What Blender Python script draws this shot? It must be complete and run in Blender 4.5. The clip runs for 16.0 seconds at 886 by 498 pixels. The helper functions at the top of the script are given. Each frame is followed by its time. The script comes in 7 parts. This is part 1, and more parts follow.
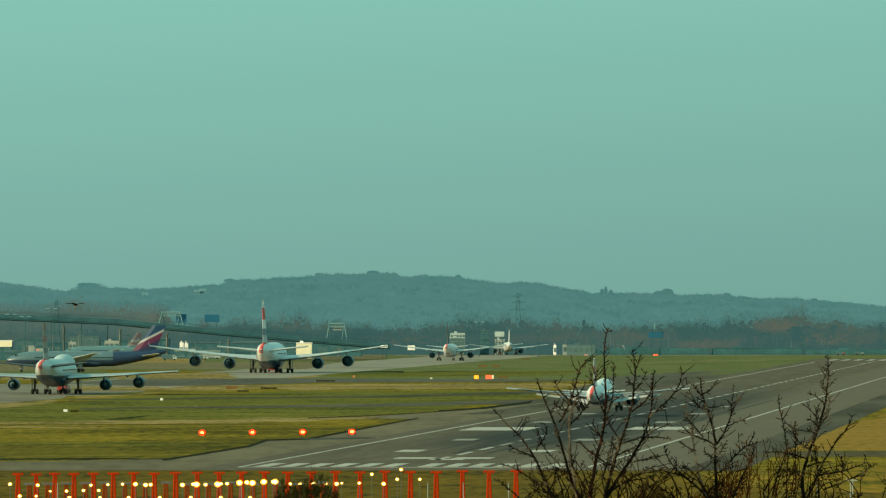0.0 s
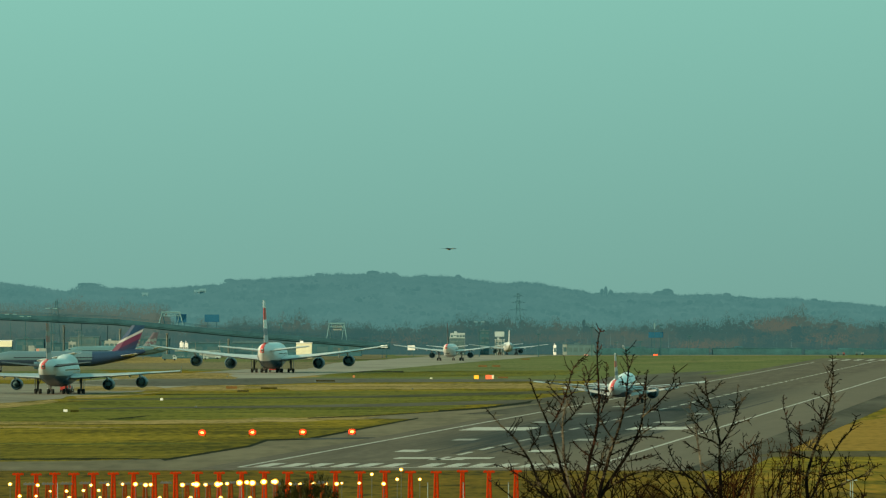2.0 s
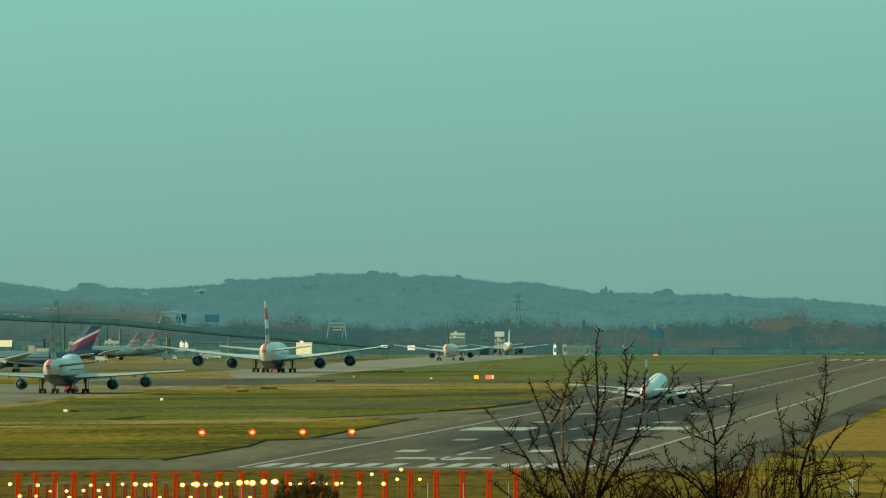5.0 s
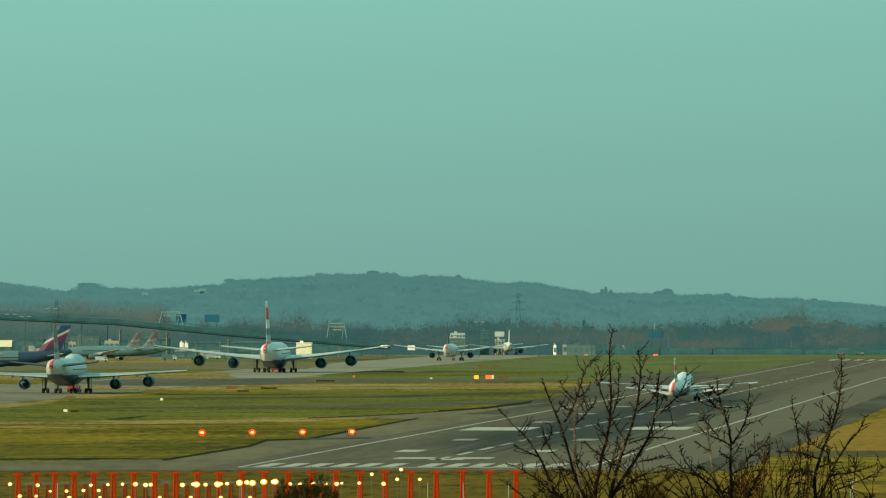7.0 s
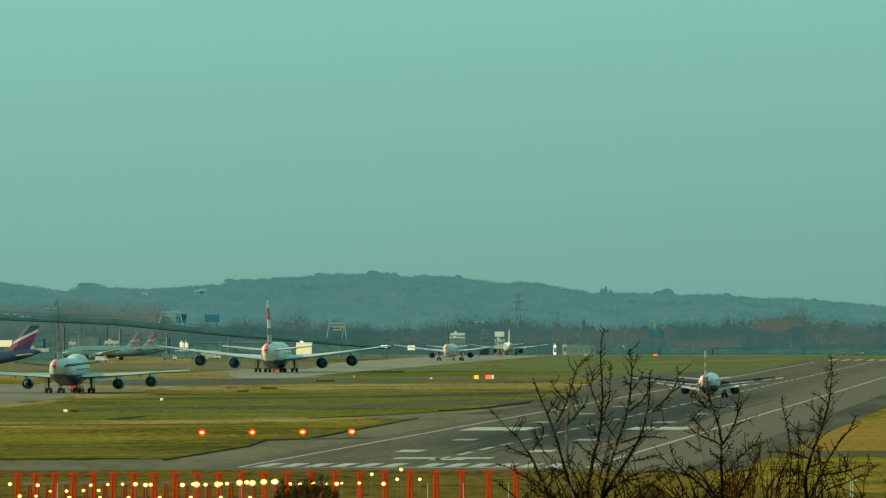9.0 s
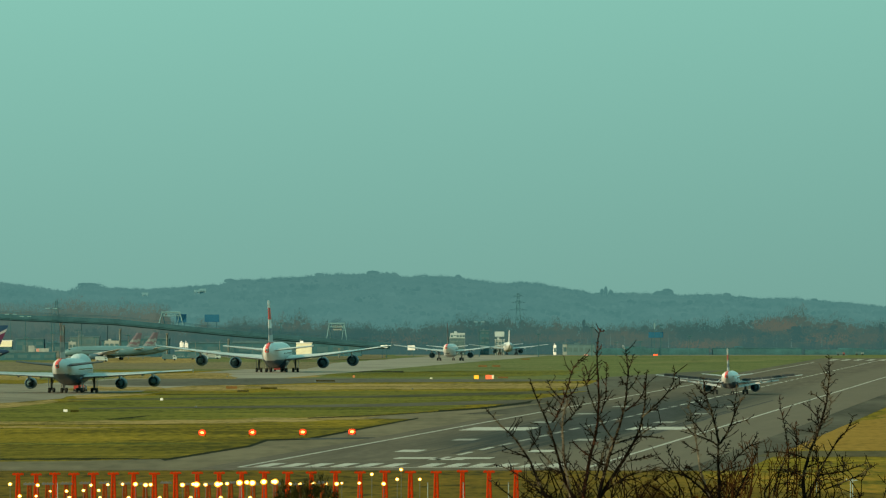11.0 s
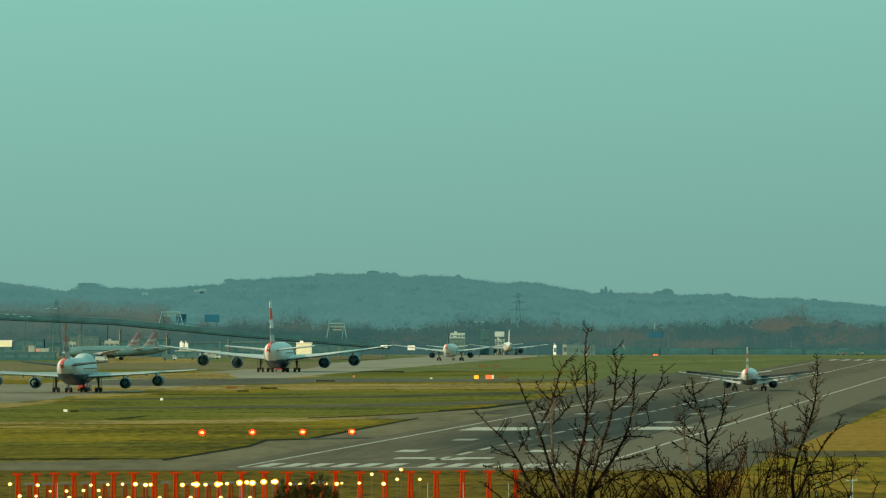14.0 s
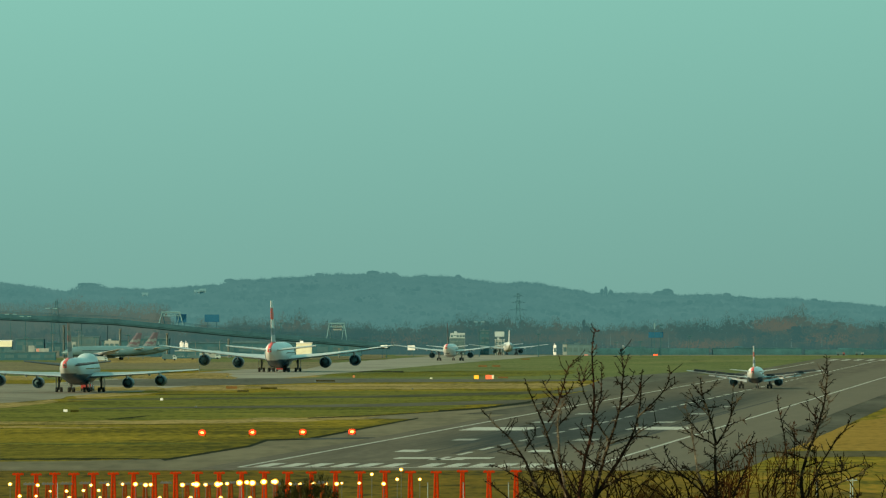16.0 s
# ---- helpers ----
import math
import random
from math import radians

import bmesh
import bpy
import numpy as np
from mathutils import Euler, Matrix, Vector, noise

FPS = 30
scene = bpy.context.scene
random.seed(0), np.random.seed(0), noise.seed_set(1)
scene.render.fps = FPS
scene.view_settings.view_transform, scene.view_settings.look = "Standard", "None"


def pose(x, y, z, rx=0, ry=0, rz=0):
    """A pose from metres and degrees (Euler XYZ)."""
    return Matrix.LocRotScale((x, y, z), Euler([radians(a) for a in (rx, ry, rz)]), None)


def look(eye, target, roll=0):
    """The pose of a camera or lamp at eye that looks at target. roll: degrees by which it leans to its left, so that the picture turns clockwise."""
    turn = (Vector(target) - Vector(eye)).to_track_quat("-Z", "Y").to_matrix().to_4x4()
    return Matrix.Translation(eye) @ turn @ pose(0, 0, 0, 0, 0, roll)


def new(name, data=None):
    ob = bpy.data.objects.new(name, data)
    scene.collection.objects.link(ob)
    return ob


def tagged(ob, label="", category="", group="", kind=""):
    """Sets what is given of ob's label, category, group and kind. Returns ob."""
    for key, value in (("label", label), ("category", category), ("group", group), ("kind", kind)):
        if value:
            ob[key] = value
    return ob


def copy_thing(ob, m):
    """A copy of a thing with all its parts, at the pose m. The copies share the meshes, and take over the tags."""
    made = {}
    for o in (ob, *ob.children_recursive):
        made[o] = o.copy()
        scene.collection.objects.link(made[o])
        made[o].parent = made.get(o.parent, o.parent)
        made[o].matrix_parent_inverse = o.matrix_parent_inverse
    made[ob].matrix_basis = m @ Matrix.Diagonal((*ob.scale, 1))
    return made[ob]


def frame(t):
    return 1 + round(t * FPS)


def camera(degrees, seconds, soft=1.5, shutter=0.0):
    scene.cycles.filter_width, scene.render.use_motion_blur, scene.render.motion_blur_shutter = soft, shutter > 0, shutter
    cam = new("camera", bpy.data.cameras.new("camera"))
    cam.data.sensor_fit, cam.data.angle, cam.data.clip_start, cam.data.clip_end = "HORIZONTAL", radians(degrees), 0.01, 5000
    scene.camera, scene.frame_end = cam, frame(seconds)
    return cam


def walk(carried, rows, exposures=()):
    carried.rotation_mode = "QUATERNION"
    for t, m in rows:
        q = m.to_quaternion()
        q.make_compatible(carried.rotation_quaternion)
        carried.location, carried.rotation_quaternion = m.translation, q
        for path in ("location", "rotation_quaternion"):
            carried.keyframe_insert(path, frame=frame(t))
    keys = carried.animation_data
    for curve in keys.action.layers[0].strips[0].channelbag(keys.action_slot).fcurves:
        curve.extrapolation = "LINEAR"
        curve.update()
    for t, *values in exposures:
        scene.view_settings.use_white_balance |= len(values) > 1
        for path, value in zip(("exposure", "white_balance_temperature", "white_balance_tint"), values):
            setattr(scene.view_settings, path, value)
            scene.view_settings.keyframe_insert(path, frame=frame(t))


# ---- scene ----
cam = camera(5.13, 16.0, soft=1.25, shutter=0.2)
EYE = (0, 0, 21.8)
AIM = look(EYE, (0, 1000, 27.743))
walk(cam, [(0, AIM), (16, AIM)], exposures=[(0, 0.0, 6500, 10), (16, 0.0, 6500, 10)])

# ---- light: low hazy sun from the side, pale sky ----
SUN_EL, SUN_AZ = radians(22), radians(-126)       # azimuth from +y, clockwise
world = bpy.data.worlds.new("hazy_sky")
scene.world = world
world.use_nodes = True
wn, wl = world.node_tree.nodes, world.node_tree.links
wn.clear()
sky = wn.new("ShaderNodeTexSky")
sky.sky_type, sky.sun_disc = "NISHITA", False
sky.sun_elevation, sky.sun_rotation = SUN_EL, SUN_AZ
sky.air_density, sky.dust_density, sky.ozone_density = 1.0, 3.0, 1.0
coord, part_z = wn.new("ShaderNodeTexCoord"), wn.new("ShaderNodeSeparateXYZ")
rise = wn.new("ShaderNodeMapRange")
rise.inputs[1].default_value, rise.inputs[2].default_value = 0.0, 0.034
wl.new(coord.outputs["Generated"], part_z.inputs[0])
wl.new(part_z.outputs[2], rise.inputs[0])
haze = wn.new("ShaderNodeMix")                    # murky near the horizon, clearer above
haze.data_type = "RGBA"
haze.inputs[6].default_value, haze.inputs[7].default_value = (2.05, 4.4, 3.75, 1), (2.5, 6.0, 4.95, 1)
wl.new(rise.outputs[0], haze.inputs[0])
side = wn.new("ShaderNodeMapRange")              # the haze is brighter towards the sun
side.inputs[1].default_value, side.inputs[2].default_value = -0.3, 0.3
side.inputs[3].default_value, side.inputs[4].default_value = 1.18, 0.80
wl.new(part_z.outputs[0], side.inputs[0])
lit_haze = wn.new("ShaderNodeVectorMath")
lit_haze.operation = "SCALE"
wl.new(haze.outputs[2], lit_haze.inputs[0])
wl.new(side.outputs[0], lit_haze.inputs["Scale"])
veil = wn.new("ShaderNodeMix")
veil.data_type = "RGBA"
veil.inputs[0].default_value = 0.88
wl.new(lit_haze.outputs[0], veil.inputs[7])
bg = wn.new("ShaderNodeBackground")
bg.inputs[1].default_value = 0.1
wo = wn.new("ShaderNodeOutputWorld")
wl.new(sky.outputs[0], veil.inputs[6])
wl.new(veil.outputs[2], bg.inputs[0])
wl.new(bg.outputs[0], wo.inputs[0])

sun = new("sun", bpy.data.lights.new("sun", "SUN"))
sun.data.energy, sun.data.angle, sun.data.color = 4.6, radians(0.8), (1.0, 0.745, 0.4)
sun.matrix_basis = look((math.sin(SUN_AZ) * math.cos(SUN_EL) * 300, math.cos(SUN_AZ) * math.cos(SUN_EL) * 300,
                         math.sin(SUN_EL) * 300), (0, 0, 0))


# ---- materials ----
def rgba(c):
    return (c[0], c[1], c[2], 1)


def material(name, base, rough=0.7, metal=0.0, vary=0.25, size=1.0, bump=0.15, tint=None, stretch=(1, 1, 1), grain=0.45):
    """A surface with a coarse and a fine variation; size is that of the coarse patches in metres."""
    m = bpy.data.materials.new(name)
    m.use_nodes = True
    n, l = m.node_tree.nodes, m.node_tree.links
    b = n["Principled BSDF"]
    b.inputs["Roughness"].default_value, b.inputs["Metallic"].default_value = rough, metal
    b.inputs["Specular IOR Level"].default_value = 0.5 if rough < 0.6 else 0.04
    tc, mp = n.new("ShaderNodeTexCoord"), n.new("ShaderNodeMapping")
    mp.inputs["Scale"].default_value = stretch
    l.new(tc.outputs["Object"], mp.inputs[0])
    big, fine = n.new("ShaderNodeTexNoise"), n.new("ShaderNodeTexNoise")
    big.inputs["Scale"].default_value, fine.inputs["Scale"].default_value = 1 / size, 9 / size
    big.inputs["Detail"].default_value, fine.inputs["Detail"].default_value = 4, 3
    for t in (big, fine):
        l.new(mp.outputs[0], t.inputs["Vector"])
    both = n.new("ShaderNodeMath")
    both.operation = "MULTIPLY_ADD"
    both.inputs[1].default_value = grain
    l.new(fine.outputs[0], both.inputs[0])
    l.new(big.outputs[0], both.inputs[2])
    ramp = n.new("ShaderNodeValToRGB")
    lo = [max(0, v * (1 - vary)) for v in base]
    hi = [v * (1 + vary) for v in (tint or base)]
    mid = 0.5 + grain * 0.5
    ramp.color_ramp.elements[0].position, ramp.color_ramp.elements[1].position = mid - 0.18 - 0.2 * grain, mid + 0.18 + 0.2 * grain
    ramp.color_ramp.elements[0].color, ramp.color_ramp.elements[1].color = rgba(lo), rgba(hi)
    l.new(both.outputs[0], ramp.inputs[0])
    l.new(ramp.outputs[0], b.inputs["Base Color"])
    if bump:
        bp = n.new("ShaderNodeBump")
        bp.inputs["Strength"].default_value = bump
        l.new(fine.outputs[0], bp.inputs["Height"])
        l.new(bp.outputs[0], b.inputs["Normal"])
    return m


def layered(name, stops, layers, rough=0.95, bump=0.3):
    """Ground or bark in several scales: stops are (place, colour) of the ramp; layers are (weight, size across, size along, detail)."""
    m = bpy.data.materials.new(name)
    m.use_nodes = True
    n, l = m.node_tree.nodes, m.node_tree.links
    b = n["Principled BSDF"]
    b.inputs["Roughness"].default_value, b.inputs["Specular IOR Level"].default_value = rough, 0.04
    tc, total = n.new("ShaderNodeTexCoord"), None
    for i, (weight, across, far, detail) in enumerate(layers):
        mp, nz, ad = n.new("ShaderNodeMapping"), n.new("ShaderNodeTexNoise"), n.new("ShaderNodeMath")
        mp.inputs["Scale"].default_value, mp.inputs["Location"].default_value = (1 / across, 1 / far, 1 / across), (i * 17.3, i * 5.1, 0)
        nz.inputs["Scale"].default_value, nz.inputs["Detail"].default_value, nz.inputs["Roughness"].default_value = 1.0, detail, 0.6
        l.new(tc.outputs["Object"], mp.inputs[0])
        l.new(mp.outputs[0], nz.inputs["Vector"])
        ad.operation, ad.inputs[1].default_value, ad.inputs[2].default_value = "MULTIPLY_ADD", weight, 0.5 * (1 - sum(w[0] for w in layers)) if i == 0 else 0.0
        l.new(nz.outputs[0], ad.inputs[0])
        if total:
            l.new(total.outputs[0], ad.inputs[2])
        total = ad
    ramp = n.new("ShaderNodeValToRGB")
    e = ramp.color_ramp.elements
    for k in (0, 1):
        e[k].position, e[k].color = stops[-k][0], rgba(stops[-k][1])
    for at, c in stops[1:-1]:
        e.new(at).color = rgba(c)
    l.new(total.outputs[0], ramp.inputs[0])
    l.new(ramp.outputs[0], b.inputs["Base Color"])
    if bump:
        bp = n.new("ShaderNodeBump")
        bp.inputs["Strength"].default_value = bump
        l.new(total.outputs[0], bp.inputs["Height"])
        l.new(bp.outputs[0], b.inputs["Normal"])
    return m


def turf(name, dark, green, straw, dry=0.62, mess=1.0):
    """Winter grass: dark hollows, green blades and straw, in drifts, tufts and blades."""
    return layered(name, [(0.33, dark), (0.46, green), (dry, [0.55 * g + 0.45 * w for g, w in zip(green, straw)]), (dry + 0.14, straw)],
                   [(0.65 * mess, 60, 90, 4), (0.85 * mess, 20, 26, 4), (0.95, 1.7, 13, 3)])


def runway_paint(name):
    """Worn asphalt in the runway's own space: across it x, along it y; tyre rubber darkens the touchdown zone."""
    m = layered(name, [(0.3, (0.083, 0.07, 0.052)), (0.5, (0.112, 0.094, 0.07)), (0.7, (0.15, 0.125, 0.095))],
                [(0.5, 9, 160, 4), (0.55, 2.2, 60, 3), (0.35, 0.9, 9, 2)], 0.85, 0.1)
    n, l = m.node_tree.nodes, m.node_tree.links
    b = n["Principled BSDF"]
    worn = b.inputs["Base Color"].links[0].from_socket
    tc, sep = n.new("ShaderNodeTexCoord"), n.new("ShaderNodeSeparateXYZ")
    l.new(tc.outputs["Object"], sep.inputs[0])

    def ranged(source, a, c, lo=0.0, hi=1.0):
        r = n.new("ShaderNodeMapRange")
        r.interpolation_type = "SMOOTHSTEP"
        for k, v in enumerate((a, c, lo, hi)):
            r.inputs[k + 1].default_value = v
        l.new(source, r.inputs[0])
        return r.outputs[0]

    def times(*parts):
        out = parts[0]
        for q in parts[1:]:
            t = n.new("ShaderNodeMath")
            t.operation = "MULTIPLY"
            l.new(out, t.inputs[0])
            l.new(q, t.inputs[1])
            out = t.outputs[0]
        return out

    def blend(f, base, c):
        mix = n.new("ShaderNodeMix")
        mix.data_type = "RGBA"
        l.new(f, mix.inputs[0])
        l.new(base, mix.inputs[6])
        mix.inputs[7].default_value = rgba(c)
        return mix.outputs[2]
    mp, nz = n.new("ShaderNodeMapping"), n.new("ShaderNodeTexNoise")
    mp.inputs["Scale"].default_value = (0.9, 0.004, 1)
    nz.inputs["Scale"].default_value, nz.inputs["Detail"].default_value = 1.0, 4
    l.new(tc.outputs["Object"], mp.inputs[0])
    l.new(mp.outputs[0], nz.inputs["Vector"])
    pale = blend(ranged(sep.outputs[0], 9, 15, 0.0, 0.62), worn, (0.152, 0.131, 0.1))
    film = times(ranged(sep.outputs[0], -20, -6), ranged(sep.outputs[0], 20, 8), ranged(sep.outputs[1], 90, 320), ranged(sep.outputs[1], 1500, 620))
    smeared = blend(times(film, ranged(nz.outputs[0], 0.22, 0.6, 0.62, 1.0)), pale, (0.037, 0.044, 0.043))
    wheels = times(film, ranged(nz.outputs[0], 0.52, 0.66), ranged(sep.outputs[1], 1300, 600))
    l.new(blend(wheels, smeared, (0.03, 0.031, 0.031)), b.inputs["Base Color"])
    return m


def glow(name, color, strength):
    m = bpy.data.materials.new(name)
    m.use_nodes = True
    b = m.node_tree.nodes["Principled BSDF"]
    b.inputs["Base Color"].default_value = rgba(color)
    b.inputs["Emission Color"].default_value = rgba(color)
    b.inputs["Emission Strength"].default_value = strength
    return m


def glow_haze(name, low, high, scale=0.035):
    """The plain distance behind all else: haze put in as emission, over a black base."""
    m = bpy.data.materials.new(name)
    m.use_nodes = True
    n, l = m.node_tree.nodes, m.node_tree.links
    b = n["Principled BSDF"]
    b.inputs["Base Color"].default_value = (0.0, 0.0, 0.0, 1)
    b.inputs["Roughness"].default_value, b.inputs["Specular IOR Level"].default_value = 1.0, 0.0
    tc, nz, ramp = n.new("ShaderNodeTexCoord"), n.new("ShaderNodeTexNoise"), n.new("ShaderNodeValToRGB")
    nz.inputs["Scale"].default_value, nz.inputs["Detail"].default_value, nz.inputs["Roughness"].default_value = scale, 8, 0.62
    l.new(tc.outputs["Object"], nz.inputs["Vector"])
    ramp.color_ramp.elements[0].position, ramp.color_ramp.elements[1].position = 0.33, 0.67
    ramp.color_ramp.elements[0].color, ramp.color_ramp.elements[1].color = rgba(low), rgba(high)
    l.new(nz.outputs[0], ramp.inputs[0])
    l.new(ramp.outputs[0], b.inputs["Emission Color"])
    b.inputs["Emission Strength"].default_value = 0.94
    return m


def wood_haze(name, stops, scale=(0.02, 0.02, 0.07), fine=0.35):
    """A far winter wood that glows for haze: its species change softly from place to place; stops are (place, colour).
    """
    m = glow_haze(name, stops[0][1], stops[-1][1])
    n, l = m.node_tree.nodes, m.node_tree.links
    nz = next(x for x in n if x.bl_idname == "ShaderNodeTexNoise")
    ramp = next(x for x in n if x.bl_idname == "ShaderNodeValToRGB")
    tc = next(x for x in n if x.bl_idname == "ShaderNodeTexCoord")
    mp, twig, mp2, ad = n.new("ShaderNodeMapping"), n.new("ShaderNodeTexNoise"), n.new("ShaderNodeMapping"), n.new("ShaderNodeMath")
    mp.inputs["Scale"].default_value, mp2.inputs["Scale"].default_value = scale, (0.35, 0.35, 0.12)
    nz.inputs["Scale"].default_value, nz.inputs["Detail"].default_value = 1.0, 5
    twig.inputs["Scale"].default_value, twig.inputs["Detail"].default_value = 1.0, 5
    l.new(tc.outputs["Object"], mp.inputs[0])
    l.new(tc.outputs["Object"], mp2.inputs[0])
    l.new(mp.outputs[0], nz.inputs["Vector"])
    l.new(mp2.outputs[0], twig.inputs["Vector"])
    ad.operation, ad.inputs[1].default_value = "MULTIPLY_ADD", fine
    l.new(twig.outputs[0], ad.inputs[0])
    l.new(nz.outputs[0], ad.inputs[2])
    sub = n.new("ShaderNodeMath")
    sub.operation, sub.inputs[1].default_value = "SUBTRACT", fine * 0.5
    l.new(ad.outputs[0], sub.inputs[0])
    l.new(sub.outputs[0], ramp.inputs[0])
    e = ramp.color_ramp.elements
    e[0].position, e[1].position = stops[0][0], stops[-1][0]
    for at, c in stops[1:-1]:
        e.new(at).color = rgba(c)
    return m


def banded(name, bands, axis=2, rough=0.35, wave=0.06, scale=3.0, coord="Generated"):
    """Paint in bands along one axis of the part, with wavy edges: bands are (start, colour)."""
    m = bpy.data.materials.new(name)
    m.use_nodes = True
    n, l = m.node_tree.nodes, m.node_tree.links
    b = n["Principled BSDF"]
    b.inputs["Roughness"].default_value = rough
    tc, sep, nz = n.new("ShaderNodeTexCoord"), n.new("ShaderNodeSeparateXYZ"), n.new("ShaderNodeTexNoise")
    nz.inputs["Scale"].default_value = scale
    l.new(tc.outputs[coord], sep.inputs[0])
    l.new(tc.outputs[coord], nz.inputs["Vector"])
    ad = n.new("ShaderNodeMath")
    ad.operation, ad.inputs[1].default_value = "MULTIPLY_ADD", wave
    l.new(nz.outputs[0], ad.inputs[0])
    l.new(sep.outputs[axis], ad.inputs[2])
    ramp = n.new("ShaderNodeValToRGB")
    ramp.color_ramp.interpolation = "CONSTANT"
    e = ramp.color_ramp.elements
    e[0].position, e[0].color = 0, rgba(bands[0][1])
    e[1].position, e[1].color = bands[1][0], rgba(bands[1][1])
    for p, c in bands[2:]:
        e.new(p).color = rgba(c)
    l.new(ad.outputs[0], ramp.inputs[0])
    l.new(ramp.outputs[0], b.inputs["Base Color"])
    return m


def tail_flash(name, cream, flash, x0, x1, z0, low=0.1):
    """Cream tail cone with a wavy flash of colour below the fin, between x0 and x1 and above z0 of the part's size."""
    m = bpy.data.materials.new(name)
    m.use_nodes = True
    n, l = m.node_tree.nodes, m.node_tree.links
    b = n["Principled BSDF"]
    b.inputs["Roughness"].default_value = 0.35
    tc, nz, wob, sep = n.new("ShaderNodeTexCoord"), n.new("ShaderNodeTexNoise"), n.new("ShaderNodeVectorMath"), n.new("ShaderNodeSeparateXYZ")
    nz.inputs["Scale"].default_value = 3
    wob.operation, wob.inputs[1].default_value = "MULTIPLY_ADD", (0.12, 0, 0.1)
    l.new(tc.outputs["Generated"], nz.inputs["Vector"])
    l.new(nz.outputs["Color"], wob.inputs[0])
    l.new(tc.outputs["Generated"], wob.inputs[2])
    l.new(wob.outputs[0], sep.inputs[0])
    tests = []
    for axis, kind, v in ((0, "GREATER_THAN", x0 + 0.06), (0, "LESS_THAN", x1 + 0.06), (2, "GREATER_THAN", z0 + 0.05)):
        t = n.new("ShaderNodeMath")
        t.operation, t.inputs[1].default_value = kind, v
        l.new(sep.outputs[axis], t.inputs[0])
        tests.append(t)
    for t, u in ((tests[0], tests[1]), (None, tests[2])):
        a = n.new("ShaderNodeMath")
        a.operation = "MULTIPLY"
        l.new((t or last).outputs[0], a.inputs[0])
        l.new(u.outputs[0], a.inputs[1])
        last = a
    mix = n.new("ShaderNodeMix")
    mix.data_type = "RGBA"
    mix.inputs[6].default_value, mix.inputs[7].default_value = rgba(cream), rgba(flash)
    l.new(last.outputs[0], mix.inputs[0])
    own, under, belly = n.new("ShaderNodeSeparateXYZ"), n.new("ShaderNodeMath"), n.new("ShaderNodeMix")
    l.new(tc.outputs["Generated"], own.inputs[0])
    under.operation, under.inputs[1].default_value = "LESS_THAN", low
    l.new(own.outputs[2], under.inputs[0])
    belly.data_type = "RGBA"
    l.new(under.outputs[0], belly.inputs[0])
    l.new(mix.outputs[2], belly.inputs[6])
    belly.inputs[7].default_value = rgba((0.02, 0.065, 0.11))
    l.new(belly.outputs[2], b.inputs["Base Color"])
    return m


def slanted(name, bands, slope, rough=0.35):
    """Tail paint in stripes that rise towards the back: bands are (start, colour) of z + slope * y in metres."""
    m = bpy.data.materials.new(name)
    m.use_nodes = True
    n, l = m.node_tree.nodes, m.node_tree.links
    b = n["Principled BSDF"]
    b.inputs["Roughness"].default_value = rough
    tc, sep, v = n.new("ShaderNodeTexCoord"), n.new("ShaderNodeSeparateXYZ"), n.new("ShaderNodeMath")
    l.new(tc.outputs["Object"], sep.inputs[0])
    v.operation, v.inputs[1].default_value = "MULTIPLY_ADD", slope
    l.new(sep.outputs[1], v.inputs[0])
    l.new(sep.outputs[2], v.inputs[2])
    last = None
    for start, c in bands:
        if last is None:
            rgb = n.new("ShaderNodeRGB")
            rgb.outputs[0].default_value = rgba(c)
            last = rgb.outputs[0]
            continue
        t, mix = n.new("ShaderNodeMapRange"), n.new("ShaderNodeMix")
        t.inputs[1].default_value, t.inputs[2].default_value = start - 0.12, start + 0.12
        l.new(v.outputs[0], t.inputs[0])
        mix.data_type = "RGBA"
        l.new(t.outputs[0], mix.inputs[0])
        l.new(last, mix.inputs[6])
        mix.inputs[7].default_value = rgba(c)
        last = mix.outputs[2]
    l.new(last, b.inputs["Base Color"])
    return m


def two_tone(name, low, high, z, rough=0.3, soft_line=0.02):
    """Hull paint that changes at the height z of the part's own space."""
    m = bpy.data.materials.new(name)
    m.use_nodes = True
    n, l = m.node_tree.nodes, m.node_tree.links
    b = n["Principled BSDF"]
    b.inputs["Roughness"].default_value = rough
    tc, sep, nz = n.new("ShaderNodeTexCoord"), n.new("ShaderNodeSeparateXYZ"), n.new("ShaderNodeTexNoise")
    l.new(tc.outputs["Object"], sep.inputs[0])
    l.new(tc.outputs["Object"], nz.inputs["Vector"])
    nz.inputs["Scale"].default_value, nz.inputs["Detail"].default_value = 0.6, 5
    cmp = n.new("ShaderNodeMath")
    cmp.operation, cmp.inputs[1].default_value = "GREATER_THAN", z
    l.new(sep.outputs[2], cmp.inputs[0])
    mix = n.new("ShaderNodeMix")
    mix.data_type = "RGBA"
    mix.inputs[6].default_value, mix.inputs[7].default_value = rgba(low), rgba(high)
    l.new(cmp.outputs[0], mix.inputs[0])
    dirt = n.new("ShaderNodeMix")
    dirt.data_type, dirt.blend_type = "RGBA", "MULTIPLY"
    dirt.inputs[0].default_value = 0.16
    l.new(mix.outputs[2], dirt.inputs[6])
    l.new(nz.outputs[0], dirt.inputs[7])
    l.new(dirt.outputs[2], b.inputs["Base Color"])
    return m


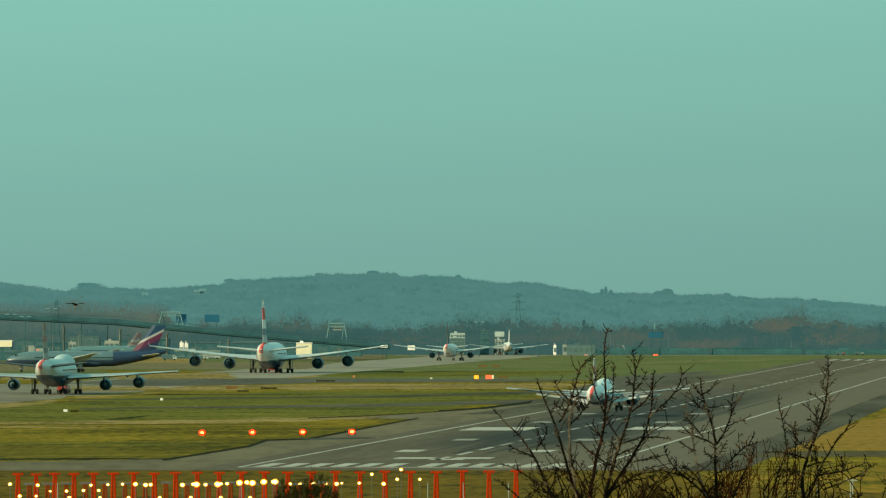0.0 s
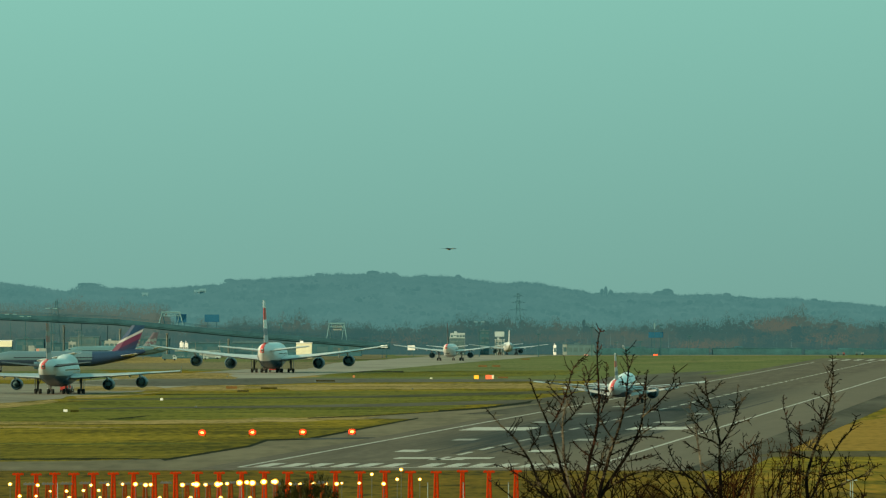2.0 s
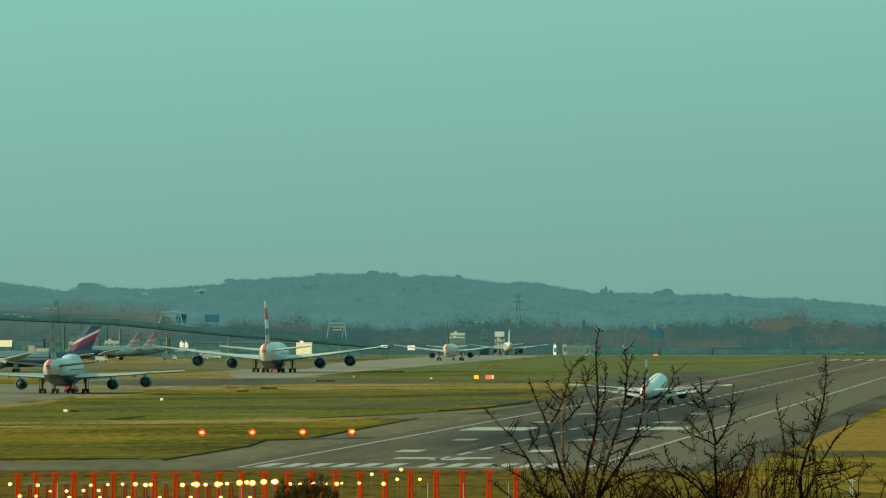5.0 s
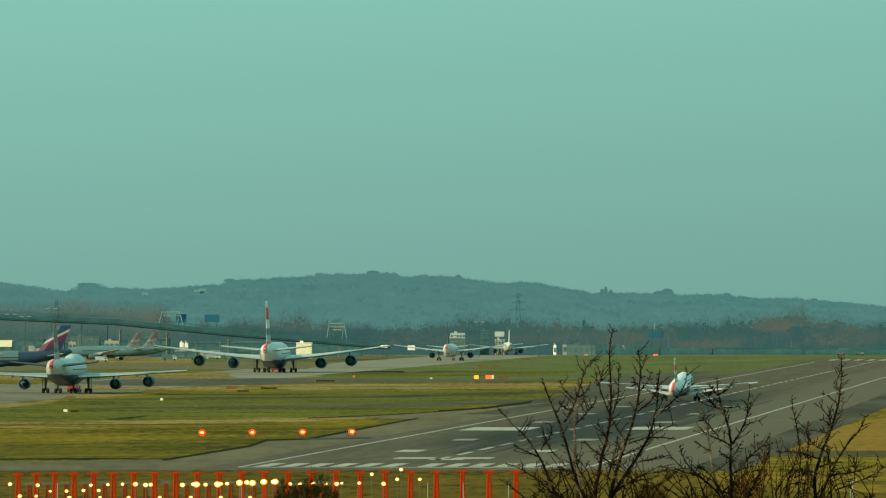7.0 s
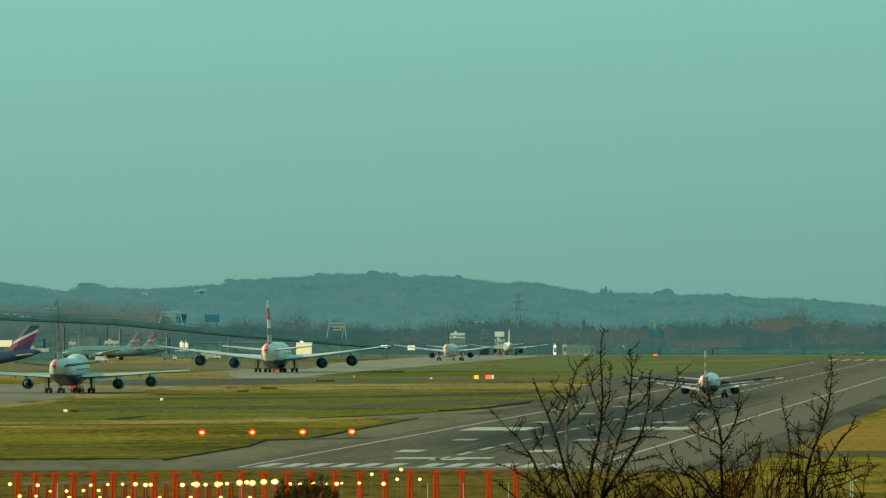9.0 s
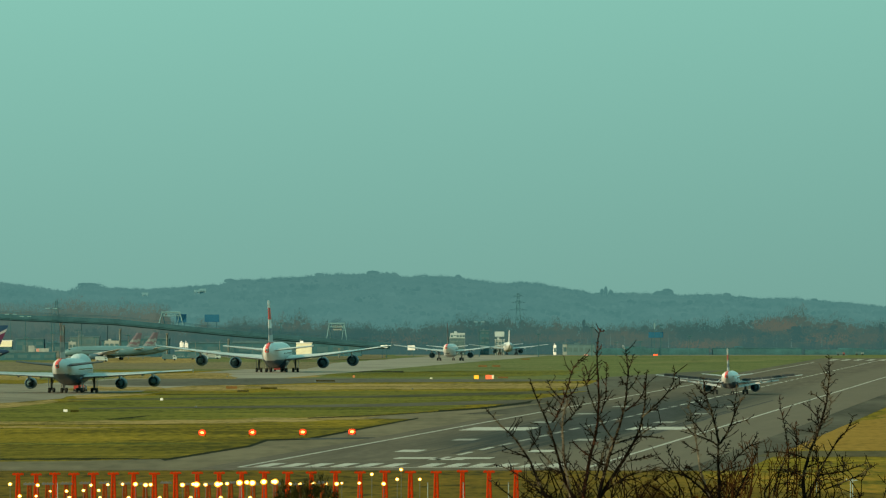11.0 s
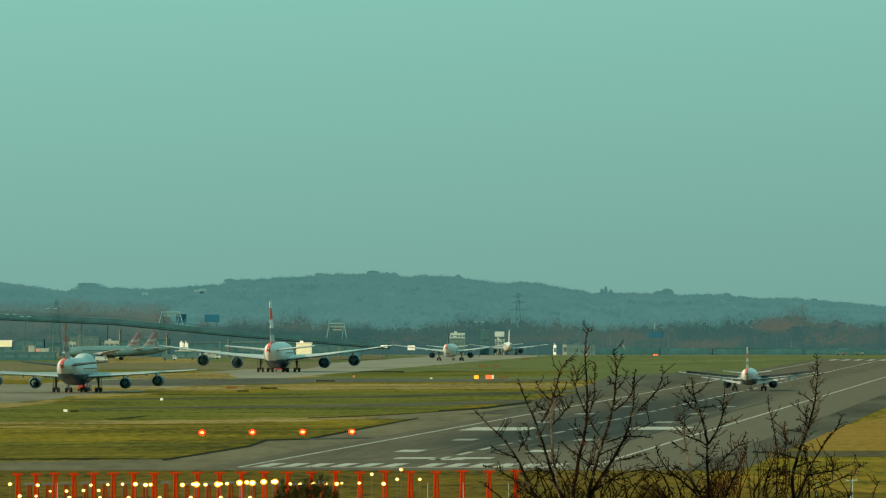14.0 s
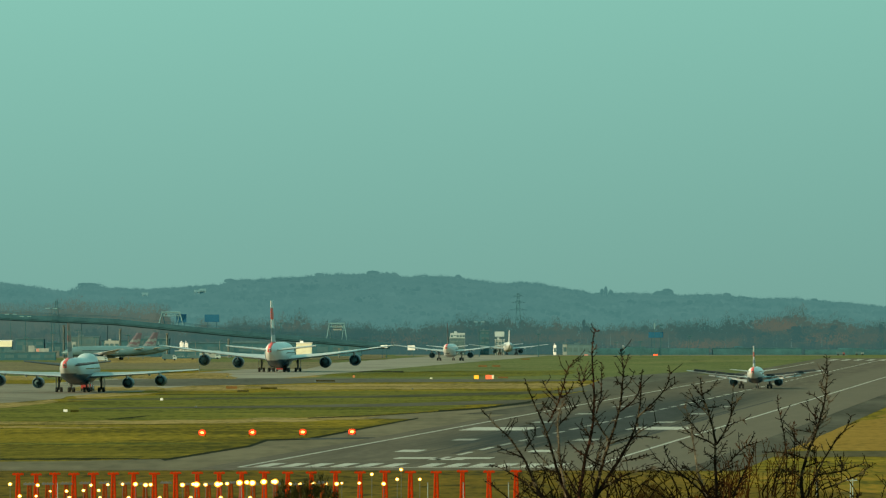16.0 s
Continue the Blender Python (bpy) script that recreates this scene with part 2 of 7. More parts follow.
WHITE, NAVY, RED, GREY = (0.8, 0.8, 0.8), (0.014, 0.055, 0.1), (0.62, 0.03, 0.03), (0.42, 0.45, 0.47)
M = {
    "wing": material("grey_wing_paint", (0.5, 0.53, 0.54), 0.35, 0.1, 0.12, 3, 0.02),
    "wing_lander": material("pale_grey_wing_paint", (0.4, 0.46, 0.49), 0.45, 0, 0.12, 3, 0.02),
    # jumbo wing grey, lowered towards teal to look hazy
    "wing_mid": material("hazed_grey_wing_paint", (0.26, 0.33, 0.36), 0.45, 0, 0.12, 3, 0.02),
    "wing_under": material("shaded_grey_paint", (0.4, 0.43, 0.45), 0.4, 0.1, 0.12, 3, 0.02),
    "nacelle": material("navy_nacelle_paint", (0.05, 0.12, 0.165), 0.4, 0.0, 0.2, 1, 0.02),
    "metal": material("hot_metal", (0.16, 0.15, 0.14), 0.4, 0.8, 0.3, 0.5, 0.1),
    # engine darks, like NAVY, are raised towards teal in place of haze
    "dark": material("hazed_engine_inside", (0.07, 0.14, 0.16), 0.8, 0, 0.3, 0.5, 0.1),
    "strut": material("gear_steel", (0.12, 0.125, 0.125), 0.5, 0.3, 0.2, 0.3, 0.05),
    "tyre": material("tyre_rubber", (0.03, 0.038, 0.04), 0.85, 0, 0.3, 0.3, 0.1),
    "glass": material("dark_cockpit_glass", (0.02, 0.03, 0.04), 0.08, 0, 0.1, 1, 0),
    # parked airliners' flag and hull colours dulled towards teal for haze
    "flag_far": banded("hazed_flag_paint", [(0, (0.1, 0.165, 0.185)), (0.2, (0.125, 0.1, 0.12)), (0.35, (0.16, 0.22, 0.24)), (0.5, (0.125, 0.095, 0.12)), (0.65, (0.16, 0.225, 0.24)), (0.8, (0.105, 0.1, 0.13))], wave=0.5, scale=4.0),
    "hazed_hull": two_tone("hazed_white_hull", (0.07, 0.15, 0.18), (0.1, 0.215, 0.25), 2.4),
    # grey darkened to give the jumbo tailplane and the spoilers their shade
    "tailplane_dark": material("shade_toned_grey_paint", (0.07, 0.095, 0.11), 0.6, 0, 0.15, 3, 0.02),
    "flag": banded("flag_tail_paint", [(0, (0.72, 0.05, 0.03)), (0.1, (0.5, 0.55, 0.6)), (0.26, (0.14, 0.2, 0.28)), (0.41, (0.9, 0.92, 0.94)), (0.6, (0.8, 0.05, 0.025)), (0.86, (0.92, 0.94, 0.96))], wave=0.03),
    # same flag with shade and haze mixed into its bands, for the jumbo
    "flag_shaded": banded("shaded_flag_tail_paint", [(0, (0.55, 0.07, 0.06)), (0.14, (0.42, 0.47, 0.49)), (0.3, (0.13, 0.18, 0.22)), (0.42, (0.3, 0.32, 0.33)), (0.55, (0.3, 0.12, 0.11)), (0.72, (0.22, 0.27, 0.28)), (0.85, (0.26, 0.16, 0.15))], wave=0.08),
    "flag_lander": banded("bright_flag_tail_paint", [(0, (0.55, 0.05, 0.05)), (0.14, (0.6, 0.64, 0.66)), (0.28, (0.16, 0.2, 0.27)), (0.42, (0.62, 0.65, 0.66)), (0.56, (0.5, 0.1, 0.09)), (0.78, (0.6, 0.63, 0.64))], wave=0.06),
    "flag_cone": tail_flash("flag_cone_paint", (0.74, 0.78, 0.8), (0.76, 0.045, 0.02), 0.34, 0.6, 0.52),
    "flag_cone_low": tail_flash("flag_cone_navy_below", (0.58, 0.65, 0.67), (0.74, 0.05, 0.025), 0.38, 0.6, 0.54, 0.26),
    "navy_cone": material("navy_paint", (0.016, 0.042, 0.1), 0.35, 0, 0.15, 2, 0.02),
    "navy_tail": slanted("navy_tail_paint", [(-90, (0.016, 0.042, 0.1)), (-3.4, (0.03, 0.03, 0.085)), (-2.2, (0.105, 0.024, 0.075)), (-0.35, (0.36, 0.4, 0.44)), (0.45, (0.014, 0.055, 0.13))], 0.5),
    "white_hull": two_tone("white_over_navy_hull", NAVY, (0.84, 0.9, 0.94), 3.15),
    # both bigger hulls' whites are greyed for shade, the jumbo's most
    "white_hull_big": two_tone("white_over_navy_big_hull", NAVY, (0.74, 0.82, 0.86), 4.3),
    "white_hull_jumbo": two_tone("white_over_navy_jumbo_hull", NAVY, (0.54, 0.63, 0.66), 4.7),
    # the silver is blued in its colour for haze
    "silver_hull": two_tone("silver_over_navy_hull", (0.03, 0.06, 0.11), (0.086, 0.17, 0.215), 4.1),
    "plain_hull": two_tone("plain_white_hull", (0.4, 0.46, 0.5), (0.74, 0.8, 0.84), 2.4),
    "asphalt": material("weathered_asphalt", (0.115, 0.096, 0.06), 0.85, 0, 0.26, 16, 0.1, (0.139, 0.115, 0.075), (0.6, 0.06, 1), grain=0.7),
    "asphalt_dark": material("dark_asphalt", (0.084, 0.079, 0.063), 0.85, 0, 0.32, 14, 0.1, None, (0.6, 0.06, 1), grain=0.8),
    "asphalt_tar": material("tarred_shoulder_asphalt", (0.064, 0.058, 0.043), 0.85, 0, 0.42, 9, 0.1, (0.084, 0.075, 0.057), (0.45, 0.05, 1), grain=0.5),
    "asphalt_mossy": material("mossy_asphalt", (0.068, 0.057, 0.025), 0.9, 0, 0.35, 8, 0.1, (0.08, 0.066, 0.034), (0.6, 0.06, 1), grain=0.7),
    "road_dark": material("grown_over_asphalt", (0.042, 0.042, 0.024), 0.9, 0, 0.4, 8, 0.1, (0.058, 0.054, 0.032), (0.4, 0.06, 1), grain=0.7),
    "concrete": material("taxiway_concrete", (0.157, 0.142, 0.112), 0.85, 0, 0.25, 20, 0.1, (0.177, 0.16, 0.126), (0.3, 0.2, 1), grain=0.8),
    "concrete_pale": material("pale_taxiway_concrete", (0.2, 0.19, 0.155), 0.85, 0, 0.2, 20, 0.1, (0.225, 0.212, 0.175), (0.3, 0.2, 1), grain=0.8),
    "runway": runway_paint("rubbered_runway_asphalt"),
    "streak": material("black_tyre_streaks", (0.045, 0.046, 0.044), 0.8, 0, 0.35, 6, 0.05, None, (1, 0.05, 1)),
    "line": material("worn_white_marking", (0.32, 0.315, 0.285), 0.7, 0, 0.45, 3, 0.05, grain=0.9),
    "line_worn": material("rubbered_white_marking", (0.2, 0.2, 0.185), 0.75, 0, 0.55, 2.2, 0.05, grain=0.9),
    "grass": turf("short_winter_grass", (0.066, 0.052, 0.002), (0.142, 0.107, 0.004), (0.287, 0.198, 0.013)),
    "grass_deep": turf("deep_green_grass", (0.052, 0.045, 0.003), (0.112, 0.09, 0.005), (0.2, 0.143, 0.012), 0.66),
    # green of the far field, cooled in the base colour for haze
    "grass_far": turf("hazed_green_grass", (0.075, 0.094, 0.03), (0.112, 0.13, 0.044), (0.19, 0.18, 0.07), 0.68),
    "grass_green": turf("lush_green_grass", (0.055, 0.058, 0.007), (0.115, 0.111, 0.013), (0.205, 0.17, 0.026), 0.67),
    "grass_gold": turf("golden_sunlit_grass", (0.175, 0.106, 0.014), (0.25, 0.148, 0.023), (0.316, 0.19, 0.037), 0.62, 0.4),
    "grass_rough": turf("rough_olive_grass", (0.046, 0.034, 0.002), (0.112, 0.074, 0.004), (0.2, 0.118, 0.009), 0.62, 0.85),
    "grass_olive": turf("sunlit_olive_grass", (0.064, 0.06, 0.004), (0.145, 0.108, 0.006), (0.315, 0.176, 0.016), 0.6, 0.9),
    "grass_dry": turf("dry_straw_grass", (0.118, 0.09, 0.024), (0.238, 0.17, 0.056), (0.36, 0.25, 0.1), 0.58),
    "grass_worn": turf("worn_straw_ground", (0.108, 0.096, 0.052), (0.15, 0.13, 0.075), (0.23, 0.185, 0.09), 0.6, 0.7),
    "grass_faint": turf("faint_straw_grass", (0.095, 0.11, 0.04), (0.135, 0.142, 0.05), (0.21, 0.195, 0.08), 0.62),
    "grass_dark": material("dark_grass_tone", (0.009, 0.01, 0.003), 0.95, 0, 0.35, 10, 0.3, None, (0.3, 0.3, 1), grain=0.9),
    # hill and wood tones are emitted, standing in for hazy air
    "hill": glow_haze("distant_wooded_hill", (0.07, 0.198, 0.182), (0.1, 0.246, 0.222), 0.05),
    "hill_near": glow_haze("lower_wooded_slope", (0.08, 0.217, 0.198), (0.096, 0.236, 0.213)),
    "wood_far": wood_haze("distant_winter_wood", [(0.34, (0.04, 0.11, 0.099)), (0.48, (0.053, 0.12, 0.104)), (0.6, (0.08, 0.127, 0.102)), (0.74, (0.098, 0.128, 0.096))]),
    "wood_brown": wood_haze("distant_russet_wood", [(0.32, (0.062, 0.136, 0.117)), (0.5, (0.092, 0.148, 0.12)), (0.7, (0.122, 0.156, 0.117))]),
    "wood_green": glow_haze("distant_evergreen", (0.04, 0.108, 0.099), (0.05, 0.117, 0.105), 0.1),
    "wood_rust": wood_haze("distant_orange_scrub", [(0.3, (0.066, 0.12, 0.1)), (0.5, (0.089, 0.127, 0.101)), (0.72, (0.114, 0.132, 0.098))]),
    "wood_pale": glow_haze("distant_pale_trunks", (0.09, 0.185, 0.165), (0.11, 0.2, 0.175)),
    # palest stops paint sunlit flecks on the stems, reddish on the russet ones
    "bark": layered("dark_bark_sun_flecks", [(0.3, (0.003, 0.0024, 0.0018)), (0.53, (0.011, 0.008, 0.006)), (0.66, (0.13, 0.1, 0.066))], [(0.8, 0.22, 0.22, 3), (0.5, 0.03, 0.03, 2)], 0.85, 0.4),
    "bark_russet": layered("russet_bark", [(0.3, (0.007, 0.0045, 0.0035)), (0.52, (0.014, 0.008, 0.006)), (0.68, (0.11, 0.045, 0.027))], [(0.8, 0.16, 0.16, 3), (0.5, 0.03, 0.03, 2)], 0.85, 0.4),
    # a lighter copy of the bark for stems that stand in sun
    "bark_sunlit": layered("sunlit_grey_bark", [(0.3, (0.03, 0.022, 0.016)), (0.52, (0.12, 0.1, 0.075)), (0.75, (0.26, 0.225, 0.17))], [(0.8, 0.2, 0.2, 3), (0.6, 0.03, 0.03, 2)], 0.8, 0.4),
    "twig": layered("russet_twig_bark", [(0.3, (0.005, 0.0035, 0.0025)), (0.56, (0.013, 0.0065, 0.004)), (0.8, (0.06, 0.025, 0.014))], [(0.8, 0.4, 0.4, 3)], 0.85, 0.2),
    "shoot": layered("orange_brown_shoots", [(0.3, (0.02, 0.009, 0.003)), (0.55, (0.075, 0.03, 0.01)), (0.8, (0.17, 0.075, 0.025))], [(0.8, 0.5, 0.5, 3)], 0.85, 0.2),
    "shrub_rust": material("rust_brown_twigs", (0.055, 0.025, 0.007), 0.9, 0, 0.4, 0.6, 0.2),
    "shrub": material("scrub_twigs", (0.036, 0.034, 0.009), 0.9, 0, 0.4, 0.6, 0.2),
    "orange": material("safety_orange_paint", (0.39, 0.03, 0.003), 0.65, 0, 0.3, 0.4, 0.05),
    "board_brown": material("weathered_brown_board", (0.17, 0.1, 0.04), 0.8, 0, 0.2, 1, 0.05),
    "marker_orange": material("faded_orange_marker", (0.62, 0.24, 0.12), 0.7, 0, 0.1, 1, 0),
    "rusty": material("rusty_brown_steel", (0.2, 0.04, 0.008), 0.8, 0, 0.3, 0.4, 0.05),
    # far cladding, steel and concrete: teal and low contrast painted in for haze
    "container": material("hazed_container_paint", (0.09, 0.165, 0.18), 0.7, 0, 0.2, 3, 0.05),
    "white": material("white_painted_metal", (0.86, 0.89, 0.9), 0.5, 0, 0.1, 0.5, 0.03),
    "house_roof": material("hazed_house_roof", (0.12, 0.25, 0.3), 0.8, 0, 0.1, 2, 0),
    "house_wall": material("hazed_house_plaster", (0.17, 0.34, 0.39), 0.8, 0, 0.1, 2, 0),
    "gantry_white": material("hazed_white_steel", (0.15, 0.3, 0.335), 0.8, 0, 0.1, 2, 0),
    "far_steel": material("hazed_far_steel", (0.042, 0.125, 0.148), 0.8, 0, 0.1, 2, 0),
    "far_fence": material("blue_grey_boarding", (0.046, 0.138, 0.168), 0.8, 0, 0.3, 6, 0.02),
    "far_white": material("toned_white_cladding", (0.36, 0.47, 0.49), 0.7, 0, 0.15, 2, 0.05),
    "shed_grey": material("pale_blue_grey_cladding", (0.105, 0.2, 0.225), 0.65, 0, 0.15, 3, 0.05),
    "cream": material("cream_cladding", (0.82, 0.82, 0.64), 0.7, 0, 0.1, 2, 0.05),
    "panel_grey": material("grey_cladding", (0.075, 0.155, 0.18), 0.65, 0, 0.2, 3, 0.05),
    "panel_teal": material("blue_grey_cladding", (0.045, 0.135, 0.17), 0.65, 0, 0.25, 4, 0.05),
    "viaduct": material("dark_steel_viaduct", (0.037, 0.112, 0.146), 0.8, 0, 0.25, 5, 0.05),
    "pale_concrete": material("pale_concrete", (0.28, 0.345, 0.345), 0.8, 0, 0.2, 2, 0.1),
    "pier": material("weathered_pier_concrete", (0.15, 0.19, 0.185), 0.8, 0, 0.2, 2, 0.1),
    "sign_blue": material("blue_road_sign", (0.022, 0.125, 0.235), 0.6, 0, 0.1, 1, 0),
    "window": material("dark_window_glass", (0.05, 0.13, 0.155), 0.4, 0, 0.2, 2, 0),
    "feather_white": material("white_feathers", (0.38, 0.5, 0.54), 0.85, 0, 0.12, 0.06, 0.2),
    "feather_grey": material("grey_feathers", (0.09, 0.18, 0.22), 0.8, 0, 0.25, 0.06, 0.2),
    "feather_dark": material("dark_feathers", (0.03, 0.045, 0.055), 0.8, 0, 0.3, 0.05, 0.2),
    "beak": material("yellow_bill", (0.6, 0.35, 0.05), 0.5, 0, 0.1, 0.02, 0),
    "lamp_warm": glow("warm_approach_light", (1.0, 0.76, 0.24), 4.2),
    "lamp_halo": glow("amber_lamp_halo", (1.0, 0.42, 0.012), 0.75),
    "lamp_red": glow("red_glidepath_light", (1.0, 0.042, 0.004), 1.1),
    "lamp_core": glow("hot_lamp_core", (1.0, 0.42, 0.07), 6.0),
    "sign_red": glow("lit_red_sign", (1.0, 0.12, 0.04), 0.9),
    "sign_pale": material("faded_red_board", (0.55, 0.3, 0.26), 0.7, 0, 0.1, 1, 0),
    "sock_cloth": material("faded_pink_cloth", (0.42, 0.44, 0.46), 0.8, 0, 0.2, 0.5, 0.05),
    "sign_yellow": glow("lit_yellow_sign", (1.0, 0.45, 0.03), 0.62),
    "vehicle_red": material("red_vehicle_paint", (0.3, 0.03, 0.025), 0.5, 0, 0.1, 1, 0),
}


# ---- mesh tools ----
def finish(name, bm, mat, parent=None, label="", smooth=False):
    me = bpy.data.meshes.new(name)
    bm.normal_update()
    bm.to_mesh(me)
    bm.free()
    me.materials.append(M[mat] if isinstance(mat, str) else mat)
    if smooth:
        for p in me.polygons:
            p.use_smooth = True
    ob = new(name, me)
    if parent:
        ob.parent = parent
    if label:
        tagged(ob, label)
    return ob


def part(name, bm, mat, parent, label="", smooth=False):
    return finish(name, bm, mat, parent, label, smooth)


def thing(name, label, category, group="", at=(0, 0, 0), turn=0.0):
    ob = new(name)
    ob.empty_display_size = 0.5
    ob.matrix_basis = pose(at[0], at[1], at[2], 0, 0, turn)
    return tagged(ob, label, category, group)


def box(bm, x0, x1, y0, y1, z0, z1, m=None):
    v = [bm.verts.new((x, y, z)) for x in (x0, x1) for y in (y0, y1) for z in (z0, z1)]
    if m is not None:
        for a in v:
            a.co = m @ a.co
    for f in ((0, 1, 3, 2), (4, 6, 7, 5), (0, 4, 5, 1), (2, 3, 7, 6), (0, 2, 6, 4), (1, 5, 7, 3)):
        bm.faces.new([v[i] for i in f])
    return bm


def boxed(*a):
    return box(bmesh.new(), *a)


def loft(bm, rings, cap=True, closed=True):
    """Skin over rings of equal length."""
    vs = [[bm.verts.new(p) for p in r] for r in rings]
    n = len(vs[0])
    for a, b in zip(vs, vs[1:]):
        for i in range(n if closed else n - 1):
            j = (i + 1) % n
            bm.faces.new((a[i], a[j], b[j], b[i]))
    if cap:
        bm.faces.new(vs[0][::-1])
        bm.faces.new(vs[-1])
    return bm


def hoop(y, zc, rx, rz, n=20, xc=0.0):
    return [(xc + rx * math.cos(2 * math.pi * i / n), y, zc + rz * math.sin(2 * math.pi * i / n)) for i in range(n)]


def tube(bm, a, b, ra, rb=None, n=6):
    """A tapered rod from a to b."""
    a, b = Vector(a), Vector(b)
    rb = ra if rb is None else rb
    d = (b - a).normalized()
    s = d.cross(Vector((0, 1, 0)) if abs(d.y) < 0.9 else Vector((1, 0, 0))).normalized()
    t = d.cross(s)
    rings = [[c + (s * math.cos(2 * math.pi * i / n) + t * math.sin(2 * math.pi * i / n)) * r for i in range(n)]
             for c, r in ((a, ra), (b, rb))]
    return loft(bm, rings)


def ragged(points, seed):
    """The outline of a grown patch: the sides wander, more so the farther off they lie."""
    out = []
    for i, (x0, y0) in enumerate(points):
        x1, y1 = points[(i + 1) % len(points)]
        n = max(2, int(abs(x1 - x0) / 2.2), int(abs(y1 - y0) / 45))
        for k in range(n):
            u = k / n
            x, y = x0 + (x1 - x0) * u, y0 + (y1 - y0) * u
            q = Vector((x * 0.16, y * 0.012, seed))
            q2 = Vector((x * 0.6, y * 0.05, seed + 7))
            out.append((x + y * 0.0022 * noise.noise(q + Vector((0, 0, 3))) + y * 0.0012 * noise.noise(q2),
                        y + y * y / 381500 * (1.7 * noise.noise(q) + 1.1 * noise.noise(q2))))
    return out


def polygon_slab(name, points, z, mat, thick=0.3):
    bm = bmesh.new()
    loft(bm, [[(x, y, z - thick) for x, y in points], [(x, y, z) for x, y in points]])
    bmesh.ops.recalc_face_normals(bm, faces=bm.faces[:])
    return finish(name, bm, mat)


# ---- ground, runway and taxiways ----
HEAD = radians(3.88)                      # runway heading from +y
UX, UY = math.sin(HEAD), math.cos(HEAD)
T0 = Vector((-3.4, 1377))                 # middle of the threshold


def along(s, w):
    """A place s metres past the threshold and w metres to the side of the centreline."""
    return (T0.x + s * UX + w * UY, T0.y + s * UY - w * UX)


def strip_points(s0, s1, w0, w1):
    return [along(s0, w0), along(s0, w1), along(s1, w1), along(s1, w0)]


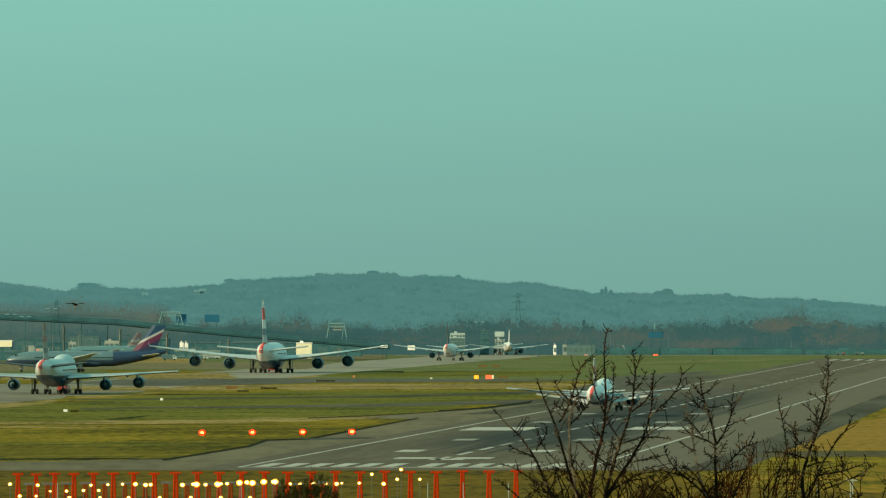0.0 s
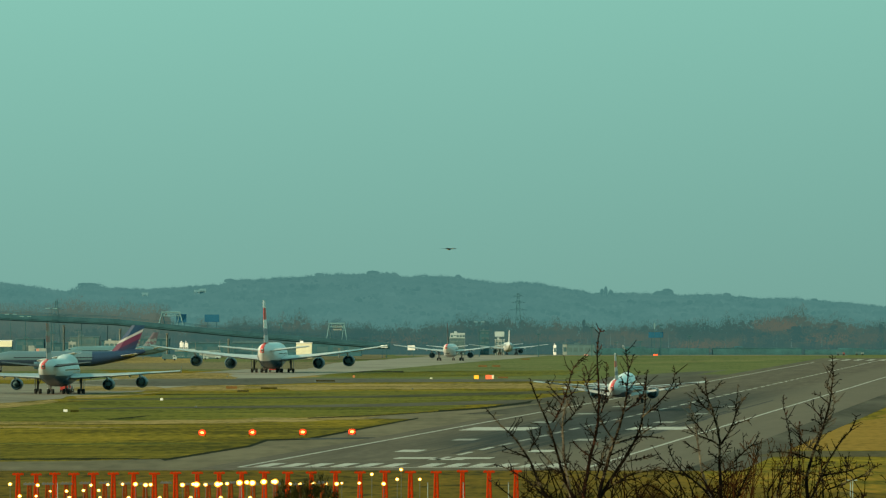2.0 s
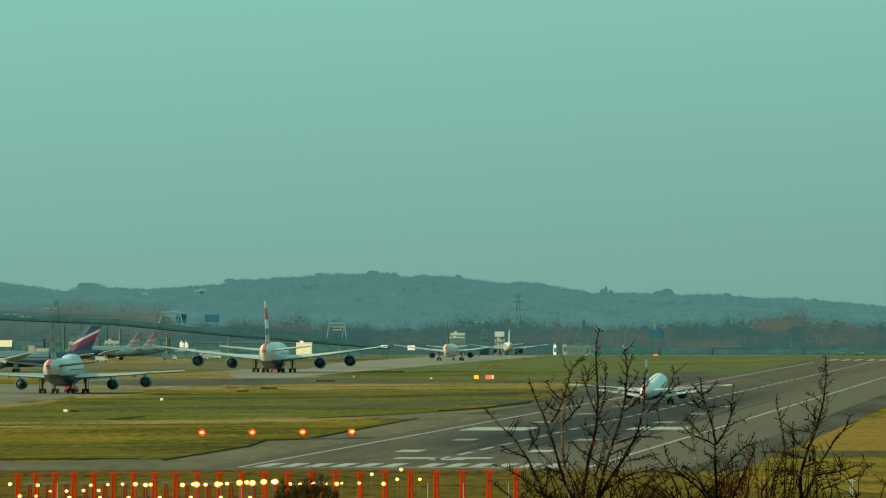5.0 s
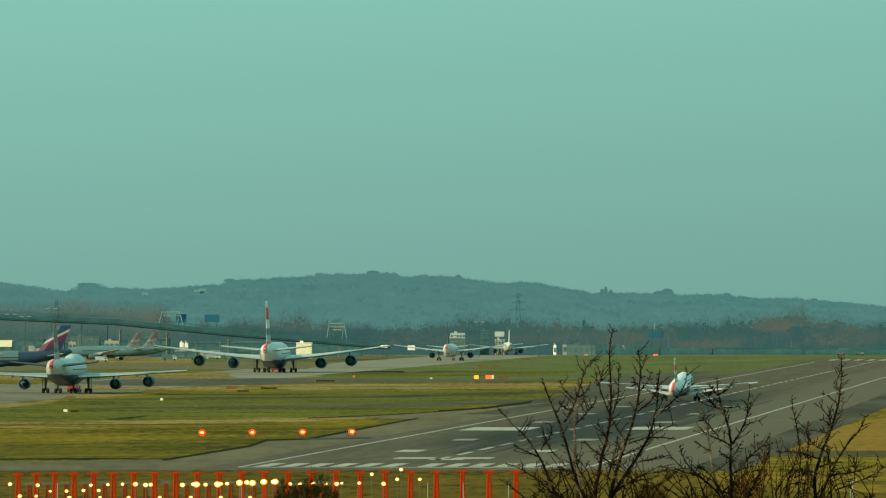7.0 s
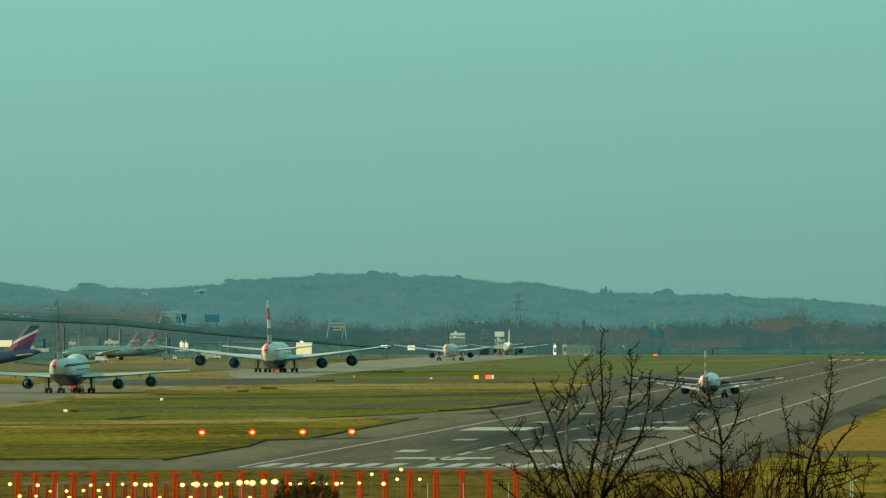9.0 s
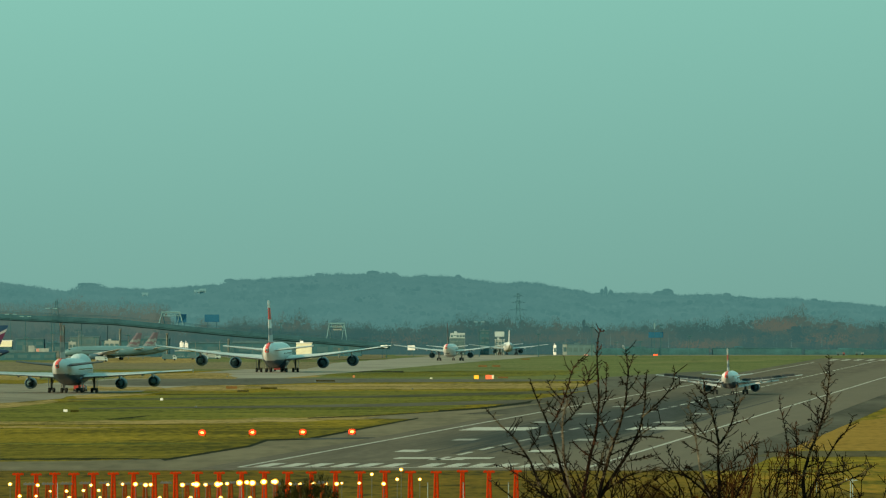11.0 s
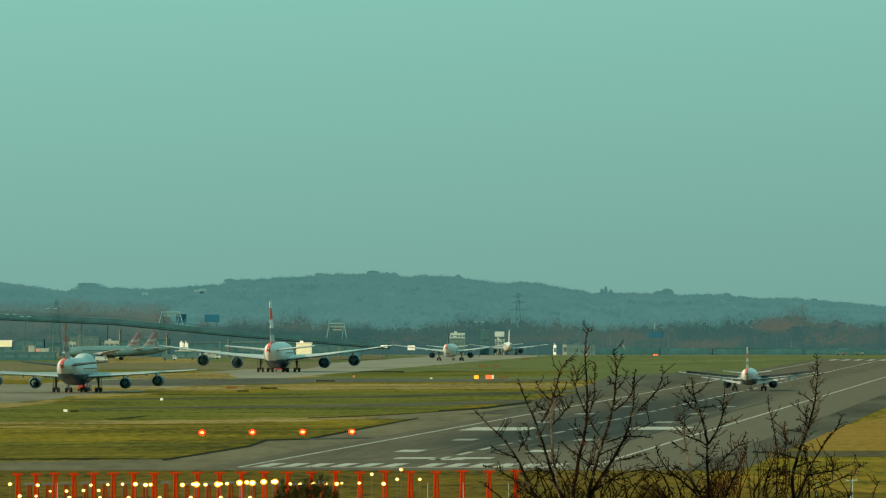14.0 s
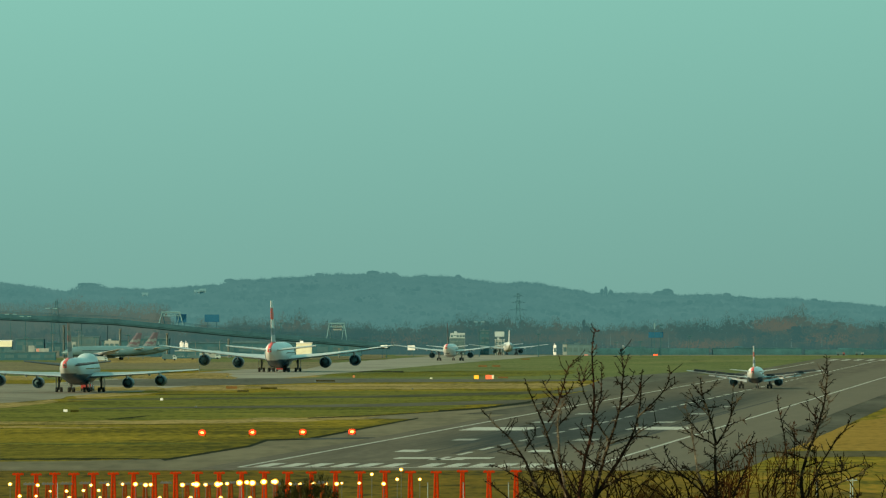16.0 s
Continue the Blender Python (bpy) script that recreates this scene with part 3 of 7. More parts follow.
def build_ground():
    bm = bmesh.new()
    loft(bm, [[(-4000, -600, -0.5), (4000, -600, -0.5), (4000, 6000, -0.5), (-4000, 6000, -0.5)],
              [(-4000, -600, 0), (4000, -600, 0), (4000, 6000, 0), (-4000, 6000, 0)]])
    tagged(finish("ground", bm, "grass"), "flat airfield ground of short winter grass", "ground", kind="structure")
    # mown and dry stretches of grass
    lift = 0
    for pts, mat, lab in (
        ([(-168.907, 3003.937), (122.904, 3003.937), (600, 4750), (-600, 4750)], "grass_far", "hazed green grass of the far field"),
        ([(-101.653, 2107.735), (-86.678, 2284.431), (-68.962, 2493.464), (-38.886, 2577.703), (17.203, 2595.238), (24.754, 2461.29), (-2.859, 2084.699), (-20.892, 1986.979), (-53.021, 1917.085), (-91.085, 1888.614)], "grass_green", "lush green grass of the middle field"),
        ([(-54.083, 2084.699), (-37.023, 2131.285), (-10.375, 2161.473), (5.682, 2161.473), (-11.017, 2051.075), (-30.291, 2007.895)], "grass_green", "lush green grass inside the turn-off"),
        ([(-98.92, 2051.075), (-70.338, 2107.735), (-46.636, 2125.348), (-50.509, 2084.699), (-74.645, 1997.382)], "grass_green", "lush green grass inside the turn-off"),
        ([(-83.072, 2257.396), (-60.349, 2326.22), (-11.445, 2384.375), (10.553, 2429.936), (-12.345, 2298.193), (-48.67, 2218.023)], "grass_green", "lush green grass between service roads"),
        ([(-41.737, 3260.684), (-4.63, 3376.106), (50.735, 3468.182), (39.24, 3179.167), (-28.832, 3076.613)], "grass_green", "lush green grass behind the signs"),
        ([(-90.636, 1879.31), (-44.481, 1926.768), (-20.892, 1986.979), (-10.785, 2007.895), (-14.828, 1936.548), (-42.962, 1860.976), (-88.885, 1842.995)], "grass_dry", "strip of dry straw-coloured grass"),
        ([(-87.2, 1808.057), (-60.337, 1808.057), (-59.771, 1791.08), (-85.978, 1782.71)], "grass_dry", "faint strip of dry grass"),
        ([(-78.26, 2744.604), (-54.739, 2784.672), (-53.222, 2631.034), (-71.777, 2595.238)], "grass_dry", "patch of dry grass beside the taxiway"),
        ([(-62.909, 2725), (-42.318, 2805.147), (35.405, 2868.421), (43.918, 2784.672), (34.696, 2686.62), (-36.684, 2631.034)], "grass_dry", "strip of dry grass between taxiways"),
        ([(-43.796, 3421.525), (-12.402, 3391.111), (-12.185, 3331.878), (-43.024, 3361.233)], "grass_dark", "dark strip beside the far taxiway"),
        ([(-154.615, 3205.882), (-130.44, 3152.893), (-123.306, 2980.469), (-144.876, 3003.937)], "grass_dry", "dry grass beyond the taxiway"),
        ([(-147.946, 4286.517), (-111.204, 4286.517), (-101.886, 4015.789), (-137.158, 3973.958)], "grass_dry", "dry grass beside the apron"),
        ([(-117.72, 3468.182), (-63.064, 3406.25), (-60.477, 3076.613), (-101.041, 3027.778)], "grass", "green grass between taxiways"),
        ([(-49.19, 3260.684), (-41.035, 3205.882), (-45.317, 3003.937), (-52.183, 3003.937)], "grass_dry", "dry grass by the taxiway edge"),
        ([(-74.793, 1550.813), (-47.71, 1563.525), (-33.767, 1623.404), (-22.298, 1742.009), (-10.455, 1946.429), (-5.489, 1960.432), (-22.702, 1662.309), (-29.505, 1644.397), (-30.988, 1576.446), (-40.742, 1428.839), (-68.654, 1423.507)], "grass_deep", "deeper green grass beside the pavement"),
        ([(-76.663, 1589.583), (-53.269, 1596.234), (-31.509, 1602.941), (-47.906, 1569.959), (-76.03, 1576.446)], "grass_green", "band of greener grass"),
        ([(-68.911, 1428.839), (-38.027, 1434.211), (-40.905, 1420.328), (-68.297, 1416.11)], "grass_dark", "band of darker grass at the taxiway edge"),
        ([(-109.519, 2270.833), (-97.121, 2284.431), (-89.908, 2369.565), (-90.708, 2192.529), (-102.789, 2131.285)], "grass_dry", "dry grass verge of the taxiway"),
        ([(-93.897, 2493.464), (-73.74, 2560.403), (-72.761, 2477.273), (-87.745, 2384.375)], "grass_dry", "dry grass verge of the taxiway"),
        ([(128.831, 2461.29), (78.928, 1507.905), (51.126, 1513.889), (68.746, 1774.419), (90.43, 2018.519)], "grass_gold", "sunlit yellow grass beside the runway"),
        ([(-300, 600), (300, 600), (300, 1322), (-300, 1322)], "grass_rough", "rough olive grass round the approach lights"),
        ([(34.161, 1310.997), (74.233, 1418.216), (59.608, 1138.806), (35.71, 1211.111)], "grass_olive", "sunlit olive grass before the runway"),
        ([(79.398, 4015.789), (150.885, 4286.517), (145.965, 4146.739), (75.428, 3815)], "grass_faint", "faint dry grass far along the runway"),
        ([(-5.18, 3777.228), (45.717, 3703.883), (44.007, 3565.421), (-4.983, 3633.333)], "grass_faint", "faint dry grass beyond the signs"),
    ):
        lift += 1
        tagged(polygon_slab("grass_strip", ragged(pts, lift) if lift > 1 else pts, 0.004 + 0.0008 * lift, mat, 0.003), lab, "grass", kind="structure")
    for pts, mat, lab in ((((-145, 3893), (-98, 3893), (-106, 4335), (-158, 4335)), "grass_dry", "dry grass strip before the parked airliners"),
                         (((-103, 3030), (-66, 3030), (-70, 3290), (-112, 3290)), "grass_dry", "dry grass strip behind the link taxiway"),
                         (((-62, 4140), (-24, 4140), (-26, 4600), (-62, 4600)), "grass_worn", "dry grass strip beyond the taxiway"),
                         (((-98, 2590), (-76, 2600), (-78, 2720), (-101, 2720)), "grass_dry", "straw verge of the taxiway")):
        lift += 1
        tagged(polygon_slab("grass_strip", ragged(pts, lift), 0.068 + 0.0004 * lift, mat, 0.003), lab, "grass", kind="structure")
    for x0, x1, d0, d1, mat, lab in ((-95, -38, 1862, 1876, "grass_dry", "thin line of straw in the grass"), (-95, -10, 1838, 1843, "grass_dark", "thin dark line in the grass"),
                                     (-95, -42, 1797, 1803, "grass_dry", "thin line of straw in the grass"), (-80, -44, 2585, 2620, "grass_dry", "thin line of straw in the grass"),
                                     (-72, -30, 2470, 2485, "grass_dark", "thin dark line in the grass"), (-60, -8, 2660, 2700, "grass_dry", "line of straw between taxiways")):
        lift += 1
        pts = [(x0, d0), (x0 * 0.6 + x1 * 0.4, d0 + (d1 - d0) * 0.35), (x1, d1 - 1), (x0 * 0.4 + x1 * 0.6, d1 + 3), (x0, d1)]
        tagged(polygon_slab("grass_strip", pts, 0.004 + 0.0008 * lift, mat, 0.003), lab, "grass", kind="structure")
    # runway slab with wide shoulders
    tagged(polygon_slab("runway_shoulder", [along(-52, -27), along(640, -27), along(640, -40.6), along(1850, -41), along(1850, 46.8), along(-52, 46.8)], 0.030, "asphalt_tar", 0.02),
           "dark asphalt shoulders of the runway", "runway", kind="structure")
    slab = tagged(polygon_slab("runway", [(-27, -50), (39, -50), (39, 2880), (-27, 2880)], 0.06, "runway", 0.028),
                  "wide grey asphalt runway, rubber-darkened, with worn white markings", "runway", kind="structure")
    slab.matrix_basis = pose(T0.x, T0.y, 0, 0, 0, -math.degrees(HEAD))
    tagged(polygon_slab("runway_shoulder", strip_points(1850, 2880, -29, 43), 0.032, "asphalt_dark", 0.02),
           "dark asphalt shoulders of the runway", "runway", kind="structure")
    tagged(polygon_slab("runway_shoulder", [along(-51, -27.01), along(640, -27.01), along(640, -40.6), along(581, -40.2), along(277, -37.6), along(262, -39.8), along(-51, -39.8)], 0.036, "asphalt", 0.02),
           "grey paved shoulder of the runway", "runway", kind="structure")
    bm = bmesh.new()
    for i in range(60):                          # streaks left by many wheels
        w = max(-17, min(18, random.gauss(1, 6)))
        s0, half = random.uniform(90, 420), random.uniform(0.15, 0.5)
        p = strip_points(s0, s0 + random.uniform(150, 800), w - half, w + half)
        bm.faces.new([bm.verts.new((x, y, 0.0665 + 0.00004 * i)) for x, y in p])
    bmesh.ops.recalc_face_normals(bm, faces=bm.faces[:])
    tagged(finish("tyre_streaks", bm, "streak"), "black tyre streaks along the touchdown zone", "runway", kind="stuff")
    # markings
    marks = thing("runway_marking", "worn white painted runway markings", "marking")
    tagged(marks, kind="structure")

    def stripe(name, s0, s1, w0, w1, paint="line"):
        bm = bmesh.new()
        p = strip_points(s0, s1, w0, w1)
        loft(bm, [[(x, y, 0.072) for x, y in p], [(x, y, 0.082) for x, y in p]])
        bmesh.ops.recalc_face_normals(bm, faces=bm.faces[:])
        part(name, bm, paint, marks)
    for w, far in ((-22.5, 2560), (25.1, 2700)):
        stripe("edge_line", -30, far, w - 0.32, w + 0.32)
    for k in range(8):
        stripe("threshold_bar", 2700, 2790, -21 + 5.2 * k, -18.6 + 5.2 * k)
    stripe("threshold_line", -32, -30, -22.5, 22.5)
    for k in range(6):
        for sg in (-1, 1):
            stripe("threshold_bar", -26, 4, sg * (2.6 + 3.45 * k) - 1.0, sg * (2.6 + 3.45 * k) + 1.0)
    s = 35
    while s < 2650:
        stripe("centre_dash", s, s + 30, -0.45, 0.45, "line_worn" if 150 < s < 800 else "line")
        s += 50
    for s0, w, half, long in ((46, 4.2, 2.8, 14), (114, 10, 1.8, 22), (242, 10, 1.8, 22), (492, 11.5, 1.8, 22), (640, 11.5, 1.8, 22), (790, 11.5, 1.8, 22)):
        for sg in (-1, 1):
            stripe("touchdown_bar", s0, s0 + long, sg * w - half, sg * w + half, "line_worn" if s0 > 200 else "line")
    stripe("touchdown_bar", 36, 46, -1.2, 3.6)
    stripe("aiming_bar", 375, 422, -13.4 - 6, -13.4 + 6)
    stripe("aiming_bar", 388, 430, 15 - 5.4, 15 + 5.4)
    # taxiways

    def lane(d0, d1, off0, off1):
        """A stretch of the parallel taxiway between two distances, off its centre line."""
        pts = []
        for d, o in ((d0, off0), (d0, off1), (d1, off1), (d1, off0)):
            pts.append((-57.6 + (d - 3317) * math.tan(HEAD) + o, d))
        return pts
    tagged(polygon_slab("taxiway", lane(2300, 4500, -25, 25), 0.034, "concrete_pale", 0.02), "pale concrete parallel taxiway", "taxiway", kind="structure")
    for pts, mat, lab in (
        ([(-379.576, 5610.294), (-26.929, 5610.294), (-56.129, 4385.057), (-149.627, 4335.227), (-271.697, 4015.789)], "concrete", "wide concrete apron below the viaduct"),
        ([(-142.188, 2847.015), (-92.928, 2784.672), (-79.045, 2744.604), (-78.129, 2560.403), (-93.287, 2477.273), (-91.262, 2369.565), (-99.138, 2270.833), (-111.422, 2230.994)], "concrete", "concrete taxiway bend where the jumbo waits"),
        ([(-198.471, 3973.958), (-41.783, 3973.958), (-48.8, 3500), (-120.8, 3500), (-165.68, 3317.391)], "grass_worn", "worn straw-coloured ground behind the jumbo"),
        ([(-97.671, 3003.937), (-54.762, 3052), (-39.066, 3052), (38.642, 2992.157), (51.668, 3003.937), (37.898, 2934.615), (-36.716, 2868.421), (-50.332, 2805.147), (-79.045, 2744.604), (-94.52, 2784.672), (-109.243, 2836.431), (-105.505, 2912.214)], "asphalt_dark", "dark asphalt link taxiway"),
        ([(-89.078, 2347.692), (-41.812, 2406.94), (-11.814, 2461.29), (38.488, 2631.034), (32.628, 2526.49), (-11.517, 2399.371), (-41.163, 2369.565), (-88.263, 2326.22)], "road_dark", "narrow dark asphalt service road"),
        ([(-78.872, 2143.258), (-38.197, 2198.847), (-10.804, 2250.737), (23.684, 2354.938), (20.123, 2257.396), (-10.464, 2180), (-37.442, 2155.367), (-78.169, 2124.165)], "asphalt_tar", "dark asphalt turn-off towards the runway"),
        ([(-65.566, 1931.646), (-60.631, 1986.979), (-58.82, 2002.625), (-59.936, 1971.576), (-64.686, 1921.914)], "grass_dark", "dark drain line in the grass"),
        ([(-16.016, 1946.429), (-10.774, 2005.783), (6.782, 2119.444), (27.053, 2298.193), (7.777, 2062.162), (-5.422, 1936.548)], "asphalt", "grey paved fillet beside the runway"),
        ([(-79.449, 1393.0), (-55.0, 1401.0), (-39.37, 1423.507), (-30.609, 1557.143), (-29.253, 1630.342), (-15.41, 1644.397), (-10.9, 1324.653), (-74.226, 1320.069)], "asphalt", "grey asphalt taxiway meeting the threshold"),
        # edge strips: dark grass with the edge's shadow painted in
        ([(-40.439, 1418.216), (-30.76, 1564.807), (-29.328, 1634.533), (-22.575, 1652.946), (-4.924, 1958.419), (-4.879, 1940.488), (-22.005, 1631.737), (-28.611, 1615.157), (-30.032, 1545.786), (-39.52, 1405.674)], "grass_dark", "dark grassy edge of the pavement with its shade"),
        ([(-26.719, 1956.41), (-10.842, 2018.519), (6.194, 2125.348), (6.143, 2107.735), (-10.757, 2002.625), (-26.515, 1941.476)], "grass_dark", "dark grassy edge of the pavement with its shade"),
        ([(-1.0, 2096), (8, 2155), (19.3, 2290), (21.5, 2340), (19.9, 2258), (9.2, 2126), (-1.0, 2076)], "grass_dark", "dark grassy edge of the pavement with its shade"),
        ([(-24.85, 1647.237), (-13.661, 1660.139), (-5.612, 1664.485), (-13.508, 1641.566), (-20.868, 1630.342)], "streak", "dark line across the paved fillet"),
        ([(51.153, 1501.969), (87.2, 1501.969), (83.897, 1445.076), (45.086, 1445.076)], "asphalt_mossy", "narrow asphalt perimeter road"),
        ([(-21.852, 4552.506), (186.263, 4552.506), (184.066, 4498.821), (-21.544, 4488.235)], "concrete", "pale concrete strip at the far side"),
        ([(51.576, 3101.626), (74.421, 3288.793), (100.28, 3468.182), (73.73, 3101.626), (44.502, 2631.034), (29.212, 2543.333), (39.365, 2744.604)], "asphalt_dark", "dark asphalt exit taxiway"),
    ):
        lift += 1
        tagged(polygon_slab("taxiway", pts, 0.037 + 0.0004 * lift, mat, 0.008), lab, "taxiway", kind="structure")


build_ground()


# ---- airliners: nose to +y, origin on the ground between the main wheels ----
def wing_bm(sign, stations, droop=0.0):
    """Stations: (x, leading edge y, chord, z, thickness)."""
    rings = []
    for x, le, c, z, th in stations:
        prof = [(0, 0.0), (0.08, 0.42), (0.3, 0.6), (0.6, 0.42), (0.97, 0.04), (1, 0.0), (0.7, -0.22), (0.3, -0.4), (0.08, -0.3)]
        rings.append([(sign * x, le - u * c, z + v * th - droop * u * u * c) for u, v in prof])
    bm = bmesh.new()
    loft(bm, rings)
    bmesh.ops.recalc_face_normals(bm, faces=bm.faces[:])
    return bm


def lathe_y(x, z, prof, n=18):
    return loft(bmesh.new(), [hoop(y, z, r, r, n, x) for y, r in prof])


def engine(parent, x, y, z, r, length, mat):
    prof = [(y + length * 0.28, r * 0.72), (y + length * 0.5, r * 0.86), (y + length * 0.47, r * 0.95), (y + length * 0.2, r),
            (y - length * 0.15, r * 0.96), (y - length * 0.36, r * 0.8), (y - length * 0.36, r * 0.76), (y - length * 0.2, r * 0.72)]
    bm = lathe_y(x, z, prof)
    bmesh.ops.recalc_face_normals(bm, faces=bm.faces[:])
    eng = part("engine", bm, mat, parent, smooth=True)
    part("exhaust_core", lathe_y(x, z, [(y - length * 0.1, r * 0.7), (y - length * 0.3, r * 0.52), (y - length * 0.5, r * 0.4),
                                        (y - length * 0.5, r * 0.3), (y - length * 0.66, r * 0.08)], 14), "dark", eng, smooth=True)
    part("fan", lathe_y(x, z, [(y + length * 0.32, r * 0.75), (y + length * 0.34, r * 0.25), (y + length * 0.42, r * 0.03)], 14), "metal", eng)
    return eng


def gear(parent, x, y, top, wheels, r, gap, truck=0.0, aft=1):
    """A leg with pairs of wheels; wheels are set in rows along the truck."""
    bm = bmesh.new()
    tube(bm, (x, y, r), (x, y, top), 0.22 * r / 0.55, 0.27 * r / 0.55, 8)
    tube(bm, (x, y + 0.1, top * 0.5), (x * 0.85, y + 0.9, top), 0.11, 0.11, 6)
    if truck:
        tube(bm, (x, y - truck * (aft - 1) / 2, r), (x, y + truck * (aft - 1) / 2, r), 0.12, 0.12, 6)
    g = part("landing_gear", bm, "strut", parent)
    out = 1 if x >= 0 else -1
    door = boxed(x + out * gap * 0.62 - 0.04, x + out * gap * 0.62 + 0.04, y - 0.7 * r / 0.55, y + 0.7 * r / 0.55, r * 1.9, max(top - 0.1, r * 2.6))
    bmesh.ops.bevel(door, geom=door.edges[:], offset=0.02, affect="EDGES")
    part("gear_door", door, "wing_under", g)
    for k in range(aft):
        yy = y + truck * (k - (aft - 1) / 2)
        for s in (-1, 1):
            xx = x + s * gap / 2
            w = r * 0.42
            b2 = bmesh.new()
            rings = []
            for dx, rr in ((-w, r * 0.55), (-w, r * 0.9), (-w * 0.6, r), (w * 0.6, r), (w, r * 0.9), (w, r * 0.55)):
                rings.append([(xx + dx, yy + rr * math.cos(a * math.pi / 8), r + rr * math.sin(a * math.pi / 8)) for a in range(16)])
            loft(b2, rings)
            part("wheel", b2, "tyre", g)


def airliner(name, label, spec, at=(0, 0, 0), turn=0.0, group=""):
    s = spec
    p = thing(name, label, "airliner", group, at, turn)
    R, RZ, zc, ny, ty = s["r"], s["rz"], s["zc"], s["nose"], s["tail"]
    up = s.get("up", 0.45)                       # rise of the tail cone, in radii
    sec = [(ny, zc - 0.25 * RZ, 0.03, 0.03), (ny - 0.35 * R, zc - 0.24 * RZ, 0.3, 0.3), (ny - 1.0 * R, zc - 0.18 * RZ, 0.56, 0.55),
           (ny - 2.0 * R, zc - 0.07 * RZ, 0.82, 0.82), (ny - 3.2 * R, zc, 0.97, 0.97), (ny - 4.2 * R, zc, 1, 1),
           (ty + 7.2 * R, zc, 1, 1), (ty + 5.2 * R, zc + (0.05 + s.get("rise", 0)) * RZ, 0.93, 0.94 - s.get("rise", 0)),
           (ty + 3.2 * R, zc + 0.2 * up * RZ / 0.45, 0.72, 0.78 - s.get("rise", 0)), (ty + 1.4 * R, zc + 0.36 * up * RZ / 0.45, 0.42, 0.5), (ty + 0.3 * R, zc + up * RZ, 0.2, 0.25), (ty, zc + up * RZ, 0.1, 0.12)]
    bm = bmesh.new()
    loft(bm, [hoop(y, z, R * a, RZ * b, 28) for y, z, a, b in sec])
    bmesh.ops.recalc_face_normals(bm, faces=bm.faces[:])
    body = part("fuselage", bm, s["hull"], p, smooth=True)
    bm = bmesh.new()
    loft(bm, [hoop(y, z, R * a + 0.04, RZ * b + 0.04, 28) for y, z, a, b in sec[s.get("cone_from", 8):12]], cap=False)
    part("tail_cone", bm, s["cone"], p, smooth=True)
    part("exhaust_pipe", lathe_y(0, zc + up * RZ, [(ty + 0.4, 0.16 * R), (ty - 0.2, 0.08 * R), (ty - 0.1, 0.05 * R)], 12), "metal", p)
    bm = bmesh.new()
    for k in (-1, 1):
        box(bm, k * R * 0.05, k * R * 0.5, ny - 1.75 * R, ny - 1.35 * R, zc + 0.36 * RZ, zc + 0.55 * RZ)
    bmesh.ops.recalc_face_normals(bm, faces=bm.faces[:])
    part("cockpit_window", bm, "glass", p)
    for k in (-1, 1):                            # cabin window bands
        part("window_row", boxed(k * R * 0.985 - 0.03, k * R * 0.985 + 0.03, ty + 7 * R, ny - 4 * R, zc + 0.1 * RZ, zc + 0.1 * RZ + 0.28), "glass", p)
    if "hump" in s:
        y0, y1, hz, hr = s["hump"]
        bm = bmesh.new()
        loft(bm, [hoop(y, z, hr * a, hr * a, 22) for y, z, a in ((y0, zc + RZ * 0.3, 0.5), (y0 + 5, zc + RZ * 0.42, 0.85), (y0 + 11, hz, 1), (y1 - 7, hz, 1),
                                                                 (y1 - 2.6, hz - 0.3, 0.8), (y1, hz - 0.9, 0.4))])
        part("upper_deck", bm, s["hull"], p, smooth=True)
    part("belly_fairing", loft(bmesh.new(), [hoop(y, zc - 0.62 * RZ, R * a, RZ * b, 20) for y, a, b in
                               ((-0.2 * s["length"], 0.2, 0.1), (-0.1 * s["length"], 0.95, 0.48), (0.08 * s["length"], 1.0, 0.52), (0.2 * s["length"], 0.3, 0.15))]),
         s["belly"], p, smooth=True)
    half, zw = s["span"] / 2, s["wing_z"]
    rt, kn, tp = s["chord"]
    le, sw, dih = s["lead"], s["sweep"], s["dihedral"]
    flex = s.get("flex", 0.0)
    for sg in (-1, 1):
        xs = [0.0, R * 0.9, 0.36 * half, 0.7 * half, half]
        ch = [rt * 1.05, rt, kn, kn + (tp - kn) * 0.55, tp]
        st = [(x, le - max(0, x - R * 0.5) * sw, c, zw + x * dih + flex * (x / half) ** 2, 0.11 * c + 0.08) for x, c in zip(xs, ch)]
        w = part("wing", wing_bm(sg, st, s.get("droop", 0.0)), s.get("wing_paint", "wing"), p, smooth=False)
        fl = [(x, le - max(0, x - R * 0.5) * sw - c * 0.9, c * 0.24, zw + x * dih + flex * (x / half) ** 2 - 0.1 - s.get("flap", 0.0) * c * 0.1, 0.05 * c) for x, c in
              zip((R * 1.1, 0.36 * half, 0.68 * half), (rt, kn, kn + (tp - kn) * 0.52))]
        part("flap", wing_bm(sg, fl, 0.35 * s.get("flap", 0.0)), "wing_under", w)
        for u in (0.25, 0.42, 0.58):
            x = u * half
            c = kn + (tp - kn) * max(0, (u - 0.36) / 0.64)
            y = le - (x - R * 0.5) * sw - c * 0.8
            z = zw + x * dih + flex * u * u - 0.3
            part("flap_fairing", loft(bmesh.new(), [hoop(y + d, z - e, r_, r_, 8, sg * x) for d, e, r_ in ((1.6, 0, 0.05), (0.4, 0.15, 0.3), (-1.6, 0.1, 0.22), (-2.6, 0, 0.04))]),
                 "wing", w, smooth=True)
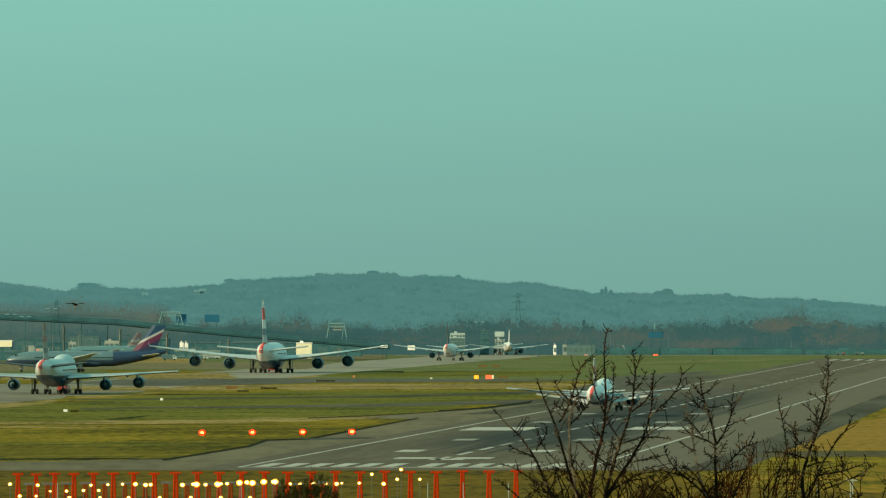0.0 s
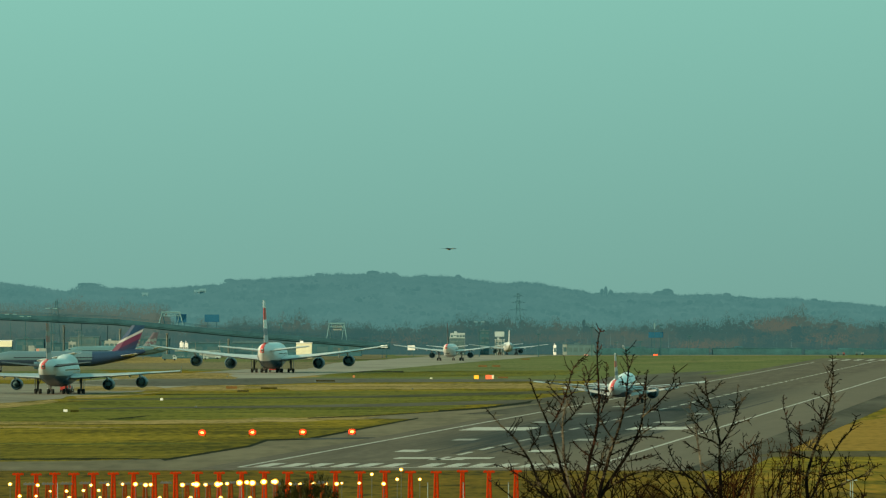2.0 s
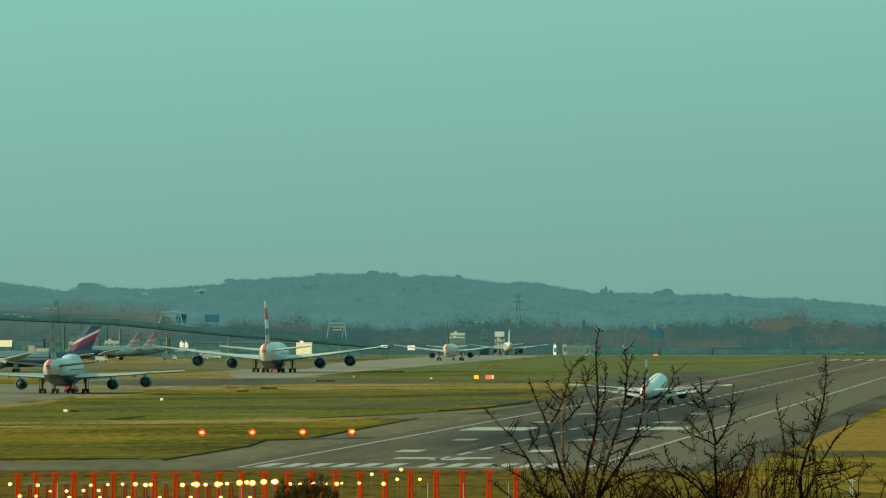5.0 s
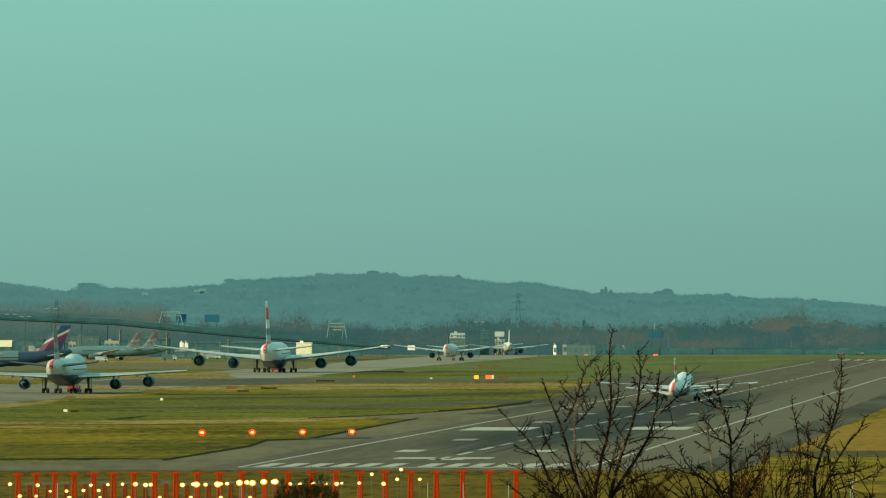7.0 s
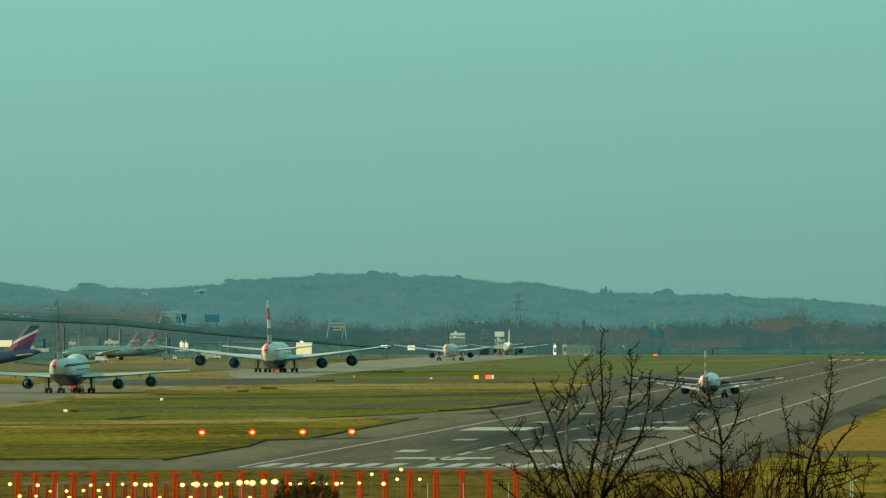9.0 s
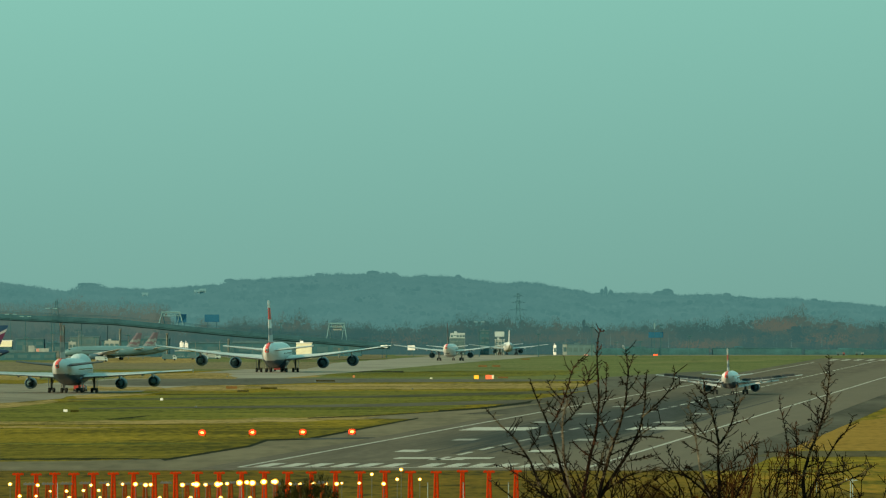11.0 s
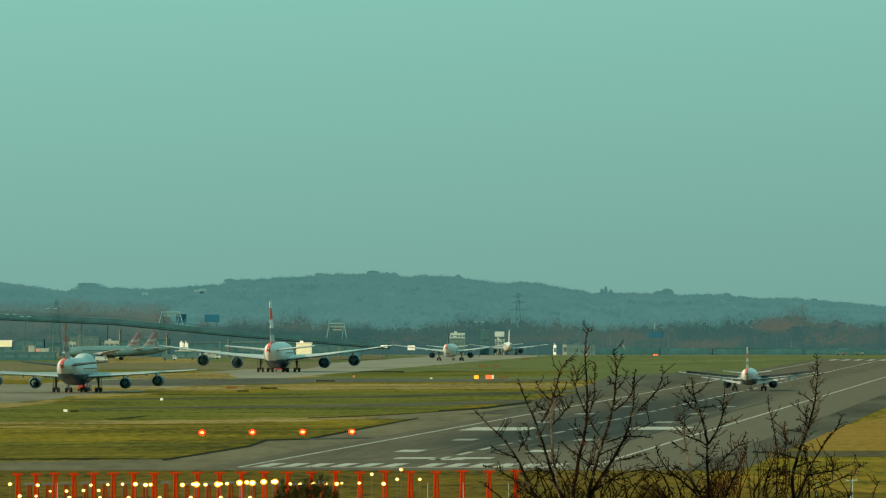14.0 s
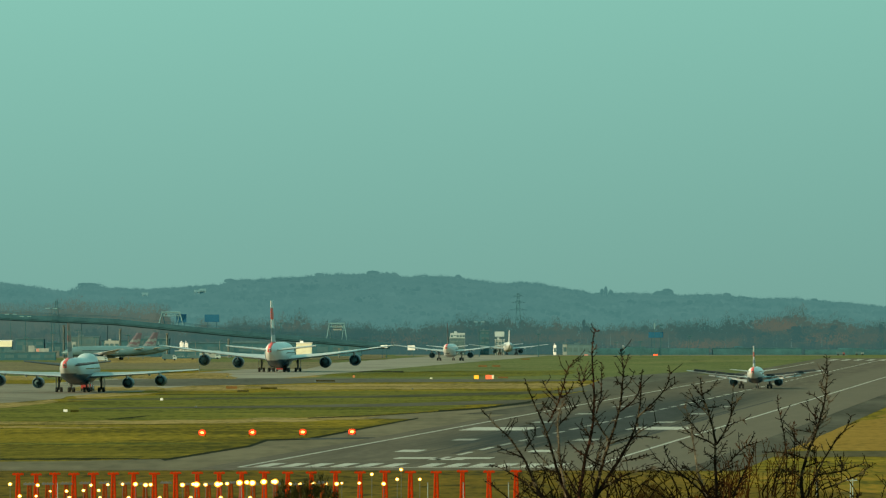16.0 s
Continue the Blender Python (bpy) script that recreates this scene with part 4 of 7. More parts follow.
        if s.get("tip"):
            x0, y0, z0 = half, le - half * sw + R * 0.5 * sw, zw + half * dih + flex
            part("winglet", wing_bm(sg, [(x0 - 0.05, y0 - 0.1, tp, z0 - 0.3, 0.2), (x0 + 0.25, y0 - tp * 0.8, tp * 0.4, z0 + s["tip"], 0.1)]), "wing", w)
        for ex, ey, ez, er, el in s["engines"]:
            e = engine(p, sg * ex, ey, ez, er, el, s["nacelle"])
            zz = zw + ex * dih + flex * (ex / half) ** 2
            part("pylon", loft(bmesh.new(), [[(sg * ex - 0.18, ey + el * 0.25, ez + er * 0.8), (sg * ex + 0.18, ey + el * 0.25, ez + er * 0.8),
                                              (sg * ex + 0.18, ey - el * 0.5, ez + er * 0.6), (sg * ex - 0.18, ey - el * 0.5, ez + er * 0.6)],
                                             [(sg * ex - 0.15, ey - el * 0.1, zz), (sg * ex + 0.15, ey - el * 0.1, zz),
                                              (sg * ex + 0.15, ey - el * 1.0, zz), (sg * ex - 0.15, ey - el * 1.0, zz)]]), "wing_under", e)
        hs, hz, hc = s["stab"]
        y = ty + 4.6 * R * s.get("stab_y", 1)
        part("tailplane", wing_bm(sg, [(0.3 * R, y, hc, hz, 0.1 * hc), (hs / 2, y - hs / 2 * 0.62, hc * 0.36, hz + hs / 2 * 0.1, 0.05 * hc)]), s.get("tp", "wing"), p)
    fz, fc = s["fin"]
    z0 = zc + RZ * 0.7
    fy = ty + 6.0 * R * s.get("fin_y", 1)
    sw_f = s.get("fin_sweep", 0.84)
    rings = []
    for z, y, c in ((z0, fy, fc), (z0 + 0.12 * (fz - z0), fy - 0.2 * sw_f * (fz - z0), fc * 0.88), (fz, fy - sw_f * (fz - z0), fc * s.get("fin_tip", 0.38))):
        t = 0.05 * c + 0.06
        rings.append([(0, y, z), (t, y - 0.25 * c, z), (t * 0.8, y - 0.6 * c, z), (0.03, y - c, z), (-0.03, y - c, z), (-t * 0.8, y - 0.6 * c, z), (-t, y - 0.25 * c, z)])
    bm = bmesh.new()
    loft(bm, rings)
    bmesh.ops.recalc_face_normals(bm, faces=bm.faces[:])
    part("fin", bm, s["paint"], p)
    for x, y, aft, truck, r, gap in s["gear"]:
        gear(p, x, y, zw if abs(x) > 0.1 else zc - RZ * 0.8, 2, r, gap, truck, aft)
    for k in (-1, 1):                            # red anti-collision light housings and static wicks
        tube_b = bmesh.new()
        tube(tube_b, (k * half * 0.995, le - half * sw, zw + half * dih + flex), (k * half * 0.995, le - half * sw - tp - 0.5, zw + half * dih + flex), 0.05, 0.02)
        part("wing_tip_light", tube_b, "white", p)
    return p


NARROW = dict(length=37.6, nose=17.5, tail=-20.5, r=2.05, rz=2.12, zc=3.75, span=36.6, wing_z=2.75, chord=(6.3, 3.9, 1.5), lead=4.6, sweep=0.5,
              dihedral=0.085, engines=[(6.05, 4.6, 1.78, 1.2, 4.5)], stab=(12.6, 4.6, 3.6), fin=(11.5, 5.8), gear=[(-3.8, 0, 1, 0, 0.58, 0.95), (3.8, 0, 1, 0, 0.58, 0.95), (0, 12.7, 1, 0, 0.4, 0.55)],
              hull="white_hull", belly=M["white_hull"], cone="flag_cone", paint="flag_lander", nacelle="nacelle", tip=0, flap=1.0, flex=0.55, wing_paint="wing_lander")
TWIN_WIDE = dict(length=60, nose=30, tail=-27, r=2.8, rz=2.85, zc=4.9, span=58, wing_z=3.6, chord=(10.5, 6.6, 2.2), lead=8.5, sweep=0.58,
                 dihedral=0.09, engines=[(9.3, 7.5, 2.6, 1.55, 6.5)], stab=(19.4, 6.0, 6.0), fin=(17.0, 9.0),
                 gear=[(-5.3, 0, 2, 1.9, 0.68, 1.4), (5.3, 0, 2, 1.9, 0.68, 1.4), (0, 25, 1, 0, 0.5, 0.7)],
                 hull="silver_hull", belly=M["silver_hull"], cone="navy_tail", paint="navy_tail", nacelle="nacelle", tip=2.2, flex=0.8, up=0.5)
DOUBLE_DECK = dict(length=72, nose=33, tail=-39, r=3.6, rz=4.2, zc=5.9, span=79.5, wing_z=4.2, chord=(17.5, 10.5, 3.2), lead=13, sweep=0.62,
                   dihedral=0.085, engines=[(14.9, 9.0, 3.2, 2.0, 7.0), (25.7, 0.5, 4.0, 2.0, 7.0)], stab=(30.3, 7.4, 9.5), fin=(24.1, 13.0), flex=1.4,
                   gear=[(-6.2, 1.5, 2, 1.8, 0.7, 1.5), (6.2, 1.5, 2, 1.8, 0.7, 1.5), (-2.6, -2.0, 3, 1.7, 0.7, 1.5), (2.6, -2.0, 3, 1.7, 0.7, 1.5), (0, 28, 1, 0, 0.6, 0.9)],
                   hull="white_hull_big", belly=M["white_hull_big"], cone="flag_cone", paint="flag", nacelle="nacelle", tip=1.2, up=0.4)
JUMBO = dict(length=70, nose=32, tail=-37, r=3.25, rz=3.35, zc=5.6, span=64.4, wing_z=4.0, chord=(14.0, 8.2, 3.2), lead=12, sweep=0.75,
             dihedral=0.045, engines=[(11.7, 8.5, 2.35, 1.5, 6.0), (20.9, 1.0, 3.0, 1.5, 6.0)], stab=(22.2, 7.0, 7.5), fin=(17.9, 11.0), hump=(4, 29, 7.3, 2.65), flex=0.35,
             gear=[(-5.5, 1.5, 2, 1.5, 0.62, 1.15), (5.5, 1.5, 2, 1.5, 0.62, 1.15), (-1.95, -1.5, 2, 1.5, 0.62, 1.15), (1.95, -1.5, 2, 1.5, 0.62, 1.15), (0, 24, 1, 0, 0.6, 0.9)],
             hull="white_hull_jumbo", belly=M["white_hull_jumbo"], cone="flag_cone_low", paint="flag_shaded", nacelle="nacelle", tip=1.2, tp="tailplane_dark", wing_paint="wing_mid")
MID_TWIN = dict(TWIN_WIDE, length=48, nose=22, tail=-24, r=2.5, rz=2.6, zc=4.6, span=46, chord=(8.5, 5.6, 2.0), engines=[(7.9, 6.0, 2.3, 1.3, 5.2)], stab=(17, 5.4, 5.0),
                fin=(15.5, 7.6), gear=[(-4.65, 0, 2, 1.4, 0.6, 1.15), (4.65, 0, 2, 1.4, 0.6, 1.15), (0, 20, 1, 0, 0.45, 0.7)], hull="plain_hull", belly=M["plain_hull"],
                cone="flag_cone", paint="flag", tip=0)


def add_spoilers(p, s):
    """Hinged panels on the wings; returns each with its hinge place and turn."""
    out = []
    half = s["span"] / 2
    for sg in (-1, 1):
        for u0, u1 in ((0.17, 0.3), (0.31, 0.44), (0.45, 0.58), (0.59, 0.72), (0.73, 0.9)):
            u = (u0 + u1) / 2
            x = u * half
            c = s["chord"][1] + (s["chord"][2] - s["chord"][1]) * max(0, (u - 0.36) / 0.64) + (s["chord"][0] - s["chord"][1]) * max(0, (0.36 - u) / 0.36) * 0.8
            y = s["lead"] - (x - s["r"] * 0.5) * s["sweep"] - c * 0.66
            z = s["wing_z"] + x * s["dihedral"] + s["flex"] * u * u + 0.05 * c + 0.04
            w = (u1 - u0) * half / 2 * 1.1
            bm = boxed(-w, w, -0.9, 0, -0.03, 0.03)
            bmesh.ops.bevel(bm, geom=bm.edges[:], offset=0.012, affect="EDGES")
            ob = part("spoiler", bm, "tailplane_dark", p)
            turn = -sg * 22
            ob.matrix_basis = pose(sg * x, y, z, 0, -sg * 5, turn)
            out.append((ob, (sg * x, y, z), -sg * 5, turn))
    return out


lander = airliner("landing_airliner", "white twin-engine airliner landing with wheels and flaps down", NARROW)
spoilers = add_spoilers(lander, NARROW)
jumbo = airliner("jumbo_airliner", "white four-engine jumbo with flag tail on the taxiway", JUMBO)
giant = airliner("double_deck_airliner", "huge white double-deck airliner with red and white tail", DOUBLE_DECK)
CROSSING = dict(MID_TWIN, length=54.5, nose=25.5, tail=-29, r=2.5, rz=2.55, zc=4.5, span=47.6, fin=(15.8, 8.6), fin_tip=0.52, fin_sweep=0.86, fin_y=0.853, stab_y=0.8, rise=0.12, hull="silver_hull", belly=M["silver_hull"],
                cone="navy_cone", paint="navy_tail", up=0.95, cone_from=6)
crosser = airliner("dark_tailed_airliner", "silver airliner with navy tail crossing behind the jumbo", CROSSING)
airliner("queuing_airliner", "white twin-engine airliner waiting on the taxiway", dict(MID_TWIN, paint="flag_far", zc=4.35), (3.0, 4070, 0.04), -3.9)
airliner("small_queuing_airliner", "small white airliner at the head of the queue", dict(NARROW, hull="plain_hull", belly=M["plain_hull"], cone="plain_hull", paint="plain_hull", flap=0.0), (30.024, 4568.862, 0.04), 2.0)


# ---- far woods and hill ----
PHI = (1 + 5 ** 0.5) / 2
ICO = np.array([(-1, PHI, 0), (1, PHI, 0), (-1, -PHI, 0), (1, -PHI, 0), (0, -1, PHI), (0, 1, PHI), (0, -1, -PHI), (0, 1, -PHI),
                (PHI, 0, -1), (PHI, 0, 1), (-PHI, 0, -1), (-PHI, 0, 1)]) / (1 + PHI * PHI) ** 0.5
ICO_F = np.array([(0, 11, 5), (0, 5, 1), (0, 1, 7), (0, 7, 10), (0, 10, 11), (1, 5, 9), (5, 11, 4), (11, 10, 2), (10, 7, 6), (7, 1, 8),
                  (3, 9, 4), (3, 4, 2), (3, 2, 6), (3, 6, 8), (3, 8, 9), (4, 9, 5), (2, 4, 11), (6, 2, 10), (8, 6, 7), (9, 8, 1)])


class Heap:
    """Gathers many small solids into one mesh."""

    def __init__(self):
        self.v, self.f, self.n = [], [], 0

    def clump(self, c, r, tall=1.0):
        v = ICO * np.random.uniform(0.65, 1.25, (12, 1)) * r * np.array([1, 1, tall]) + np.array(c)
        self.v.append(v)
        self.f.append(ICO_F + self.n)
        self.n += 12

    def spike(self, a, b, r):
        """A thin three-sided twig."""
        a, b = np.array(a, float), np.array(b, float)
        v = np.array([a + (r, 0, 0), a + (-r * 0.5, r * 0.87, 0), a + (-r * 0.5, -r * 0.87, 0), b])
        self.v.append(v)
        self.f.append(np.array([(0, 1, 3), (1, 2, 3), (2, 0, 3)]) + self.n)
        self.n += 4

    def mesh(self, name, mat):
        me = bpy.data.meshes.new(name)
        me.from_pydata(np.concatenate(self.v).tolist(), [], np.concatenate(self.f).tolist())
        me.materials.append(M[mat])
        return new(name, me)


RIDGE = [(-900, 30), (-222, 35.9), (-208, 34), (-197, 32.4), (-190, 31.2), (-184, 32.2), (-181, 34.6), (-173, 34.6), (-168, 33.2), (-151, 32.4), (-137, 32.9), (-124, 34), (-112, 34.6),
         (-108, 36.2), (-101, 37.2), (-94, 37.1), (-80, 38.1), (-67, 39), (-52, 40.1), (-41, 39.8), (-37, 40.5), (-24, 40.5), (-22, 38.4), (-12, 39), (0, 39), (5, 38.4),
         (19, 36.7), (29, 35.1), (35, 35.9), (49, 35.3), (54, 33.9), (61, 32.5), (70, 31.8), (75, 29.9), (95, 30.6), (106, 29.7), (120, 29.4), (135, 29.7), (146, 28.8), (160, 27.7),
         (175, 27.9), (187, 26.5), (203, 25.6), (222, 23.4), (900, 20)]


def ridge(x):
    return float(np.interp(x, [p[0] for p in RIDGE], [p[1] for p in RIDGE]))


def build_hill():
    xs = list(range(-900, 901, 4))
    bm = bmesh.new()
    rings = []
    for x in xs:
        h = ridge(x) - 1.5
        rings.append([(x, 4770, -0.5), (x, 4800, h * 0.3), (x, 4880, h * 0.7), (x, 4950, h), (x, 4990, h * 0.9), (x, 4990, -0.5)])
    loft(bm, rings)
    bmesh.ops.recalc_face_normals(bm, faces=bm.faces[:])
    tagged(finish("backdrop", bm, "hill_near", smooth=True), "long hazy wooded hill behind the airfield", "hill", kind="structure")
    h = Heap()
    for i in range(9000):
        x = random.uniform(-420, 420)
        k = random.random() ** 0.7
        y = 4800 + 150 * k
        z = (ridge(x) - 1.5) * (0.3 + 0.4 * (y - 4800) / 80 if y < 4880 else 0.7 + 0.3 * (y - 4880) / 70)
        r = random.uniform(0.5, 1.7) * (1 if k < 0.8 else 0.5)
        h.clump((x, y, z + r * 0.3), r, random.uniform(0.7, 1.3))
    for i in range(9000):                         # feathery tree tops along the ridge
        x = random.uniform(-420, 420)
        top = ridge(x) - 0.9 + 0.95 * noise.noise((x * 0.16, 3, 0)) + 0.6 * noise.noise((x * 0.5, 8, 0))
        z = top - random.random() ** 2 * 1.6
        if i % 3:
            h.spike((x, 4952, z - 0.7), (x + random.uniform(-0.3, 0.3), 4952, z + random.uniform(-0.1, 0.35)), random.uniform(0.05, 0.16))
        else:
            h.clump((x, 4952, z - 0.55), random.uniform(0.2, 0.5), random.uniform(0.8, 1.5))
    for i in range(6500):                         # the finest twigs above them
        x = random.uniform(-420, 420)
        z = ridge(x) - 1.0 + 0.95 * noise.noise((x * 0.16, 3, 0)) + 0.6 * noise.noise((x * 0.5, 8, 0))
        h.spike((x, 4952, z - 0.5), (x + random.uniform(-0.3, 0.3), 4952, z + random.uniform(0.2, 1.1)), random.uniform(0.03, 0.07))
    for x, w, t in ((81.5, 0.7, 3.4), (79.6, 0.8, 2.4), (84, 1.0, 1.6), (112, 3.6, 3.0), (108, 2.6, 1.6), (142, 2.0, 1.2), (7.5, 1.6, 1.2), (-62, 2.2, 0.9), (-35, 3.0, 0.8), (-107, 2.4, 1.0),
                    (-178, 5.0, 0.6), (186, 1.6, 0.9)):   # trees and copses that stand out
        for k in range(int(40 + 45 * w)):
            a, q = random.uniform(0, math.pi), math.sqrt(random.random())
            p = (x + q * w * math.cos(a), 4951 + random.uniform(-1, 1), ridge(x) - 1.6 + q * t * math.sin(a) + 0.3)
            h.clump(p, random.uniform(0.22, 0.5), 1.2)
            h.spike(p, (p[0] + random.uniform(-0.3, 0.3), p[1], p[2] + random.uniform(0.2, 0.7)), 0.09)
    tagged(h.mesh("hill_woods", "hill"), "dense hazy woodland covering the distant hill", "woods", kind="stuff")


def bare_tree(h, x, y, height, width):
    """A leafless tree for the far wood: stem, clouds of fine twigs and a ragged rim."""
    h.spike((x, y, 0), (x + random.uniform(-0.5, 0.5), y, height * 0.9), 0.18)
    cz = height * 0.45
    for k in range(46):                           # the body of the crown
        a = random.uniform(-0.6, math.pi + 0.6)
        q = math.sqrt(random.random()) * 0.6
        h.clump((x + q * width * math.cos(a), y + random.uniform(-2, 2), cz + q * (height - cz) * 0.95 * math.sin(a)), random.uniform(0.4, 0.85), random.uniform(0.8, 1.5))
    for k in range(14):
        h.clump((x + random.uniform(-1, 1) * width, y + random.uniform(-1, 1), random.uniform(0, cz)), random.uniform(0.8, 1.5), 1.4)
    for k in range(250):                          # the ragged rim of fine twigs
        a = random.uniform(-0.3, math.pi + 0.3)
        q = random.uniform(0.4, 1.0)
        c = Vector((x + q * width * math.cos(a), y + random.uniform(-2, 2), cz + q * (height - cz) * 0.96 * math.sin(a)))
        d = Vector((math.cos(a) * 0.6 + random.uniform(-0.5, 0.5), 0, abs(math.sin(a)) + random.uniform(0.1, 0.8))).normalized()
        h.spike(c - d * random.uniform(0.5, 1.3), c + d * random.uniform(0.1, 0.6), random.uniform(0.035, 0.11))


def build_woods():
    wood, brown, green = Heap(), Heap(), Heap()
    for row, (y, hh) in enumerate(((4700, 19.5), (4660, 18), (4630, 14), (4600, 9))):
        x = -262 + row
        while x < 262:
            lump = noise.noise((x * 0.02, row * 3.1, 0)) * 0.3 + noise.noise((x * 0.11, row, 5)) * 0.22
            t = hh * (0.92 + lump) * random.uniform(0.86, 1.06)
            if -215 < x < -130 and row < 2:
                t = max(t, 18.5) * (1.36 + 0.1 * noise.noise((x * 0.05, 1, 1)))
            if 132 < x < 172:
                t *= 1.18
            heap = brown if -225 < x < -135 and row < 2 else wood
            bare_tree(heap, x, y + random.uniform(-6, 6), max(t, 3), random.uniform(3.2, 6.0))
            x += random.uniform(1.3, 2.6) if -222 < x < -128 and row < 2 else random.uniform(2.2, 4.6)
    for k in range(3600):                         # dark hedge and scrub at the foot
        x = random.uniform(-280, 280)
        green.clump((x, 4590 + random.uniform(-8, 8), random.uniform(0.1, 3.6 + 2.4 * noise.noise((x * 0.06, 4, 2)))), random.uniform(0.25, 0.7), 1.1)
    for x, z, w, hh in ((181.6, 12.0, 1.5, 1.5), (65.4, 13.5, 0.3, 2.6), (67.2, 12.2, 0.9, 0.9)):   # dark evergreens
        green.spike((x, 4596, 0), (x, 4596, z + hh), 0.25)
        for k in range(26):
            green.clump((x + random.uniform(-w, w), 4594, z + random.uniform(-hh, hh)), random.uniform(0.4, 0.7), 1.1)
    rust = Heap()
    for x0, x1, z0, z1, n in ((104, 138, 2.5, 6.5, 420), (143, 164, 10.5, 17.0, 700), (160, 206, 4, 10, 500), (18, 62, 5.0, 9.5, 420), (-40, 4, 4, 9.5, 300)):   # orange-brown scrub and one round tree
        for k in range(n):
            a, q = random.uniform(0, 2 * math.pi), random.random() ** 0.6
            x, z = (x0 + x1) / 2 + q * (x1 - x0) / 2 * math.cos(a), (z0 + z1) / 2 + q * (z1 - z0) / 2 * math.sin(a)
            if q < 0.75 and k % 2:
                rust.clump((x, 4584 + random.uniform(-2, 2), z), random.uniform(0.2, 0.5), random.uniform(0.8, 1.4))
            for b in range(3):
                rust.spike((x + random.uniform(-0.4, 0.4), 4584, z), (x + random.uniform(-0.8, 0.8), 4584, z + random.uniform(0.4, 1.4)), random.uniform(0.04, 0.1))
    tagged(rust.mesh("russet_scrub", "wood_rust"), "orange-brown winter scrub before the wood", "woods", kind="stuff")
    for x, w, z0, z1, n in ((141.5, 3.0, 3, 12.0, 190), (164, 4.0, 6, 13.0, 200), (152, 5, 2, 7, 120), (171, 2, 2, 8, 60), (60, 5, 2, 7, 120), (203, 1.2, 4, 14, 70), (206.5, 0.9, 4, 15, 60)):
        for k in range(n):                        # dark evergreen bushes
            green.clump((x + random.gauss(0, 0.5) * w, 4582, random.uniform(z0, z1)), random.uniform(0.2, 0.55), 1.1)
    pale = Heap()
    for k in range(110):                          # pale trunks, their paleness put in as emission
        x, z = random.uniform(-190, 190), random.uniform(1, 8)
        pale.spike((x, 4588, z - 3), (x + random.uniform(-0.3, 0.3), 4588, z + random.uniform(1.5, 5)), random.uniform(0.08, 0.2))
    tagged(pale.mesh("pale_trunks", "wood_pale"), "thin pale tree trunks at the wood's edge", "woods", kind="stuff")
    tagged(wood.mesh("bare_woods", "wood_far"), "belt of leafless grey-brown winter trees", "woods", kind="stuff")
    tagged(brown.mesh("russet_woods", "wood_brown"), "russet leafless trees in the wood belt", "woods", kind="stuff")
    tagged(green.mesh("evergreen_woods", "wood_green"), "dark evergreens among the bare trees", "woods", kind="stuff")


build_hill()
build_woods()


# ---- viaduct, buildings and road furniture beyond the apron ----
def build_viaduct():
    v = thing("viaduct", "long dark elevated road ramp on concrete piers", "viaduct")
    y = 4300
    ends = [(-256.526, 20.6), (-192.64, 19.1), (-143.497, 17.0), (-94.354, 12.2), (-55.04, 8.9), (-23.097, 6.4)]
    for (x0, z0), (x1, z1) in zip(ends, ends[1:]):
        bm = bmesh.new()
        loft(bm, [[(x0, y, z0 - 2.3), (x0, y + 12, z0 - 2.3), (x0, y + 12, z0), (x0, y, z0)], [(x1, y, z1 - 2.3), (x1, y + 12, z1 - 2.3), (x1, y + 12, z1), (x1, y, z1)]])
        bmesh.ops.recalc_face_normals(bm, faces=bm.faces[:])
        d = part("deck", bm, "viaduct", v)
        part("edge_beam", loft(bmesh.new(), [[(x0, y - 0.25, z0 - 1.75), (x0, y - 0.005, z0 - 1.75), (x0, y - 0.005, z0 - 0.95), (x0, y - 0.25, z0 - 0.95)],
                                             [(x1, y - 0.25, z1 - 1.75), (x1, y - 0.005, z1 - 1.75), (x1, y - 0.005, z1 - 0.95), (x1, y - 0.25, z1 - 0.95)]]), "viaduct", d)
        bm = bmesh.new()
        n = max(3, int((x1 - x0) / 2.5))
        for k in range(n + 1):
            u = k / n
            tube(bm, (x0 + (x1 - x0) * u, y + 0.1, z0 + (z1 - z0) * u), (x0 + (x1 - x0) * u, y + 0.1, z0 + (z1 - z0) * u + 1.1), 0.06, n=4)
        tube(bm, (x0, y + 0.1, z0 + 1.1), (x1, y + 0.1, z1 + 1.1), 0.07, n=4)
        tube(bm, (x0, y + 0.1, z0 + 0.6), (x1, y + 0.1, z1 + 0.6), 0.05, n=4)
        part("railing", bm, "viaduct", d)
        part("girder", loft(bmesh.new(), [[(x0, y + 2, z0 - 2.75), (x0, y + 10, z0 - 2.75), (x0, y + 10, z0 - 2.3), (x0, y + 2, z0 - 2.3)],
                                          [(x1, y + 2, z1 - 2.75), (x1, y + 10, z1 - 2.75), (x1, y + 10, z1 - 2.3), (x1, y + 2, z1 - 2.3)]]), "panel_grey", d)
    for x, z in ((-217.211, 16), (-165.12, 14.2), (-140.549, 12.6), (-120.154, 10.8), (-93.371, 8.3), (-69.783, 6.2), (-45.211, 4.2)):
        bm = bmesh.new()
        tube(bm, (x, y + 3, 0), (x, y + 3, z), 0.4, 0.36, 10)
        tube(bm, (x, y + 9, 0), (x, y + 9, z), 0.4, 0.36, 10)
        box(bm, x - 0.5, x + 0.5, y + 1.5, y + 10.5, z - 0.6, z)
        part("pier", bm, "pier", v)


def deck(x):
    """Height of the ramp."""
    return float(np.interp(x, (-256.526, -192.64, -143.497, -94.354, -55.04, -23.097), (20.6, 19.1, 17.0, 12.2, 8.9, 6.4)))


